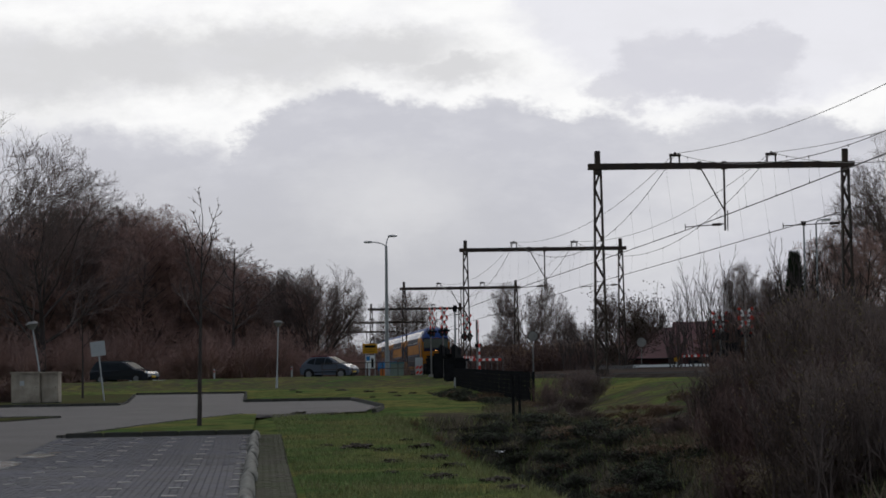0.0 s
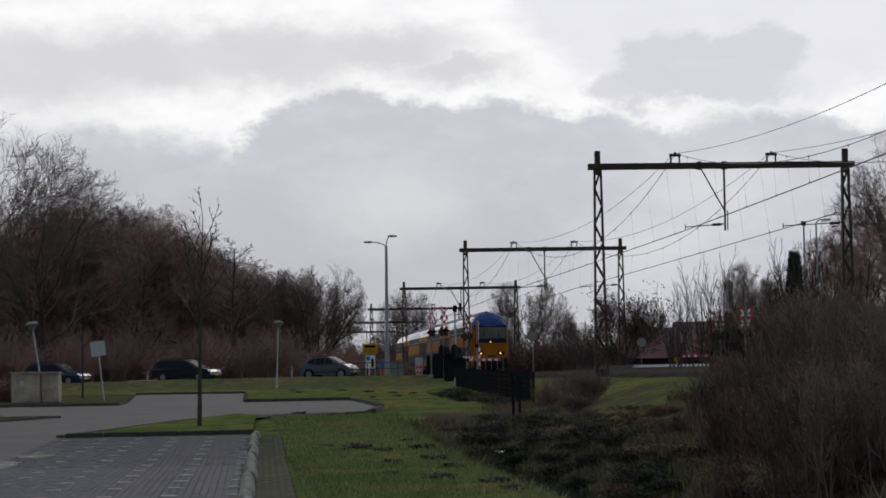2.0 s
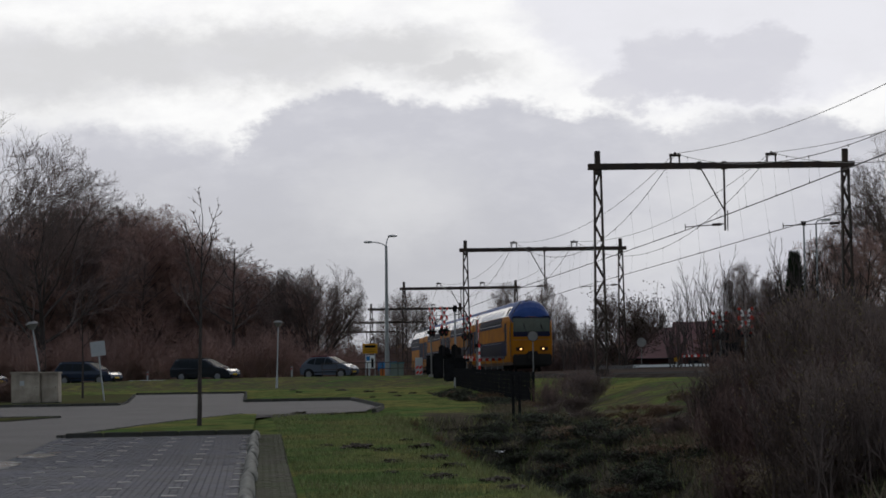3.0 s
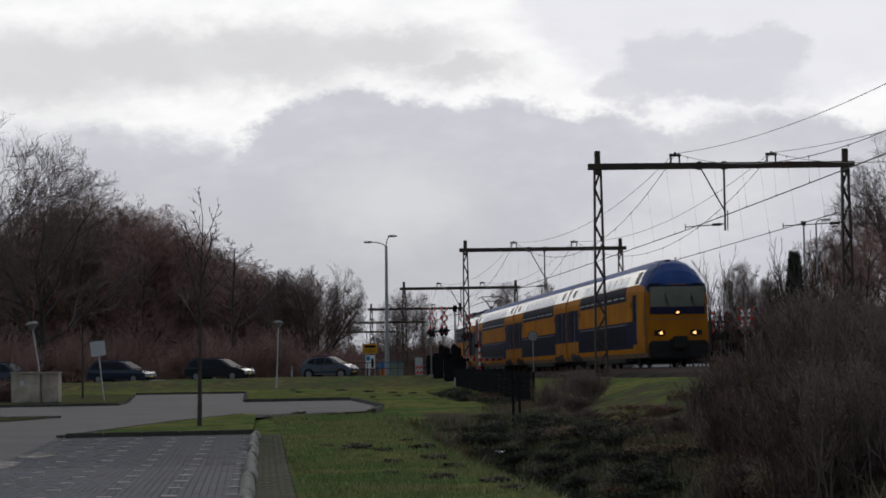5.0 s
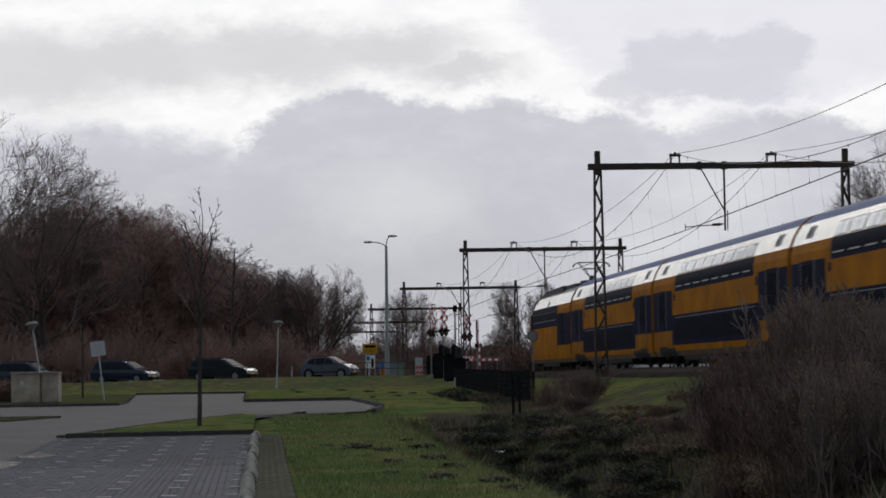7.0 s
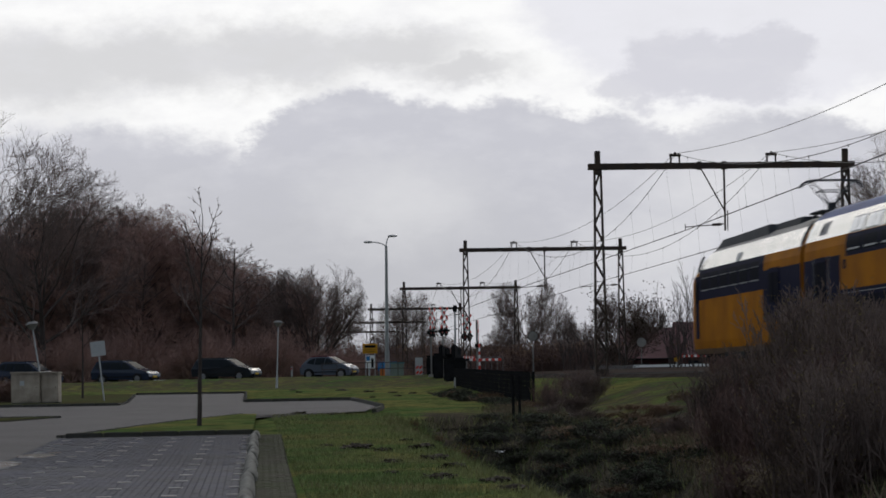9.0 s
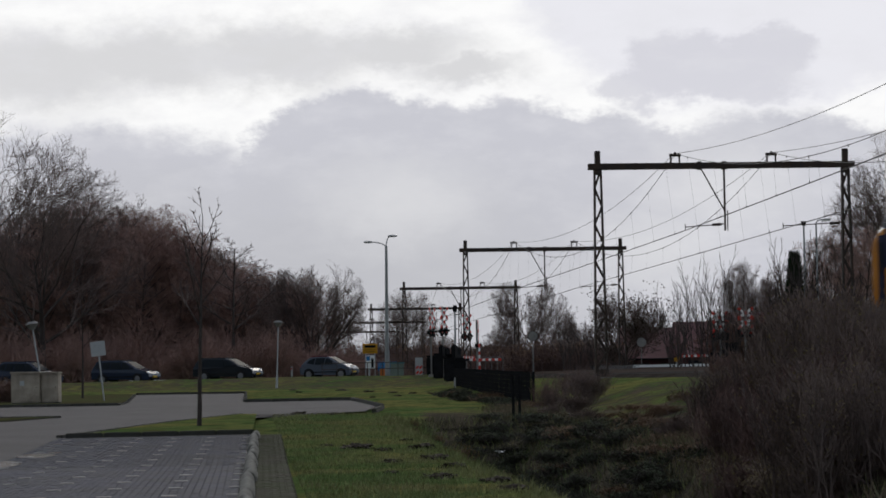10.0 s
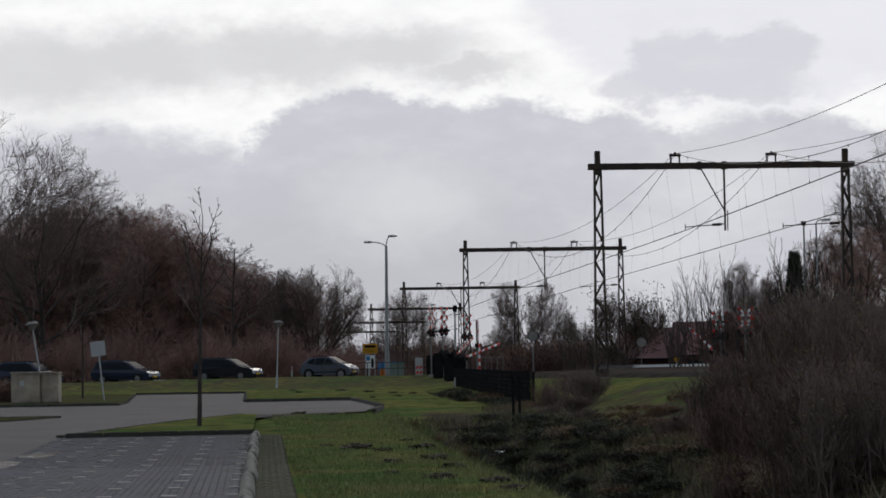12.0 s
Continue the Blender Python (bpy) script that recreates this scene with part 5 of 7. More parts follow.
def build_trees():
    kinds = {
        "broad": make_tree("bare_tree", 11, 8.6, 0.30, BROAD, "large bare deciduous tree with a wide fine-twigged crown", M_TWIG, group="bare trees beyond the road"),
        "slim": make_tree("bare_tree", 12, 11.5, 0.15, SLIM, "slender bare woodland tree with reddish twigs", M_TWIG_RED, group="bare trees beyond the road"),
        "slim2": make_tree("bare_tree", 13, 11.5, 0.14, SLIM, "slender bare woodland tree with brown twigs", M_TWIG_RED, group="bare trees beyond the road"),
        "fan": make_tree("bare_tree", 14, 3.2, 0.17, FAN, "rounded bare tree with upright fanned branches", M_TWIG, group="bare trees beyond the road"),
        "flat": make_tree("bare_tree", 15, 11.5, 0.16, FLAT, "bare tree with level spreading branches", M_TWIG, group="bare trees beyond the road"),
        "leafy": make_tree("leafy_tree", 16, 2.2, 0.10, FAN, "small tree with a few dark withered leaves", M_TWIG, 1800, M_LEAF_DARK, 0.13, group="trees beyond the line"),
    }
    spots = []
    rnd = random.Random(3)

    def add(bearing, d, top, kind, natural, wide=1.0):
        """Bearing from the middle line and height above eye level, both in 1/4446 rad."""
        x = place(bearing, d)
        h = 1.55 + top * d / 4446.3 - gz(x, d)
        f = h / natural
        spots.append((x, d, f * wide, f, kind))
    tall = {"broad": TALL["bare_tree", 11], "slim": TALL["bare_tree", 12], "slim2": TALL["bare_tree", 13], "fan": TALL["bare_tree", 14],
            "flat": TALL["bare_tree", 15], "leafy": TALL["leafy_tree", 16]}
    beyond_road = ((-715, 186, 428, "broad", 1.0), (-815, 200, 432, "broad", 1.0), (-625, 205, 330, "broad", 0.7), (-590, 205, 312, "slim", 1.1), (-545, 198, 292, "slim2", 1.2),
                   (-505, 205, 290, "slim", 1.1), (-470, 200, 275, "slim2", 1.15), (-440, 210, 245, "slim", 1.2), (-376, 188, 255, "flat", 1.15), (-345, 208, 190, "slim", 1.2),
                   (-236, 196, 212, "fan", 0.8), (-285, 206, 170, "fan", 0.7), (-222, 215, 150, "fan", 0.6))
    beyond_line = ((-66, 450, 138, "fan", 0.8), (-104, 480, 70, "fan", 1.1), (-20, 400, 66, "fan", 1.1), (153, 262, 150, "fan", 0.9), (108, 290, 82, "fan", 0.9),
                   (212, 270, 98, "fan", 0.6), (245, 290, 85, "fan", 0.7), (315, 185, 152, "leafy", 0.95), (545, 235, 175, "fan", 0.8), (590, 250, 150, "fan", 0.8))
    right_edge = ((810, 150, 365, "broad", 0.75), (850, 160, 370, "broad", 0.8), (700, 170, 240, "slim2", 1.1), (660, 180, 215, "slim", 1.0), (742, 140, 235, "slim", 1.0),
                  (770, 170, 280, "slim2", 1.3), (725, 165, 220, "slim2", 1.3))
    for row in (beyond_road, beyond_line, right_edge):
        for bearing, d, top, kind, wide in row:
            add(bearing, d, top, kind, tall[kind], wide)
    for k in range(42):      # the dense wood at the back
        bearing = -790 + k * 13.2 + rnd.uniform(-9, 9)
        top = 305 - 130 * smooth((bearing + 640) / 440) + rnd.uniform(-55, 0)
        add(bearing, rnd.uniform(198, 236), top, rnd.choice(("slim", "slim2")), tall["slim"], 1.4)
    plant(kinds, spots, 5)
    # young tree on the grass island
    x, y = -6.85, 69.8
    t = make_tree("young_tree", 21, 6.15, 0.070, YOUNG, "young bare street tree with a thin upright crown", M_TWIG, group="")
    t.matrix_basis = Matrix.Translation((x, y, gz(x, y) + 0.05))
    t = make_tree("young_tree", 22, 5.6, 0.06, YOUNG, "young bare street tree behind the sign", M_TWIG)
    t.matrix_basis = Matrix.Translation((-17.3, 119.9, gz(-17.3, 119.9)))
    # undergrowth below the wood
    low = make_tree("undergrowth", 31, 3.2, 0.05, SHRUB, "bare reddish-brown undergrowth at the edge of the wood", M_TWIG_RED, category="shrub", group="undergrowth", multi=16, lean=0.35)
    for k in range(44):
        bearing = -800 + k * 15.2
        d = rnd.uniform(182, 192)
        x = place(bearing, d)
        m = sized(x, d, rnd.uniform(0, 6), rnd.uniform(0.9, 1.3), rnd.uniform(0.7, 1.25) * (1.0 if bearing < -250 else 0.75))
        if k == 0:
            low.matrix_basis = m
        else:
            copy_thing(low, m)
    # conifer beside the line
    bm = bmesh.new()
    for k in range(1700):
        t = rnd.random() ** 1.25
        a = rnd.uniform(0, math.tau)
        rad = 1.15 * (1 - t) ** 0.75 * (0.55 + 0.5 * rnd.random()) * min(1, 0.5 + 4 * t)
        p = Vector((rad * math.cos(a), rad * math.sin(a), 0.3 + 6.6 * t))
        q = p + Vector((0.25 * math.cos(a), 0.25 * math.sin(a), 0.45)) * rnd.uniform(0.6, 1.2)
        rod(bm, p, q, 0.07, 0.008, 3, False)
    x = place(622, 150)
    con = holder("conifer", Matrix.Translation((x, 150, gz(x, 150) - 0.1)), "narrow dark evergreen conifer beside the line", "tree")
    part("foliage", bm, M_CONIFER, con)
    part("trunk", one_rod((0, 0, -0.2), (0, 0, 5.5), 0.09, 0.03), M_BARK, con)


def build_shrubs():
    rnd = random.Random(9)
    kinds = {
        "bush": make_tree("shrub", 41, 2.9, 0.028, SHRUB, "dense bare brown shrub with a few dull leaves on the embankment", M_STALK, 2400, M_LEAF, 0.075, "shrub", "shrubs on the embankment", 22, 0.28),
        "bush2": make_tree("shrub", 42, 2.6, 0.024, SHRUB, "tangled leafless thicket shrub on the embankment", M_TWIG, 260, M_LEAF_BROWN, 0.06, "shrub", "shrubs on the embankment", 24, 0.34),
        "bramble": make_tree("bramble", 43, 1.5, 0.014, SHRUB, "low brown bramble and dead weed stems by the ditch", M_DRY, 500, M_LEAF_BROWN, 0.06, "shrub", "brambles by the ditch", 30, 0.5),
        "whip": make_tree("tall_shrub", 44, 4.2, 0.030, WHIP, "tall bare shrub with straight upright shoots", M_BARK, 0, None, 0, "shrub", "tall shrubs beside the line", 9, 0.22),
        "stalk": make_tree("upright_shrub", 46, 3.0, 0.022, STALK, "upright bare shrub of many thin dark stems", M_STALK, 420, M_LEAF, 0.055, "shrub", "upright shrubs on the embankment", 30, 0.13, spread=1.0),
        "stalk_red": make_tree("upright_shrub", 47, 2.6, 0.018, STALK, "upright reddish-brown bare shrub of many thin stems", M_STALK_RED, 0, None, 0, "shrub", "upright shrubs on the embankment", 34, 0.14, spread=0.8),
        "stems": make_tree("upright_shrub", 50, 2.6, 0.020, WHIP, "thin clump of tall bare reddish-brown stems", M_STALK_RED, 0, None, 0, "shrub", "upright shrubs on the embankment", 12, 0.12, spread=0.8),
        "bracken": make_tree("bracken", 48, 0.85, 0.012, SHRUB, "clump of dead reddish-brown bracken on the slope", M_BRACKEN, 500, M_BRACKEN, 0.08, "bracken", "dead bracken on the slope", 28, 0.5, spread=0.7),
        "hollow": make_tree("bramble", 49, 0.8, 0.010, SHRUB, "dark green leafy bramble in the hollow of the ditch", M_BARK, 900, M_EVERGREEN, 0.085, "shrub", "brambles in the ditch", 24, 0.5, spread=0.6),
        "weeds": make_tree("weeds", 45, 0.9, 0.012, WHIP, "dry yellowed weed stalks by the ditch", M_DRY, 250, M_LEAF, 0.09, "weeds", "weeds by the ditch", 26, 0.4),
    }
    spots = []
    crest = ((470, -10), (500, 50), (550, 75), (600, 115), (640, 165), (680, 180), (730, 170), (800, 160))

    def crest_at(bearing):
        for (a, u), (b, v) in zip(crest, crest[1:]):
            if bearing <= b:
                return u + (v - u) * (bearing - a) / (b - a)
        return 130
    for k in range(240):       # the great thicket on the near slope
        bearing = rnd.uniform(490, 830)
        d = rnd.uniform(34, 82)
        x = place(bearing, d)
        e, s = rail_es(x, d)
        if not -10.9 < e < -3.9:
            continue
        h = 1.55 + (crest_at(bearing) - rnd.uniform(0, 60)) * d / 4446 - gz(x, d)
        f = max(0.25, h / 3.3) if e > -9 and d > 42 else rnd.uniform(0.3, 0.7)
        spots.append((x, d, max(f, 0.6) * 1.1, f * 1.08, rnd.choice(("bush", "bush", "bush", "stalk_red") if bearing < 640 else ("stalk", "stalk_red", "stalk"))))
    for k in range(130):       # brambles along the ditch and the foot of the slope
        s = rnd.uniform(-72, -8)
        e = rnd.uniform(-9.3, -4.6)
        x, y = rail(e, s)
        bearing = x / y * 4446
        if bearing < 165 or (262 < bearing < 470 and y > 54):
            continue
        if e < -7.6 and bearing < 470:
            f = rnd.uniform(0.3, 0.5)
            spots.append((x, y, 0.6, f, "bush2"))
            continue
        if bearing > 470:
            f = rnd.uniform(0.3, 0.55)
            spots.append((x, y, 0.7, f, rnd.choice(("stalk", "stalk_red"))))
            continue
        f = rnd.uniform(0.5, 0.9) if bearing > 470 else rnd.uniform(0.14, 0.26) if y > 48 else rnd.uniform(0.25, 0.42)
        spots.append((x, y, max(0.5, f * 1.5), f, "bramble"))
    for k in range(20):        # reddish upright shrubs beside the boarded fence
        bearing, d = rnd.uniform(158, 272), rnd.uniform(82, 93)
        x = place(bearing, d)
        h = 1.55 + rnd.uniform(5, 95) * d / 4446 - gz(x, d)
        spots.append((x, d, rnd.uniform(0.5, 0.8), h / 2.6, "stems"))
    for k in range(22):         # brambles at the foot of the boarded fence
        x, y = rail(rnd.uniform(-9.3, -8.4), rnd.uniform(-22, 12))
        spots.append((x, y, rnd.uniform(0.7, 1.2), rnd.uniform(0.4, 0.9), rnd.choice(("hollow", "bracken", "hollow"))))
    for k in range(110):        # dark leafy brambles in the hollow of the ditch
        e, y = rnd.uniform(-12.6, -9.2), rnd.uniform(46, 78)
        if y > 68 and e < -11.6:
            continue
        x = rail(e, (y - OY) / RY)[0]
        spots.append((x, y, rnd.uniform(0.6, 1.2), rnd.uniform(0.3, 0.9), "hollow"))
    for bearing, d, top in ((420, 112, 165), (455, 118, 185), (490, 110, 195), (520, 116, 150), (400, 125, 110), (560, 112, 140), (610, 104, 215), (640, 100, 230), (665, 98, 215), (690, 96, 200), (590, 120, 160), (720, 92, 180), (220, 140, 105), (240, 150, 90), (258, 150, 70)):
        x = place(bearing, d)
        h = 1.55 + top * d / 4446 - gz(x, d)
        spots.append((x, d, h / 4.6, h / 4.2, "whip"))
    for k in range(24):
        bearing, d = rnd.uniform(215, 480), rnd.uniform(46, 70)
        spots.append((place(bearing, d), d, rnd.uniform(0.7, 1.1), rnd.uniform(0.4, 0.75), "bracken"))
    for k in range(40):
        s = rnd.uniform(-70, -27)
        e = rnd.gauss(-13.2, 0.3)
        x, y = rail(e, s)
        f = rnd.uniform(0.25, 0.6)
        spots.append((x, y, f, f, "weeds"))
    plant(kinds, spots, 6)


def build_grass():
    """Longer blades: sparse over the lawn, dense on the edges of the ditch."""
    rnd = random.Random(2)
    verts, faces, ditch = [], [], []

    def blade(x, y, z, h, w):
        a = rnd.uniform(0, math.tau)
        lx, ly = rnd.gauss(0, 0.4) * h, rnd.gauss(0, 0.4) * h
        i = len(verts)
        c, s = math.cos(a) * w, math.sin(a) * w
        verts.extend(((x - c, y - s, z - 0.02), (x + c, y + s, z - 0.02), (x + lx, y + ly, z + h)))
        faces.append((i, i + 1, i + 2))
    for k in range(20000):
        y = 31 + 52 * rnd.random() ** 1.6
        lo, hi = rail(-17.55, (y - OY) / RY)[0], rail(-13.3, (y - OY) / RY)[0]
        x = rnd.uniform(lo, hi)
        n = noise.noise((x * 0.8, y * 0.4, 5))
        blade(x, y, gz(x, y) + 0.02, (0.035 + 0.035 * n + 0.03 * rnd.random()), 0.010)
    for k in range(17000):
        s = rnd.uniform(-73, -27)
        e = rnd.gauss(-13.5, 0.4)
        x, y = rail(e, s)
        n = 0.5 + 0.5 * noise.noise((x * 0.9, y * 0.5, 1))
        blade(x, y, gz(x, y), (0.06 + 0.26 * n * rnd.random()), 0.014)
    for k in range(14000):     # rank grass and weeds down in the ditch
        s = rnd.uniform(-72, -26)
        e = rnd.uniform(-13.3, -9.3)
        x, y = rail(e, s)
        n = 0.5 + 0.5 * noise.noise((x * 0.7, y * 0.4, 11))
        blade(x, y, gz(x, y), (0.08 + 0.40 * n * rnd.random()), 0.016)
        if rnd.random() < 0.7:
            ditch.append(len(faces) - 1)
    live = len(faces)
    for k in range(22000):     # dead grass on the far side of the ditch
        s = rnd.uniform(-74, -18)
        e = rnd.gauss(-8.9, 1.1)
        x, y = rail(e, s)
        if (y > 56 and e > -9.2) or e < -10.4:
            continue
        n = 0.5 + 0.5 * noise.noise((x * 0.9, y * 0.5, 8))
        blade(x, y, gz(x, y), (0.08 + 0.45 * n * rnd.random()), 0.012)
    deep = set(ditch)
    ob = raw("grass_blades", verts, faces, [M_BLADE, M_BLADE_DEAD, M_BLADE_RANK], None, [2 if k in deep else 0 for k in range(live)] + [1] * (len(faces) - live))
    tagged(ob, "uneven winter grass blades on the lawn and ditch edge", "grass", kind="stuff")


M_BRACKEN = mat("dead_bracken", (0.22, 0.148, 0.10), 0.9, vary=0.3, scale=2, second=(0.13, 0.09, 0.064), spec=0.0, each=0.25)
M_LEAF_DARK = mat("dark_withered_leaf", (0.06, 0.045, 0.03), 0.85, vary=0.3, scale=3, spec=0.03)
M_BLADE_RANK = island_varied(mat("rank_grass", (0.105, 0.112, 0.062), 0.9, vary=0.3, scale=0.5, second=(0.14, 0.115, 0.078), spec=0.0, each=0.35))
M_BLADE_DEAD = island_varied(mat("dead_grass", (0.22, 0.165, 0.115), 0.9, vary=0.3, scale=0.5, second=(0.095, 0.098, 0.056), spec=0.0, each=0.35))
M_BLADE = island_varied(mat("grass_blade", (0.148, 0.205, 0.074), 0.7, vary=0.35, scale=0.45, second=(0.26, 0.235, 0.115), spec=0.0, each=0.3))


# ---- cars ----
def car(name, paint, roof_paint, label, outline, roof_from, glass, wheels, width, light, hood_z, group="cars waiting at the crossing"):
    """A car: local x forward from the middle, y to its left, z up from the road. outline: its side, counter-clockwise from the lower rear."""
    top = holder(name, Matrix(), label, "car", group)
    hw = width / 2

    def half(z):
        return hw * (0.955 if z < 0.35 else 1.0 if z < 0.85 else 1.0 - 0.20 * min(1, (z - 0.85) / 0.65))
    bm = bmesh.new()
    rings = []
    for side in (-1, 1):
        rings.append([bm.verts.new((x, side * half(z), z)) for x, z in outline])
    inner = []
    n = len(outline)
    cx = sum(x for x, z in outline) / n
    for side in (-1, 1):
        inner.append([bm.verts.new((cx + (x - cx) * 1.0, side * (half(z) - 0.10), z + (0.05 if z > hood_z - 0.02 else 0))) for x, z in outline])
    for k in range(n):
        j = (k + 1) % n
        bm.faces.new((inner[0][k], inner[0][j], inner[1][j], inner[1][k]))
        bm.faces.new((rings[0][k], rings[0][j], inner[0][j], inner[0][k]))
        bm.faces.new((inner[1][k], inner[1][j], rings[1][j], rings[1][k]))
    bm.faces.new(rings[0])
    bm.faces.new(rings[1][::-1])
    bmesh.ops.triangulate(bm, faces=[f for f in bm.faces if len(f.verts) > 4])
    bmesh.ops.recalc_face_normals(bm, faces=bm.faces)
    body = part("body", bm, paint, top)
    # roof panel
    x0, x1, zr = roof_from
    part("roof", one_box(x0, x1, -half(zr) + 0.03, half(zr) - 0.03, zr - 0.02, zr + 0.105, 0.03), roof_paint, top)
    for side in (-1, 1):
        for pts in glass:
            bm = bmesh.new()
            o = [bm.verts.new((x, side * (half(z) + 0.045), z)) for x, z in pts]
            i = [bm.verts.new((x, side * (half(z) - 0.03), z)) for x, z in pts]
            bm.faces.new(o)
            for k in range(len(pts)):
                j = (k + 1) % len(pts)
                bm.faces.new((o[k], o[j], i[j], i[k]))
            bmesh.ops.recalc_face_normals(bm, faces=bm.faces)
            part("side_window", bm, M_CAR_GLASS, top)
    # windscreen and rear window lie on the sloping faces of the body
    (ax, az), (bx, bz) = light["screen"]
    (cx0, cz0), (dx0, dz0) = light["rear"]
    for nm, (ux, uz), (vx, vz) in (("windscreen", (ax, az), (bx, bz)), ("rear_window", (cx0, cz0), (dx0, dz0))):
        bm = bmesh.new()
        nv = Vector((uz - vz, 0, vx - ux)).normalized()
        if nv.z < 0:
            nv = -nv
        q = []
        for off in (0.062, 0.0):
            q.append([bm.verts.new(Vector((x, y, z)) + nv * off) for x, y, z in ((ux, -half(uz) + 0.13, uz), (ux, half(uz) - 0.13, uz), (vx, half(vz) - 0.13, vz), (vx, -half(vz) + 0.13, vz))])
        bm.faces.new(q[0])
        for k in range(4):
            bm.faces.new((q[0][k], q[0][(k + 1) % 4], q[1][(k + 1) % 4], q[1][k]))
        bmesh.ops.recalc_face_normals(bm, faces=bm.faces)
        part(nm, bm, M_CAR_GLASS, top)
    for wx in wheels:
        for side in (-1, 1):
            y = side * (hw - 0.10)
            arch = part("wheel_arch", one_rod((wx, y - 0.10, 0.32), (wx, y + 0.108 * 1.0, 0.32), 0.37, sides=24), M_BLACK, top)
            w = part("wheel", one_rod((wx, y - 0.10, 0.31), (wx, y + 0.115, 0.31), 0.31, sides=24) if side > 0 else one_rod((wx, y - 0.115, 0.31), (wx, y + 0.1, 0.31), 0.31, sides=24), M_TYRE, top)
            bm = one_rod((wx, side * (hw + 0.012), 0.31), (wx, side * (hw + 0.026), 0.31), 0.205, 0.19, sides=20)
            for k in range(5):
                a = k * math.tau / 5
                beam(bm, (wx, side * (hw + 0.03), 0.31), (wx + 0.19 * math.cos(a), side * (hw + 0.03), 0.31 + 0.19 * math.sin(a)), 0.04, 0.05)
            part("rim", bm, M_RIM, w)
    lx, lz = light["front"]
    for side in (-1, 1):
        bm = bmesh.new()
        bmesh.ops.create_icosphere(bm, subdivisions=2, radius=1.0)
        for v in bm.verts:
            v.co = Vector((lx + v.co.x * 0.13, side * (hw - 0.24) + v.co.y * 0.20, lz + v.co.z * 0.10))
        part("headlight", bm, M_CAR_LIGHT, top, smooth_faces=True)
        bm = one_box(outline[0][0] - 0.0, outline[0][0] + 0.14, side * (hw - 0.13) - 0.1, side * (hw - 0.13) + 0.1, 0.62, 0.92, 0.03)
        part("tail_light", bm, M_RED, top)
        mx, mz = light["mirror"]
        part("mirror", one_box(mx - 0.09, mx + 0.09, side * (half(mz) + 0.10) - 0.09, side * (half(mz) + 0.10) + 0.09, mz - 0.03, mz + 0.12, 0.03), paint, top)
        part("door_handle", one_box(-0.35, -0.18, side * (hw + 0.012) - 0.012, side * (hw + 0.012) + 0.012, 0.80, 0.83, 0.006), paint, top)
        bm = one_box(-1.25, 1.15, side * (hw + 0.006) - 0.014, side * (hw + 0.006) + 0.014, 0.42, 0.48, 0.006)
        part("side_trim", bm, M_BLACK, top)
    fx = max(x for x, z in outline)
    part("number_plate", one_box(fx - 0.02, fx + 0.03, -0.26, 0.26, 0.40, 0.51, 0.004), M_PLATE, top)
    part("grille", one_box(fx - 0.06, fx + 0.018, -0.5, 0.5, 0.24, 0.37, 0.01), M_BLACK, top)
    return top


def small_hatch():
    o = [(-1.76, 0.30), (1.72, 0.22), (1.80, 0.42), (1.77, 0.66), (1.62, 0.82), (1.30, 0.92), (0.92, 0.99), (0.30, 1.38), (0.05, 1.44), (-0.6, 1.45), (-1.1, 1.37), (-1.45, 1.12), (-1.68, 0.92), (-1.80, 0.62)]
    g = [[(0.86, 0.97), (0.26, 1.33), (0.06, 1.37), (0.00, 0.95)], [(-0.06, 0.95), (0.0, 1.38), (-0.62, 1.38), (-0.70, 0.95)], [(-0.78, 0.95), (-0.70, 1.37), (-1.02, 1.30), (-1.30, 1.04)]]
    return car("hatchback", M_C_GREY, M_C_ROOF, "blue-grey rounded small hatchback with a dark red roof, waiting", o, (-1.02, 0.12, 1.42), g, (-1.14, 1.16), 1.63,
               {"screen": ((0.95, 0.99), (0.30, 1.38)), "rear": ((-1.12, 1.36), (-1.50, 1.08)), "front": (1.58, 0.72), "mirror": (0.68, 1.0)}, 0.9)


def estate(name, paint, label, tall=1.0):
    k = tall
    o = [(-2.20, 0.30), (2.12, 0.24), (2.22, 0.45), (2.17, 0.66), (1.98, 0.80), (1.15, 0.95 * k), (0.40, 1.40 * k), (0.05, 1.48 * k), (-1.2, 1.49 * k), (-1.85, 1.44 * k), (-2.10, 1.02 * k), (-2.22, 0.80)]
    g = [[(1.02, 0.97 * k), (0.38, 1.35 * k), (0.14, 1.39 * k), (0.12, 0.95 * k)], [(0.05, 0.95 * k), (0.07, 1.40 * k), (-0.72, 1.41 * k), (-0.75, 0.95 * k)],
         [(-0.83, 0.95 * k), (-0.80, 1.41 * k), (-1.32, 1.41 * k), (-1.40, 0.97 * k)], [(-1.48, 0.98 * k), (-1.40, 1.40 * k), (-1.74, 1.37 * k), (-1.98, 1.03 * k)]]
    return car(name, paint, paint, label, o, (-1.75, 0.15, 1.455 * k), g, (-1.36, 1.32), 1.76,
               {"screen": ((1.15, 0.95 * k), (0.40, 1.40 * k)), "rear": ((-1.86, 1.43 * k), (-2.08, 1.05 * k)), "front": (2.02, 0.70), "mirror": (0.85, 1.0 * k)}, 0.9)


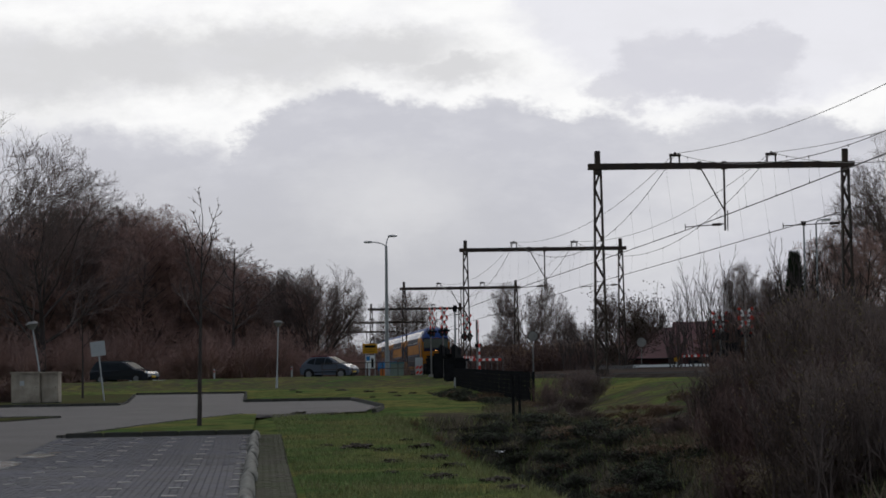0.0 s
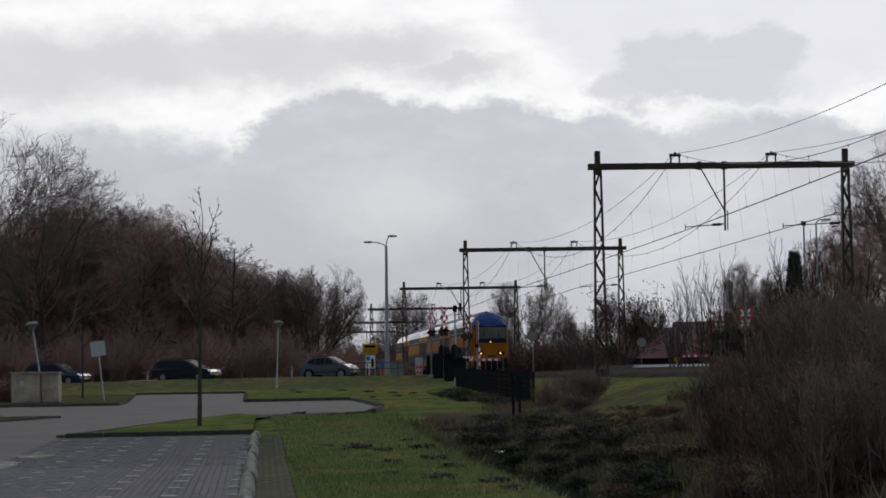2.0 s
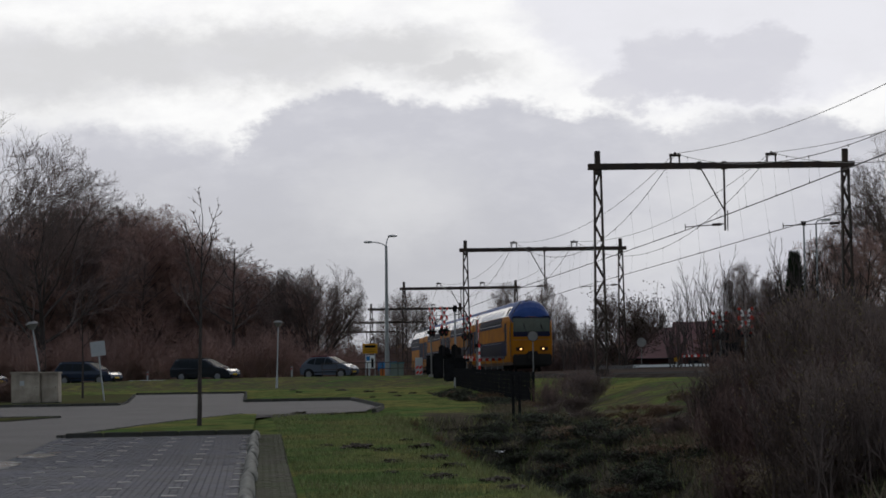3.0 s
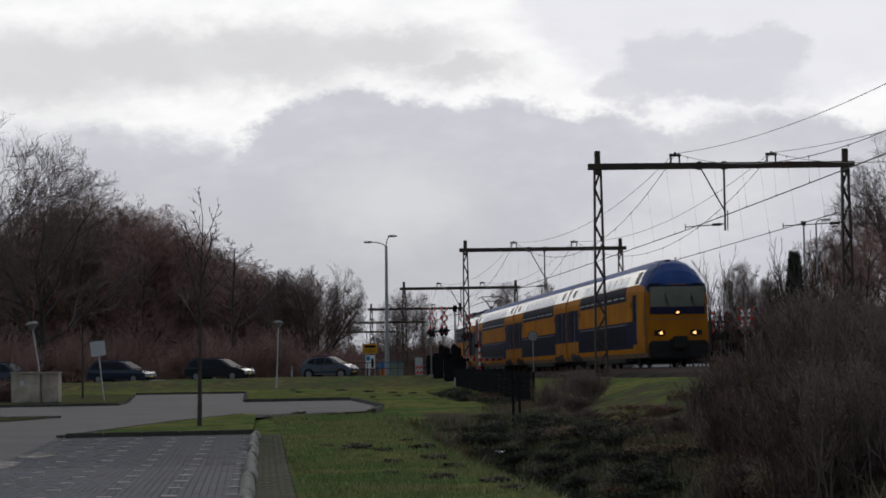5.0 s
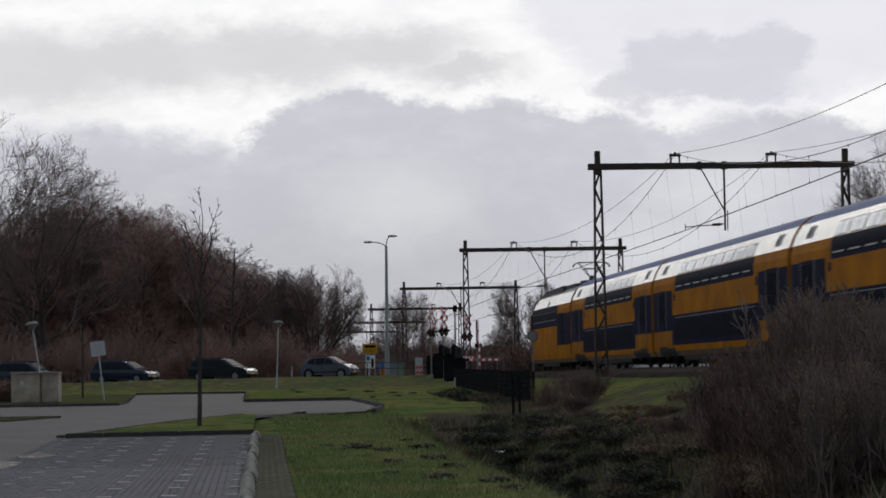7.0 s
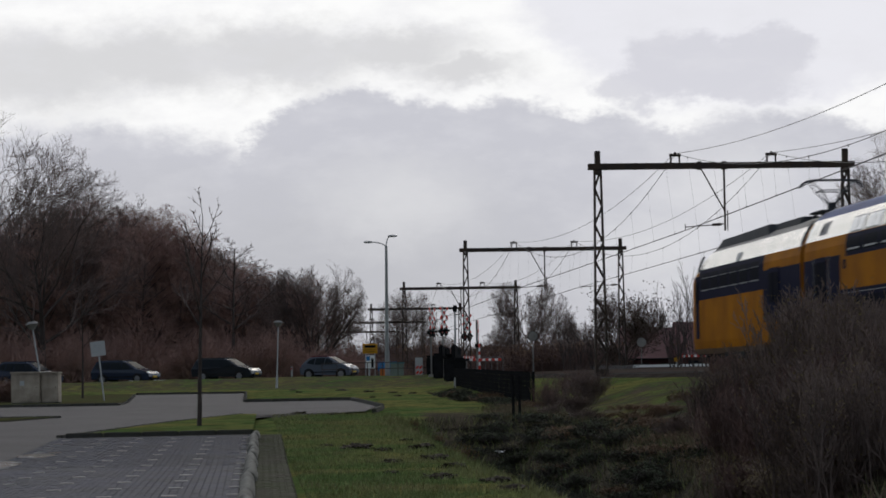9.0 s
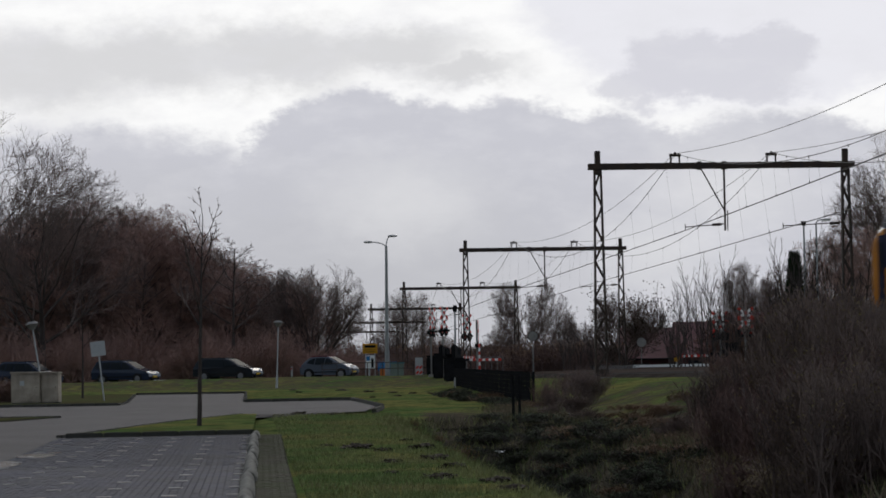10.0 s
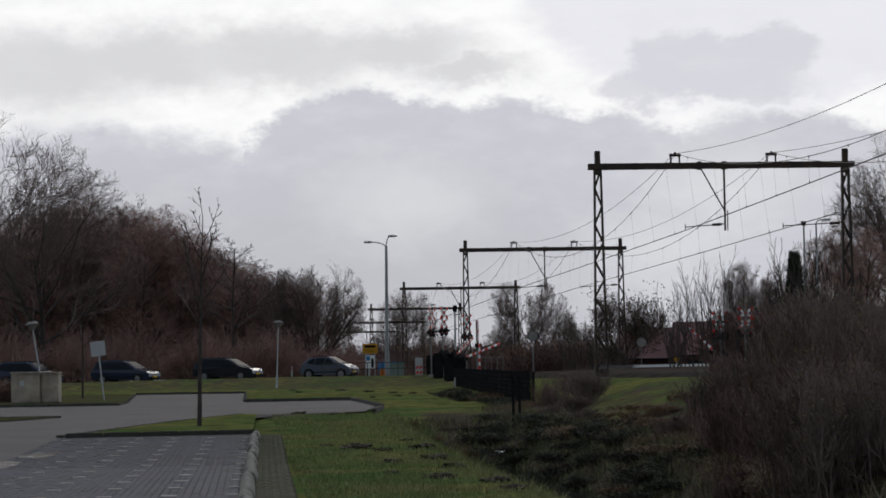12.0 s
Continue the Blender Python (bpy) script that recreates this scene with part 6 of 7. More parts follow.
def build_cars():
    fiat = small_hatch()
    x, y = road(LANE_A["hatchback"], -1.5)
    fiat.matrix_basis = pose(x, y, road_z(LANE_A["hatchback"]) + 0.02, 0, 0, -20)
    a = estate("estate_car", M_C_DARK, "black estate car with silver rims rolling up to the queue", 1.0)
    b = estate("people_carrier", M_C_NAVY, "dark navy people carrier stopping in the queue", 1.03)
    c = estate("people_carrier", M_C_NAVY, "dark blue people carrier at the end of the queue", 1.14)
    return a, b, c


# ---- level crossing ----
def stripes(bm_white, bm_red, a, b, r, n, square=False):
    a, b = Vector(a), Vector(b)
    for k in range(n):
        p, q = a.lerp(b, k / n), a.lerp(b, (k + 1) / n)
        bm = bm_red if k % 2 else bm_white
        if square:
            beam(bm, p, q, r * 0.5, r * 2)
        else:
            rod(bm, p, q, r, r, 8)


def crossing_signal():
    """A mast with two stacked crosses and a pair of round lamps; it faces -y."""
    top = holder("crossing_signal", Matrix(), "crossing signal with red and white crosses and black lamp discs", "signal", "crossing signals")
    w, r = bmesh.new(), bmesh.new()
    rod(w, (0, 0, -0.3), (0, 0, 4.35), 0.055)
    part("mast", w, M_OFFWHITE2, top)
    r.free()
    for z in (3.95, 3.35):
        for sgn in (-1, 1):
            w, r = bmesh.new(), bmesh.new()
            d = Vector((math.cos(radians(32)), 0, sgn * math.sin(radians(32))))
            c = Vector((0, -0.08 - 0.02 * (sgn + 1), z))
            for k in range(5):
                p, q = c + d * (-0.6 + 0.24 * k), c + d * (-0.6 + 0.24 * (k + 1))
                beam(r if k % 2 == 0 else w, p, q, 0.025, 0.17)
            arm = part("cross_arm", w, M_WHITE, top)
            part("red_field", r, M_RED, arm)
    for x in (-0.30, 0.30):
        bm = one_rod((x, -0.10, 2.78), (x, -0.06, 2.78), 0.29, sides=24)
        rod(bm, (x, -0.06, 2.78), (x, 0.12, 2.78), 0.14, 0.11, 16)
        disc = part("lamp_disc", bm, M_BLACK, top)
        bm = one_rod((x, -0.13, 2.78), (x, -0.10, 2.78), 0.10, sides=18)
        part("red_lens", bm, M_RED_LAMP, disc)
        bm = bmesh.new()
        for k in range(8):
            a0, a1 = math.pi * k / 8, math.pi * (k + 1) / 8
            beam(bm, (x + 0.12 * math.cos(a0), -0.2, 2.78 + 0.12 * math.sin(a0)), (x + 0.12 * math.cos(a1), -0.2, 2.78 + 0.12 * math.sin(a1)), 0.2, 0.01)
        part("hood", bm, M_BLACK, disc)
    part("bracket", one_box(-0.32, 0.32, -0.05, 0.05, 2.74, 2.82, 0.01), M_BLACK, top)
    part("foot", one_box(-0.16, 0.16, -0.16, 0.16, -0.2, 0.16, 0.02), M_CONCRETE, top)
    return top


def barrier(name, x, y, z, heading, length, label):
    """A lifting barrier: machine box, counterweights, striped arm along local x that turns about its pivot."""
    top = holder(name, pose(x, y, z, 0, 0, heading), label, "barrier", "crossing barriers")
    bm = one_box(-0.35, 0.35, -0.30, 0.30, 0.0, 1.15, 0.05)
    box(bm, -0.42, 0.42, -0.36, 0.36, 1.10, 1.2, 0.03)
    part("machine_box", bm, M_BLACK, top, "black drive cabinet")
    w, r = bmesh.new(), bmesh.new()
    stripes(w, r, (0.35, 0, 0), (length, 0, 0), 0.075, 12, True)
    a = mesh_object("arm", w, M_WHITE, top)
    part("red_band", r, M_RED, a)
    for side in (-0.42, 0.42):
        bm = one_box(-1.0, 0.5, side - 0.03, side + 0.03, -0.09, 0.09, 0.02)
        box(bm, -1.25, -0.55, side - 0.12, side + 0.12, -0.20, 0.80, 0.10)
        part("counterweight", bm, M_BLACK, a, "black iron counterweight")
    bm = bmesh.new()
    for u in (length * 0.55, length * 0.92):
        rod(bm, (u, 0, 0.05), (u, 0, 0.16), 0.05)
    part("warning_lamp", bm, M_RED_LAMP, a)
    a.matrix_basis = pose(0, 0, 1.0)
    return top, a


def at_bearing(bearing, d):
    """A place d metres ahead; bearings run from 0 to 1568 over the view's twenty degrees."""
    return place(bearing - 784, d), d


def put(ob, x, y, turn=0.0, dz=0.0, z=None):
    ob.matrix_basis = pose(x, y, (gz(x, y) if z is None else z) + dz, 0, 0, turn)
    return ob


def build_crossing():
    sig = crossing_signal()
    put(sig, *at_bearing(760, 158), 72)
    for bearing, d, turn, dz in ((781, 157, 64, 0.05), (822, 172, 55, 0.0), (841, 156, 88, -0.9), (1272, 157, -20, -0.5), (1316, 150, 20, -0.4)):
        x, y = at_bearing(bearing, d)
        copy_thing(sig, pose(x, y, max(gz(x, y), 1.4) + dz, 0, 0, turn))
    main = barrier("road_barrier", 0.95, 162.0, 1.62, 58, 5.2, "red and white road barrier with black counterweights")
    foot = barrier("path_barrier", 0.55, 157.5, 1.75, 68, 3.6, "shorter red and white barrier across the footpath")
    far = barrier("road_barrier", *at_bearing(1268, 159), 1.6, 134, 3.2, "red and white road barrier beyond the tracks")
    # tall grey mast of the crossing
    x, y = at_bearing(803, 166)
    mast = holder("signal_mast", Matrix.Translation((x, y, gz(x, y))), "slim grey mast with a dark lamp head beside the crossing", "mast")
    part("pole", one_rod((0, 0, -0.3), (0, 0, 4.4), 0.07, 0.06), M_GALV, mast)
    part("lamp_head", one_box(-0.14, 0.14, -0.2, 0.12, 4.3, 4.75, 0.04), M_BLACK, mast)
    # relay cabinets, dark
    for bearing, d, w, h, dz in ((772, 156, 0.62, 1.5, 0), (758, 160, 0.5, 1.2, 0), (792, 152, 0.7, 1.35, 0), (809, 153, 0.7, 1.25, 0)):
        x, y = at_bearing(bearing, d)
        c = holder("relay_cabinet", Matrix.Translation((x, y, gz(x, y))), "dark steel equipment cabinet beside the crossing", "cabinet", "crossing cabinets")
        part("body", one_box(-w / 2, w / 2, -0.3, 0.3, -0.1, h, 0.12), M_FENCE, c)
        part("lid", one_box(-w / 2 - 0.02, w / 2 + 0.02, -0.32, 0.32, h - 0.06, h + 0.05, 0.05), M_BLACK, c)
        part("door", one_box(-w / 2 + 0.05, w / 2 - 0.05, -0.315, -0.29, 0.1, h - 0.08, 0.01), M_FENCE, c)
    # white-topped striped post
    x, y = at_bearing(845, 155)
    post = holder("striped_post", Matrix.Translation((x, y, gz(x, y))), "slim red and white striped post", "post")
    w, r = bmesh.new(), bmesh.new()
    stripes(w, r, (0, 0, -0.2), (0, 0, 2.0), 0.06, 10)
    part("white_band", w, M_WHITE, post)
    part("red_band", r, M_RED, post)
    # short panel with red stripes
    x, y = at_bearing(738, 160)
    z = gz(x, y)
    bea = holder("marker_board", Matrix.Translation((x, y, z)), "white marker board with red stripes by the road", "sign")
    part("board", one_box(-0.24, 0.24, -0.02, 0.02, 0.05, 1.15, 0.01), M_OFFWHITE, bea)
    for zz in (0.12, 0.46):
        for sx in (-0.11, 0.11):
            bm = bmesh.new()
            beam(bm, (sx - 0.08, -0.026, zz), (sx + 0.08, -0.026, zz + 0.16), 0.02, 0.12)
            part("red_stripe", bm, M_RED, bea)
    part("grey_top", one_box(-0.22, 0.22, -0.03, -0.02, 0.85, 1.1, 0.004), M_OFFWHITE, bea)
    # white rail of the path gate
    x, y = at_bearing(866, 163)
    gate = holder("path_gate", pose(x, y, 1.55, 0, 0, -20), "white tubular gate beside the crossing", "gate")
    for u in (-0.8, -0.4, 0.0, 0.4, 0.8):
        part("bar", one_rod((u, 0, 0), (u, 0, 1.2), 0.02), M_OFFWHITE2, gate)
    for zz in (0.25, 1.2):
        part("rail", one_rod((-0.8, 0, zz), (0.8, 0, zz), 0.025), M_OFFWHITE2, gate)
    return main[1], foot[1], far[1]


# ---- roadside and car park things ----
def build_lamps():
    # tall road lamp with two arms
    x, y = at_bearing(682, 163)
    z = gz(x, y)
    lamp = holder("street_lamp", Matrix.Translation((x, y, z)), "tall grey street lamp with two curved arms", "street lamp")
    part("base", one_rod((0, 0, -0.4), (0, 0, 1.6), 0.17, 0.16, 12), M_POLE, lamp)
    part("pole", one_rod((0, 0, 1.6), (0.05, 0, 8.4), 0.13, 0.085, 12), M_POLE, lamp)
    for tip, up in ((-1.0, 8.68), (0.35, 9.05)):
        bm = bmesh.new()
        pts = [(0.05 + (tip - 0.05) * (1 - math.cos(k * math.pi / 12)), 0, 8.3 + (up - 8.3) * math.sin(k * math.pi / 12)) for k in range(7)]
        chain(bm, pts, 0.035, 8)
        arm = part("arm", bm, M_POLE, lamp)
        d = -1 if tip < 0 else 1
        bm = bmesh.new()
        bmesh.ops.create_icosphere(bm, subdivisions=2, radius=1.0)
        for v in bm.verts:
            v.co = Vector((tip + d * 0.12 + v.co.x * 0.32, v.co.y * 0.14, up + v.co.z * 0.085))
        head = part("lantern", bm, M_POLE, arm, smooth_faces=True)
    # low lamps with conical heads
    for bearing, d, lean, h in ((486, 151, 2.2, 4.05), (75, 116, -8.5, 3.75)):
        x, y = at_bearing(bearing, d)
        l = holder("path_lamp", Matrix.Translation((x, y, gz(x, y))) @ Matrix.Rotation(radians(lean), 4, "Y"), "low white lamp post with a conical lantern" + (", leaning" if lean < 0 else ""), "lamp post", "low lamp posts")
        part("sleeve", one_rod((0, 0, -0.3), (0, 0, 0.75), 0.075, 0.07, 12), M_OFFWHITE, l)
        part("pole", one_rod((0, 0, 0.75), (0, 0, h - 0.35), 0.042, 0.032, 12), M_OFFWHITE, l)
        part("lantern", one_rod((0, 0, h - 0.38), (0, 0, h - 0.12), 0.10, 0.29, 20), M_OFFWHITE2, l, "pale conical lantern bowl")
        part("cap", one_rod((0, 0, h - 0.12), (0, 0, h), 0.32, 0.16, 20), M_OFFWHITE2, l)
    # lamps beyond the line
    for bearing, d, top_y, arm in ((1424, 113, 262, 0.0), (1446, 118, 264, 0.42)):
        x, y = at_bearing(bearing, d)
        z, h = gz(x, y), 1.55 + top_y * d / 4446 - gz(x, y)
        l = holder("street_lamp", Matrix.Translation((x, y, z)), "slim grey lamp post with a small head beyond the tracks", "street lamp", "lamps beyond the line")
        part("pole", one_rod((0, 0, -0.4), (0, 0, h - 0.1), 0.07, 0.04, 10), M_POLE, l)
        if arm:
            bm = bmesh.new()
            chain(bm, [(0, 0, h - 0.12), (0.05, 0, h), (0.15, 0, h + 0.05), (arm, 0, h + 0.06)], 0.03, 8)
            a = part("arm", bm, M_POLE, l)
            part("lantern", one_box(arm - 0.1, arm + 0.28, -0.1, 0.1, h, h + 0.11, 0.04), M_OFFWHITE, a)
        else:
            part("lantern", one_rod((0, 0, h - 0.15), (0, 0, h + 0.05), 0.06, 0.15, 16), M_BLACK, l)


def build_signs():
    # plain back of a parking sign, leaning
    s = holder("parking_sign", Matrix.Translation((-15.3, 112.8, gz(-15.3, 112.8))) @ Matrix.Rotation(radians(-6), 4, "Y"), "grey back of a square sign on a leaning pole", "sign")
    part("pole", one_rod((0, 0, -0.3), (0, 0, 2.72), 0.035, sides=10), M_GALV, s)
    part("plate", one_box(-0.33, 0.33, -0.045, -0.03, 2.08, 2.74, 0.01), M_OFFWHITE, s)
    for z in (2.25, 2.55):
        part("clamp", one_box(-0.2, 0.2, -0.06, -0.04, z - 0.02, z + 0.02, 0.004), M_GALV, s)
    # yellow sign with unreadable dark lines
    x, y = at_bearing(652, 164)
    z = gz(x, y)
    s = holder("yellow_sign", Matrix.Translation((x, y, z + 0.18)), "yellow rectangular road sign with dark lines of text on two posts", "sign")
    board = part("board", one_box(-0.48, 0.48, -0.03, 0.0, 1.42, 2.06, 0.01), M_YELLOW_SIGN, s)
    part("text_bar", one_box(-0.36, 0.36, -0.036, -0.029, 1.80, 1.96, 0.002), M_BLACK, board)
    part("text_bar", one_box(-0.40, 0.40, -0.036, -0.029, 1.64, 1.67, 0.002), M_BLACK, board)
    part("text_bar", one_box(-0.30, 0.30, -0.036, -0.029, 1.52, 1.555, 0.002), M_BLACK, board)
    for u in (-0.3, 0.3):
        part("post", one_rod((u, 0.03, -0.5), (u, 0.03, 2.0), 0.03), M_GALV, s)
    panel = part("lower_board", one_box(-0.28, 0.28, -0.02, 0.0, 0.45, 1.30, 0.008), M_WHITE, s, "white board with blue and dark shapes")
    part("blue_field", one_box(-0.26, -0.02, -0.028, -0.02, 0.95, 1.25, 0.002), M_BLUE_SHEET, panel)
    part("dark_shape", one_box(0.06, 0.22, -0.028, -0.02, 0.5, 1.1, 0.002), M_BLACK, panel)
    # round sign backs on posts
    for bearing, d, zc, r in ((940, 100, 3.10, 0.19), (1132, 155, 3.45, 0.29)):
        x, y = at_bearing(bearing, d)
        z = gz(x, y)
        s = holder("round_sign", Matrix.Translation((x, y, z)), "grey round sign disc on a slim post", "sign", "round signs")
        part("post", one_rod((0, 0, -0.2), (0, 0, zc - z), 0.022), M_OFFWHITE2, s)
        part("disc", one_rod((0, -0.05, zc - z), (0, -0.035, zc - z), r, sides=28), M_OFFWHITE2, s)
        part("rim", one_rod((0, -0.04, zc - z), (0, -0.03, zc - z), r + 0.025, sides=28), M_STEEL_DARK, s)
    x, y = at_bearing(1194, 170)
    s = holder("small_sign", Matrix.Translation((x, y, gz(x, y))), "small yellow track-side plate on a post", "sign")
    part("plate", one_box(-0.2, 0.2, -0.02, 0.0, 1.0, 1.28, 0.006), M_YELLOW_SIGN, s)
    part("post", one_rod((0, 0.03, -0.3), (0, 0.03, 1.25), 0.03), M_GALV, s)


def build_cabinets():
    for x0, y0, w, h, d, lab in ((-18.75, 108.6, 1.22, 1.44, 0.75, "wide beige concrete utility cabinet on the verge"), (-17.5, 108.9, 0.74, 1.42, 0.95, "narrow beige concrete utility cabinet beside a wider one")):
        z = gz(x0, y0)
        c = holder("utility_cabinet", Matrix.Translation((x0, y0, z)), lab, "cabinet", "utility cabinets")
        part("plinth", one_box(-0.04, w + 0.04, -0.03, d + 0.03, -0.25, 0.10, 0.02), M_KERB, c)
        part("body", one_box(0, w, 0, d, 0.10, h - 0.09, 0.015), M_CABINET, c)
        part("lid", one_box(-0.04, w + 0.04, -0.05, d + 0.04, h - 0.09, h, 0.02), M_CABINET, c)
        n = 2 if w > 1 else 1
        for k in range(n):
            u0, u1 = 0.04 + k * w / n, (k + 1) * w / n - 0.04
            door = part("door", one_box(u0, u1, -0.018, 0.01, 0.16, h - 0.14, 0.006), M_CABINET, c)
            part("lock", one_rod((u1 - 0.08, -0.03, 0.75), (u1 - 0.08, -0.015, 0.75), 0.02, sides=10), M_STEEL_DARK, door)
        if n == 2:
            part("posted_notice", one_box(0.38, 0.58, -0.024, -0.016, 0.85, 1.05, 0.002), M_OFFWHITE, c)


def build_fences():
    # dark boarded fence at the foot of the embankment
    f = holder("boarded_fence", Matrix(), "dark weathered fence of level boards beside the crossing", "fence")
    ends = [rail(-8.2, -16), rail(-8.0, -5), rail(-7.7, 8), rail(-7.3, 22), rail(-7.1, 30)]
    tops = [1.66, 1.74, 1.84, 1.94, 2.0]
    for (x0, y0), (x1, y1), t0, t1 in zip(ends, ends[1:], tops, tops[1:]):
        n = 5
        for k in range(n):
            t = k / n
            x, y = x0 + (x1 - x0) * t, y0 + (y1 - y0) * t
            part("post", one_box(x - 0.06, x + 0.06, y - 0.06, y + 0.06, gz(x, y) - 0.3, t0 + (t1 - t0) * t + 0.01, 0.01), M_FENCE, f)
        for j in range(8):
            bm = bmesh.new()
            beam(bm, (x0 - 0.09, y0, t0 - 0.08 - j * 0.165), (x1 - 0.09, y1, t1 - 0.08 - j * 0.165), 0.03, 0.156)
            part("board", bm, M_FENCE, f)
    # two dark posts by the ditch
    for bearing, d in ((903, 76), (914, 75.5)):
        x, y = at_bearing(bearing, d)
        p = holder("ditch_post", Matrix.Translation((x, y, gz(x, y))), "dark wooden post at the end of the ditch", "post", "posts by the ditch")
        part("stake", one_rod((0, 0, -0.5), (0.02, 0, 1.35), 0.045, 0.04, 8), M_FENCE, p)
        part("top", one_rod((0.02, 0, 1.35), (0.02, 0, 1.42), 0.05, 0.03, 8), M_FENCE, p)
    # white stake in the lawn near the fence
    x, y = at_bearing(801, 128)
    tagged(put(mesh_object("marker_stake", one_rod((0, 0, -0.2), (0, 0, 0.55), 0.05, 0.04, 8), M_OFFWHITE), x, y), "short white marker stake in the grass", "stake")
    # thin railing along the path at the top of the bank
    r = holder("path_railing", Matrix(), "thin dark steel railing along the path", "railing")
    a0, a1 = 0.5, 9.0
    for k in range(9):
        x, y = road(a0 + (a1 - a0) * k / 8, -4.4)
        part("post", one_rod((x, y, gz(x, y) - 0.2), (x, y, gz(x, y) + 0.85), 0.025), M_STEEL_DARK, r)
    for h in (0.45, 0.85):
        p, q = road(a0, -4.4), road(a1, -4.4)
        part("rail", one_rod((*p, gz(*p) + h), (*q, gz(*q) + h), 0.022), M_STEEL_DARK, r)
    # lattice fence and long white edge beyond the tracks
    g = holder("lattice_fence", Matrix(), "low lattice fence beyond the tracks", "fence")
    p, q = at_bearing(1040, 152), at_bearing(1122, 150)
    for k in range(16):
        t = k / 16
        x, y = p[0] + (q[0] - p[0]) * t, p[1] + (q[1] - p[1]) * t
        bm = bmesh.new()
        beam(bm, (x, y, 1.55), (x + 0.35, y, 2.05), 0.02, 0.05)
        beam(bm, (x + 0.35, y + 0.02, 1.55), (x, y + 0.02, 2.05), 0.02, 0.05)
        part("lath_pair", bm, M_OFFWHITE2, g)
    p, q = at_bearing(1118, 152), at_bearing(1250, 150)
    e = holder("white_barrier_wall", Matrix(), "long low white-topped wall beyond the tracks", "wall")
    bm = bmesh.new()
    beam(bm, (*p, 1.98), (*q, 1.98), 0.25, 0.16)
    part("coping", bm, M_WHITE, e)
    bm = bmesh.new()
    beam(bm, (*p, 1.55), (*q, 1.55), 0.2, 0.7)
    part("wall", bm, M_BRICK_DARK, e)
    # white roadside posts beyond the road
    for bearing in (144, 258, 376, 513, 650):
        d = 184 - (bearing - 144) * 0.022
        x, y = at_bearing(bearing, d)
        b = holder("roadside_post", Matrix.Translation((x, y, gz(x, y))), "slim white roadside post beyond the road", "post", "roadside posts")
        part("stake", one_box(-0.06, 0.06, -0.03, 0.03, -0.2, 0.95, 0.01), M_OFFWHITE, b)
        part("reflector", one_box(-0.04, 0.04, -0.038, -0.028, 0.72, 0.86, 0.004), M_RED, b)
    x, y = at_bearing(262, 180)
    tagged(put(mesh_object("white_trough", one_box(-1.6, 1.6, -0.15, 0.15, -0.1, 0.30, 0.03), M_WHITE), x, y, -20), "long low white block lying beyond the road", "block")


def house(name, b0, b1, d, z_eave, z_ridge, depth, label, wall, roof):
    x0, x1 = place(b0 - 784, d), place(b1 - 784, d)
    z0 = 0.8
    h = holder(name, Matrix.Translation((x0, d, z0)), label, "building", "low buildings beyond the line")
    w = x1 - x0
    part("wall", one_box(0, w, 0, depth, -0.3, z_eave - z0, 0.02), wall, h)
    bm = bmesh.new()
    e, r = z_eave - z0, z_ridge - z0
    v = [bm.verts.new(c) for c in ((-0.3, -0.4, e), (w + 0.3, -0.4, e), (w + 0.3, depth + 0.4, e), (-0.3, depth + 0.4, e), (-0.3, depth / 2, r), (w + 0.3, depth / 2, r))]
    for f in ((0, 1, 5, 4), (2, 3, 4, 5), (0, 4, 3), (1, 2, 5), (0, 3, 2, 1)):
        bm.faces.new([v[i] for i in f])
    roof_part = part("roof", bm, roof, h)
    part("gutter", one_box(-0.3, w + 0.3, -0.5, -0.38, e - 0.06, e + 0.06, 0.02), M_BLACK, h)
    n = max(2, int(w / 3.2))
    for k in range(n):
        u = (k + 0.5) * w / n
        win = part("window", one_box(u - 0.6, u + 0.6, -0.04, 0.05, 0.6, min(e - 0.4, 1.7), 0.01), M_CAR_GLASS, h)
        part("frame", one_box(u - 0.68, u + 0.68, -0.03, 0.0, 0.52, min(e - 0.32, 1.78), 0.01), M_STEEL_DARK, win)
    return h


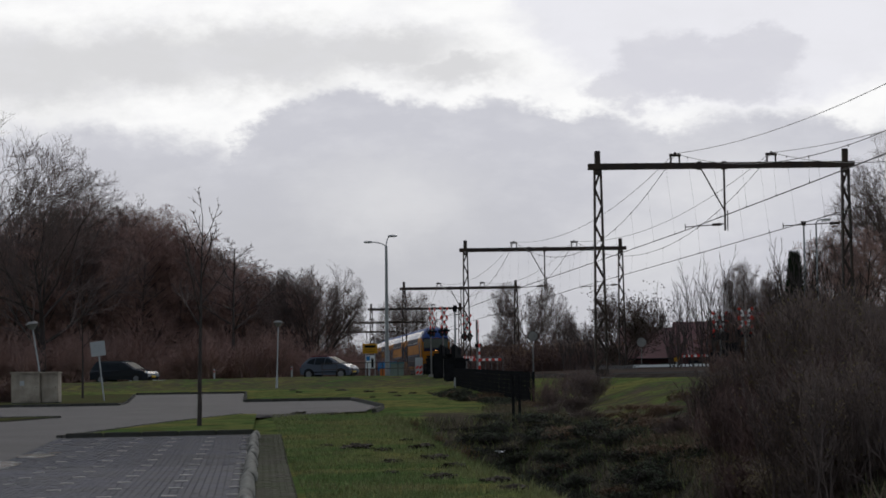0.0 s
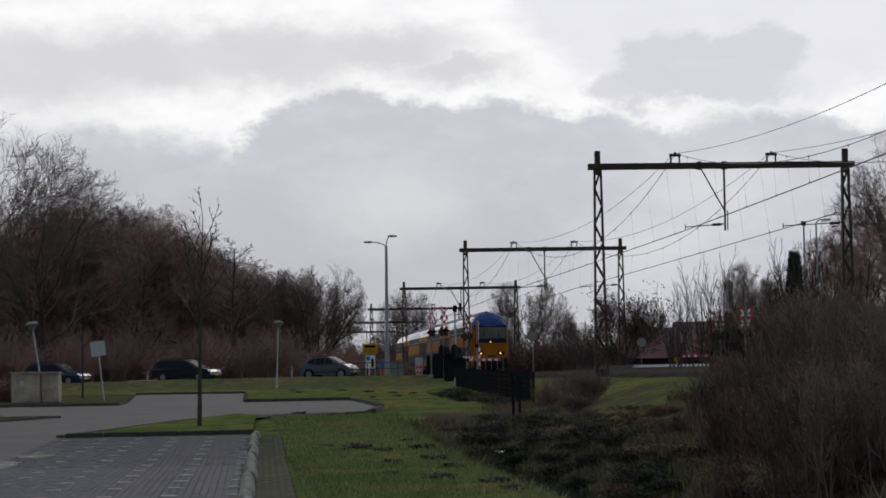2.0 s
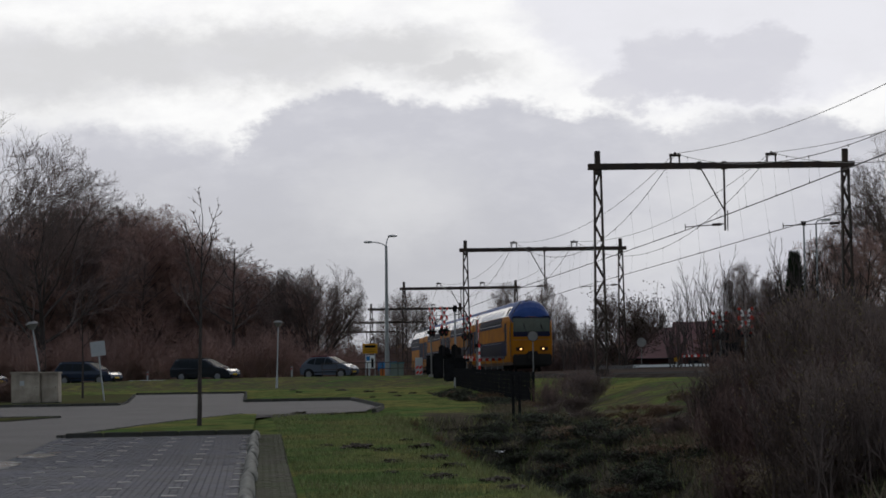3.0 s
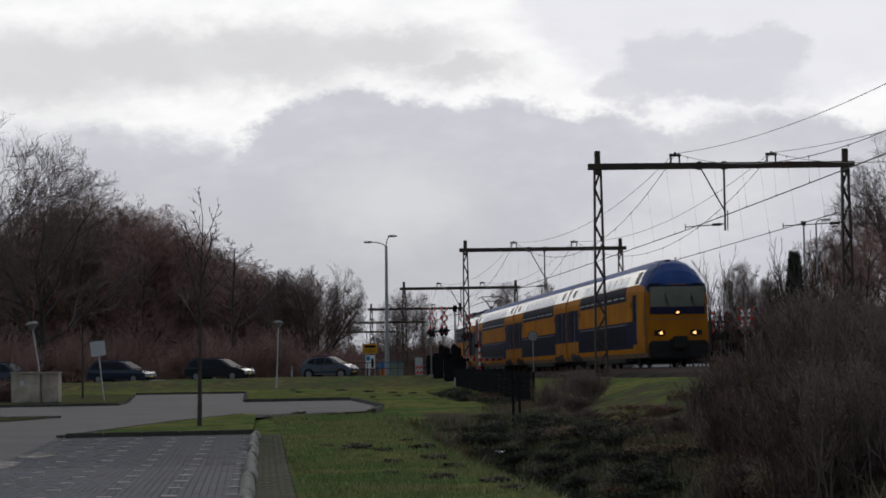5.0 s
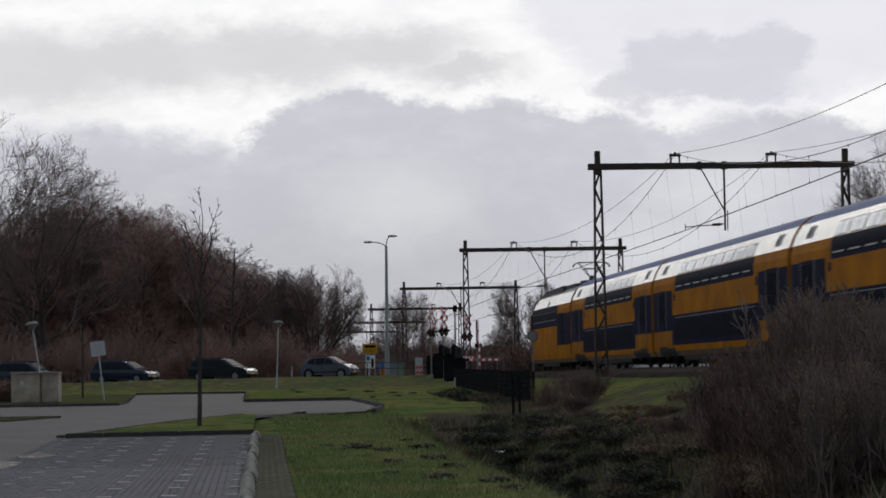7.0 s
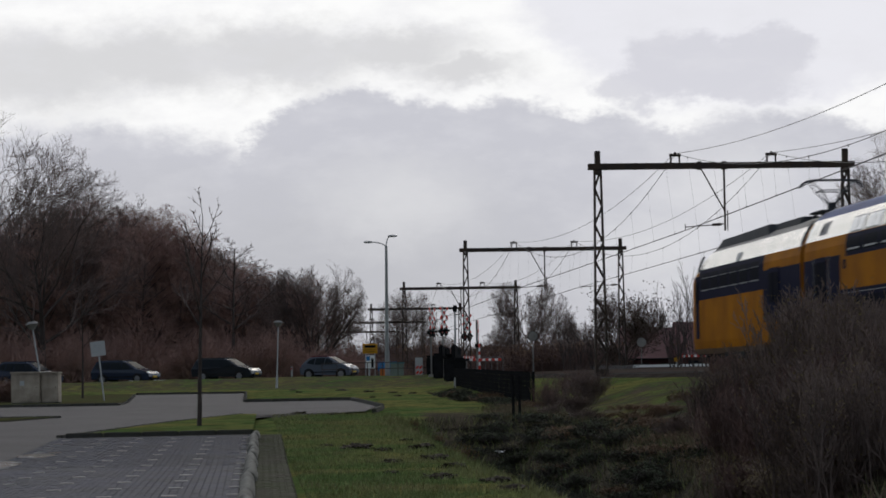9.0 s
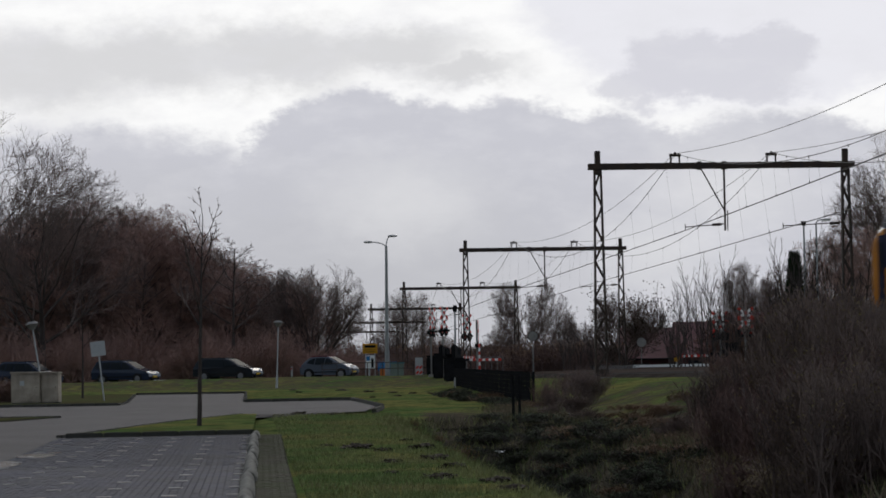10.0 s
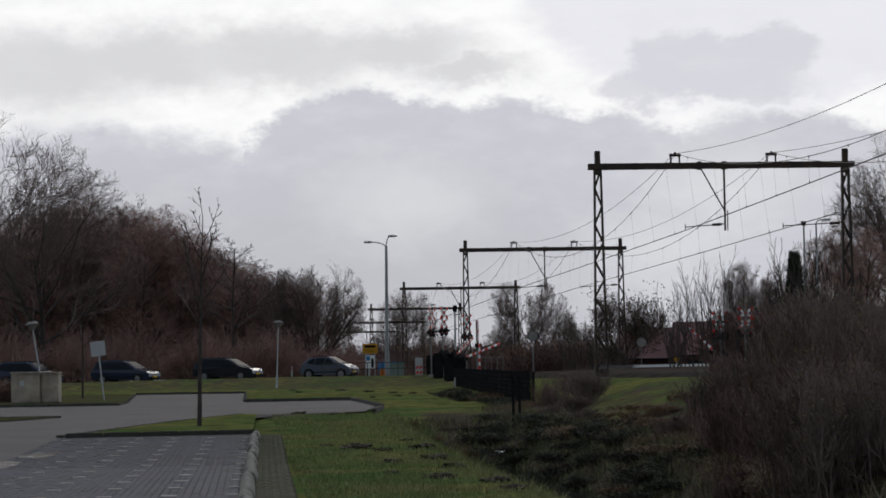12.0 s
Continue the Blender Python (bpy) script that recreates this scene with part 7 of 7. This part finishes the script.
def build_background():
    house("low_building", 1105, 1206, 205, 2.7, 5.35, 10, "long low dark red building with a shallow roof", M_BRICK_DARK, M_ROOF_RED)
    house("low_building", 1205, 1300, 200, 2.9, 5.70, 10, "dark red building with a slightly higher roof", M_BRICK_DARK, M_ROOF_RED)
    house("low_building", 1298, 1392, 190, 3.6, 6.1, 9, "dark red brick house behind the shrubs", M_BRICK_DARK, M_ROOF_RED)
    house("low_building", 985, 1052, 215, 2.5, 4.6, 9, "low house with a dark brown roof behind hedges", M_BRICK_DARK, M_ROOF_BROWN)
    # kiosk and covered goods beyond the crossing
    x, y = at_bearing(699, 182)
    c = holder("roadside_cabinet", Matrix.Translation((x, y, gz(x, y))), "grey-green steel cabinet beyond the road", "cabinet")
    part("body", one_box(-0.48, 0.48, -0.4, 0.4, -0.1, 1.45, 0.03), M_GREEN_BOX, c)
    part("roof", one_box(-0.54, 0.54, -0.46, 0.46, 1.45, 1.58, 0.04), M_TEAL, c)
    part("door", one_box(-0.38, 0.38, -0.415, -0.39, 0.1, 1.3, 0.01), M_GREEN_BOX, c)
    x, y = at_bearing(683, 188)
    c = holder("covered_stack", Matrix.Translation((x, y, gz(x, y))), "low stack under a bright blue sheet with an orange board", "stack")
    bm = one_box(-0.75, 0.75, -0.5, 0.5, 0.9, 1.65, 0.08)
    part("blue_sheet", bm, M_BLUE_SHEET, c)
    part("orange_board", one_box(-0.6, 0.1, -0.56, -0.50, 0.25, 1.1, 0.02), M_ORANGE, c)
    part("stack", one_box(-0.7, 0.7, -0.45, 0.45, -0.1, 0.9, 0.04), M_TEAL, c)
    # hedges
    rnd = random.Random(17)
    hedge = make_tree("hedge_shrub", 51, 2.6, 0.03, SHRUB, "dense dark bare hedge shrub", M_HEDGE, 700, M_LEAF_BROWN, 0.10, "shrub", "hedges beyond the crossing", 26, 0.4)
    first = True
    spots = [(bearing, 212 + rnd.uniform(-8, 8), rnd.uniform(44, 58)) for bearing in range(868, 1100, 13)] + [(bearing, 236, rnd.uniform(40, 60)) for bearing in range(606, 650, 11)]
    for s in range(84, 150, 6):        # low brush along the near side of the line, added to dull the train's shaded lower side
        x, y = rail(-7.0, s)
        spots.append((784 + 4446.3 * x / y, y, rnd.uniform(16, 34)))
    for s in range(168, 400, 11):      # along the far side of the line
        x, y = rail(11.0, s)
        spots.append((784 + 4446.3 * x / y, y, rnd.uniform(44, 60)))
    spots += [(bearing, 190, rnd.uniform(60, 110)) for bearing in range(1300, 1580, 16)] + [(8, 112.5, 8), (-8, 113.5, 10), (22, 113.5, 4)]
    for bearing, d, top in spots:
        x, y = at_bearing(bearing, d)
        hgt = 1.55 + top * d / 4446 - gz(x, y)
        m = sized(x, y, rnd.uniform(0, 6), max(0.6, hgt / 2.4), hgt / 2.7)
        if first:
            hedge.matrix_basis = m
            first = False
        else:
            copy_thing(hedge, m)
    # woods that close the place all round, beyond what stands near; unseen sides added to cut bright reflections
    w = Wood(61)
    w.ends = []
    verts, faces = [], []
    for k in range(5200):
        a = rnd.uniform(0, math.tau)
        ahead = abs((a + math.pi) % math.tau - math.pi)      # 0 straight ahead
        if ahead < 0.20:
            dist = rnd.uniform(420, 520)
            if ahead < 0.06 and math.sin(a) > -0.055:
                continue
            hh = rnd.uniform(3.0, 7.0)
        else:
            dist = rnd.uniform(240, 300) if math.cos(a) > 0 else rnd.uniform(130, 180)
            hh = rnd.uniform(8, 14)
        x, y = dist * math.sin(a), dist * math.cos(a)
        base = Vector((x, y, 0.2))
        w.piece(base, base + Vector((rnd.gauss(0, 0.6), rnd.gauss(0, 0.6), hh * 0.6)), 0.25, 0.15, 3)
        for j in range(7):
            p = base + Vector((0, 0, hh * rnd.uniform(0.15, 0.7)))
            q = p + Vector((rnd.gauss(0, 2.2), rnd.gauss(0, 2.2), hh * rnd.uniform(0.12, 0.34)))
            w.piece(p, q, 0.45, 0.05, 3)
    ob = raw("far_woods", w.v, w.f, M_TWIG_RED)
    tagged(ob, "bare woods closing the horizon, unseen sides added to dull reflections", "woods", kind="stuff")


M_OFFWHITE2 = mat("weathered_lath", (0.22, 0.21, 0.20), 0.8, vary=0.2, scale=4)
M_ROOF_BROWN = mat("brown_roof_tile", (0.075, 0.05, 0.04), 0.8, vary=0.2, scale=2)
LANE_A = {"hatchback": -0.2}
ROWS_A = [(0, -15.4), (0.5, -13.9), (1, -12.7), (1.5, -11.5), (2, -10.7), (2.5, -9.9), (3, -9.3), (5, -8.2), (5.5, -8.1), (6.5, -8.0), (7, -8.0), (9, -7.7), (10, -7.6), (12, -7.6)]
ROWS_B = [(0, -29.0), (1, -24.3), (1.5, -22.3), (2, -20.6), (2.5, -19.3), (3, -18.2), (3.2, -17.7), (4.8, -15.7), (5.2, -15.5), (5.6, -15.4), (12, -15.3)]
ROWS_C = [(0, -36.6), (2.5, -28.7), (3.2, -26.7), (4.8, -24.9), (5.5, -24.3), (6, -23.9), (6.5, -23.1), (7, -22.9), (7.3, -22.8), (12, -22.8)]


build_ground()
SKY = build_sky()
build_paving()
build_track()
build_portals()
build_wires()
TRAIN = build_train()
CAR_A, CAR_B, CAR_C = build_cars()
ARM_ROAD, ARM_PATH, ARM_FAR = build_crossing()
build_lamps()
build_signs()
build_cabinets()
build_fences()
build_background()
build_trees()
build_shrubs()
build_grass()
build_molehills()
build_scrap()


def motions():
    # the sky drifts slowly to the right
    walk(SKY, [(0.0, pose(0, 0, 0)), (12.0, pose(0, 0, 0, 0, 0, -0.30))])
    # the train comes on at a steady speed
    rows = []
    for t in (0.0, 2.5, 5.5, 9.0, 12.0):
        x, y = rail(0, 70.0 - 27.4 * (t - 2.5))
        rows.append((t, pose(x, y, RAIL + 0.03, 0, 0, TURN - 90)))
    walk(TRAIN, rows)
    # the cars close up behind the waiting one: seconds, metres along the road
    for thing, stops in ((CAR_A, ROWS_A), (CAR_B, ROWS_B), (CAR_C, ROWS_C)):
        rows = []
        for t, a in stops:
            x, y = road(a, -1.5)
            rows.append((t, pose(x, y, road_z(a) + 0.02, 0, 0, -20)))
        walk(thing, rows)
    # the barriers stay down, then rise
    down = pose(0, 0, 1.0)
    walk(ARM_ROAD, [(0.0, down), (10.85, down), (11.2, pose(0, 0, 1.0, 0, -2.6)), (11.6, pose(0, 0, 1.0, 0, -7.0)), (12.0, pose(0, 0, 1.0, 0, -11.8))])
    walk(ARM_PATH, [(0.0, down), (10.4, down), (10.8, pose(0, 0, 1.0, 0, -4)), (11.4, pose(0, 0, 1.0, 0, -12)), (12.0, pose(0, 0, 1.0, 0, -20))])
    walk(ARM_FAR, [(0.0, down), (10.7, down), (11.2, pose(0, 0, 1.0, 0, -10)), (12.0, pose(0, 0, 1.0, 0, -38))])


motions()
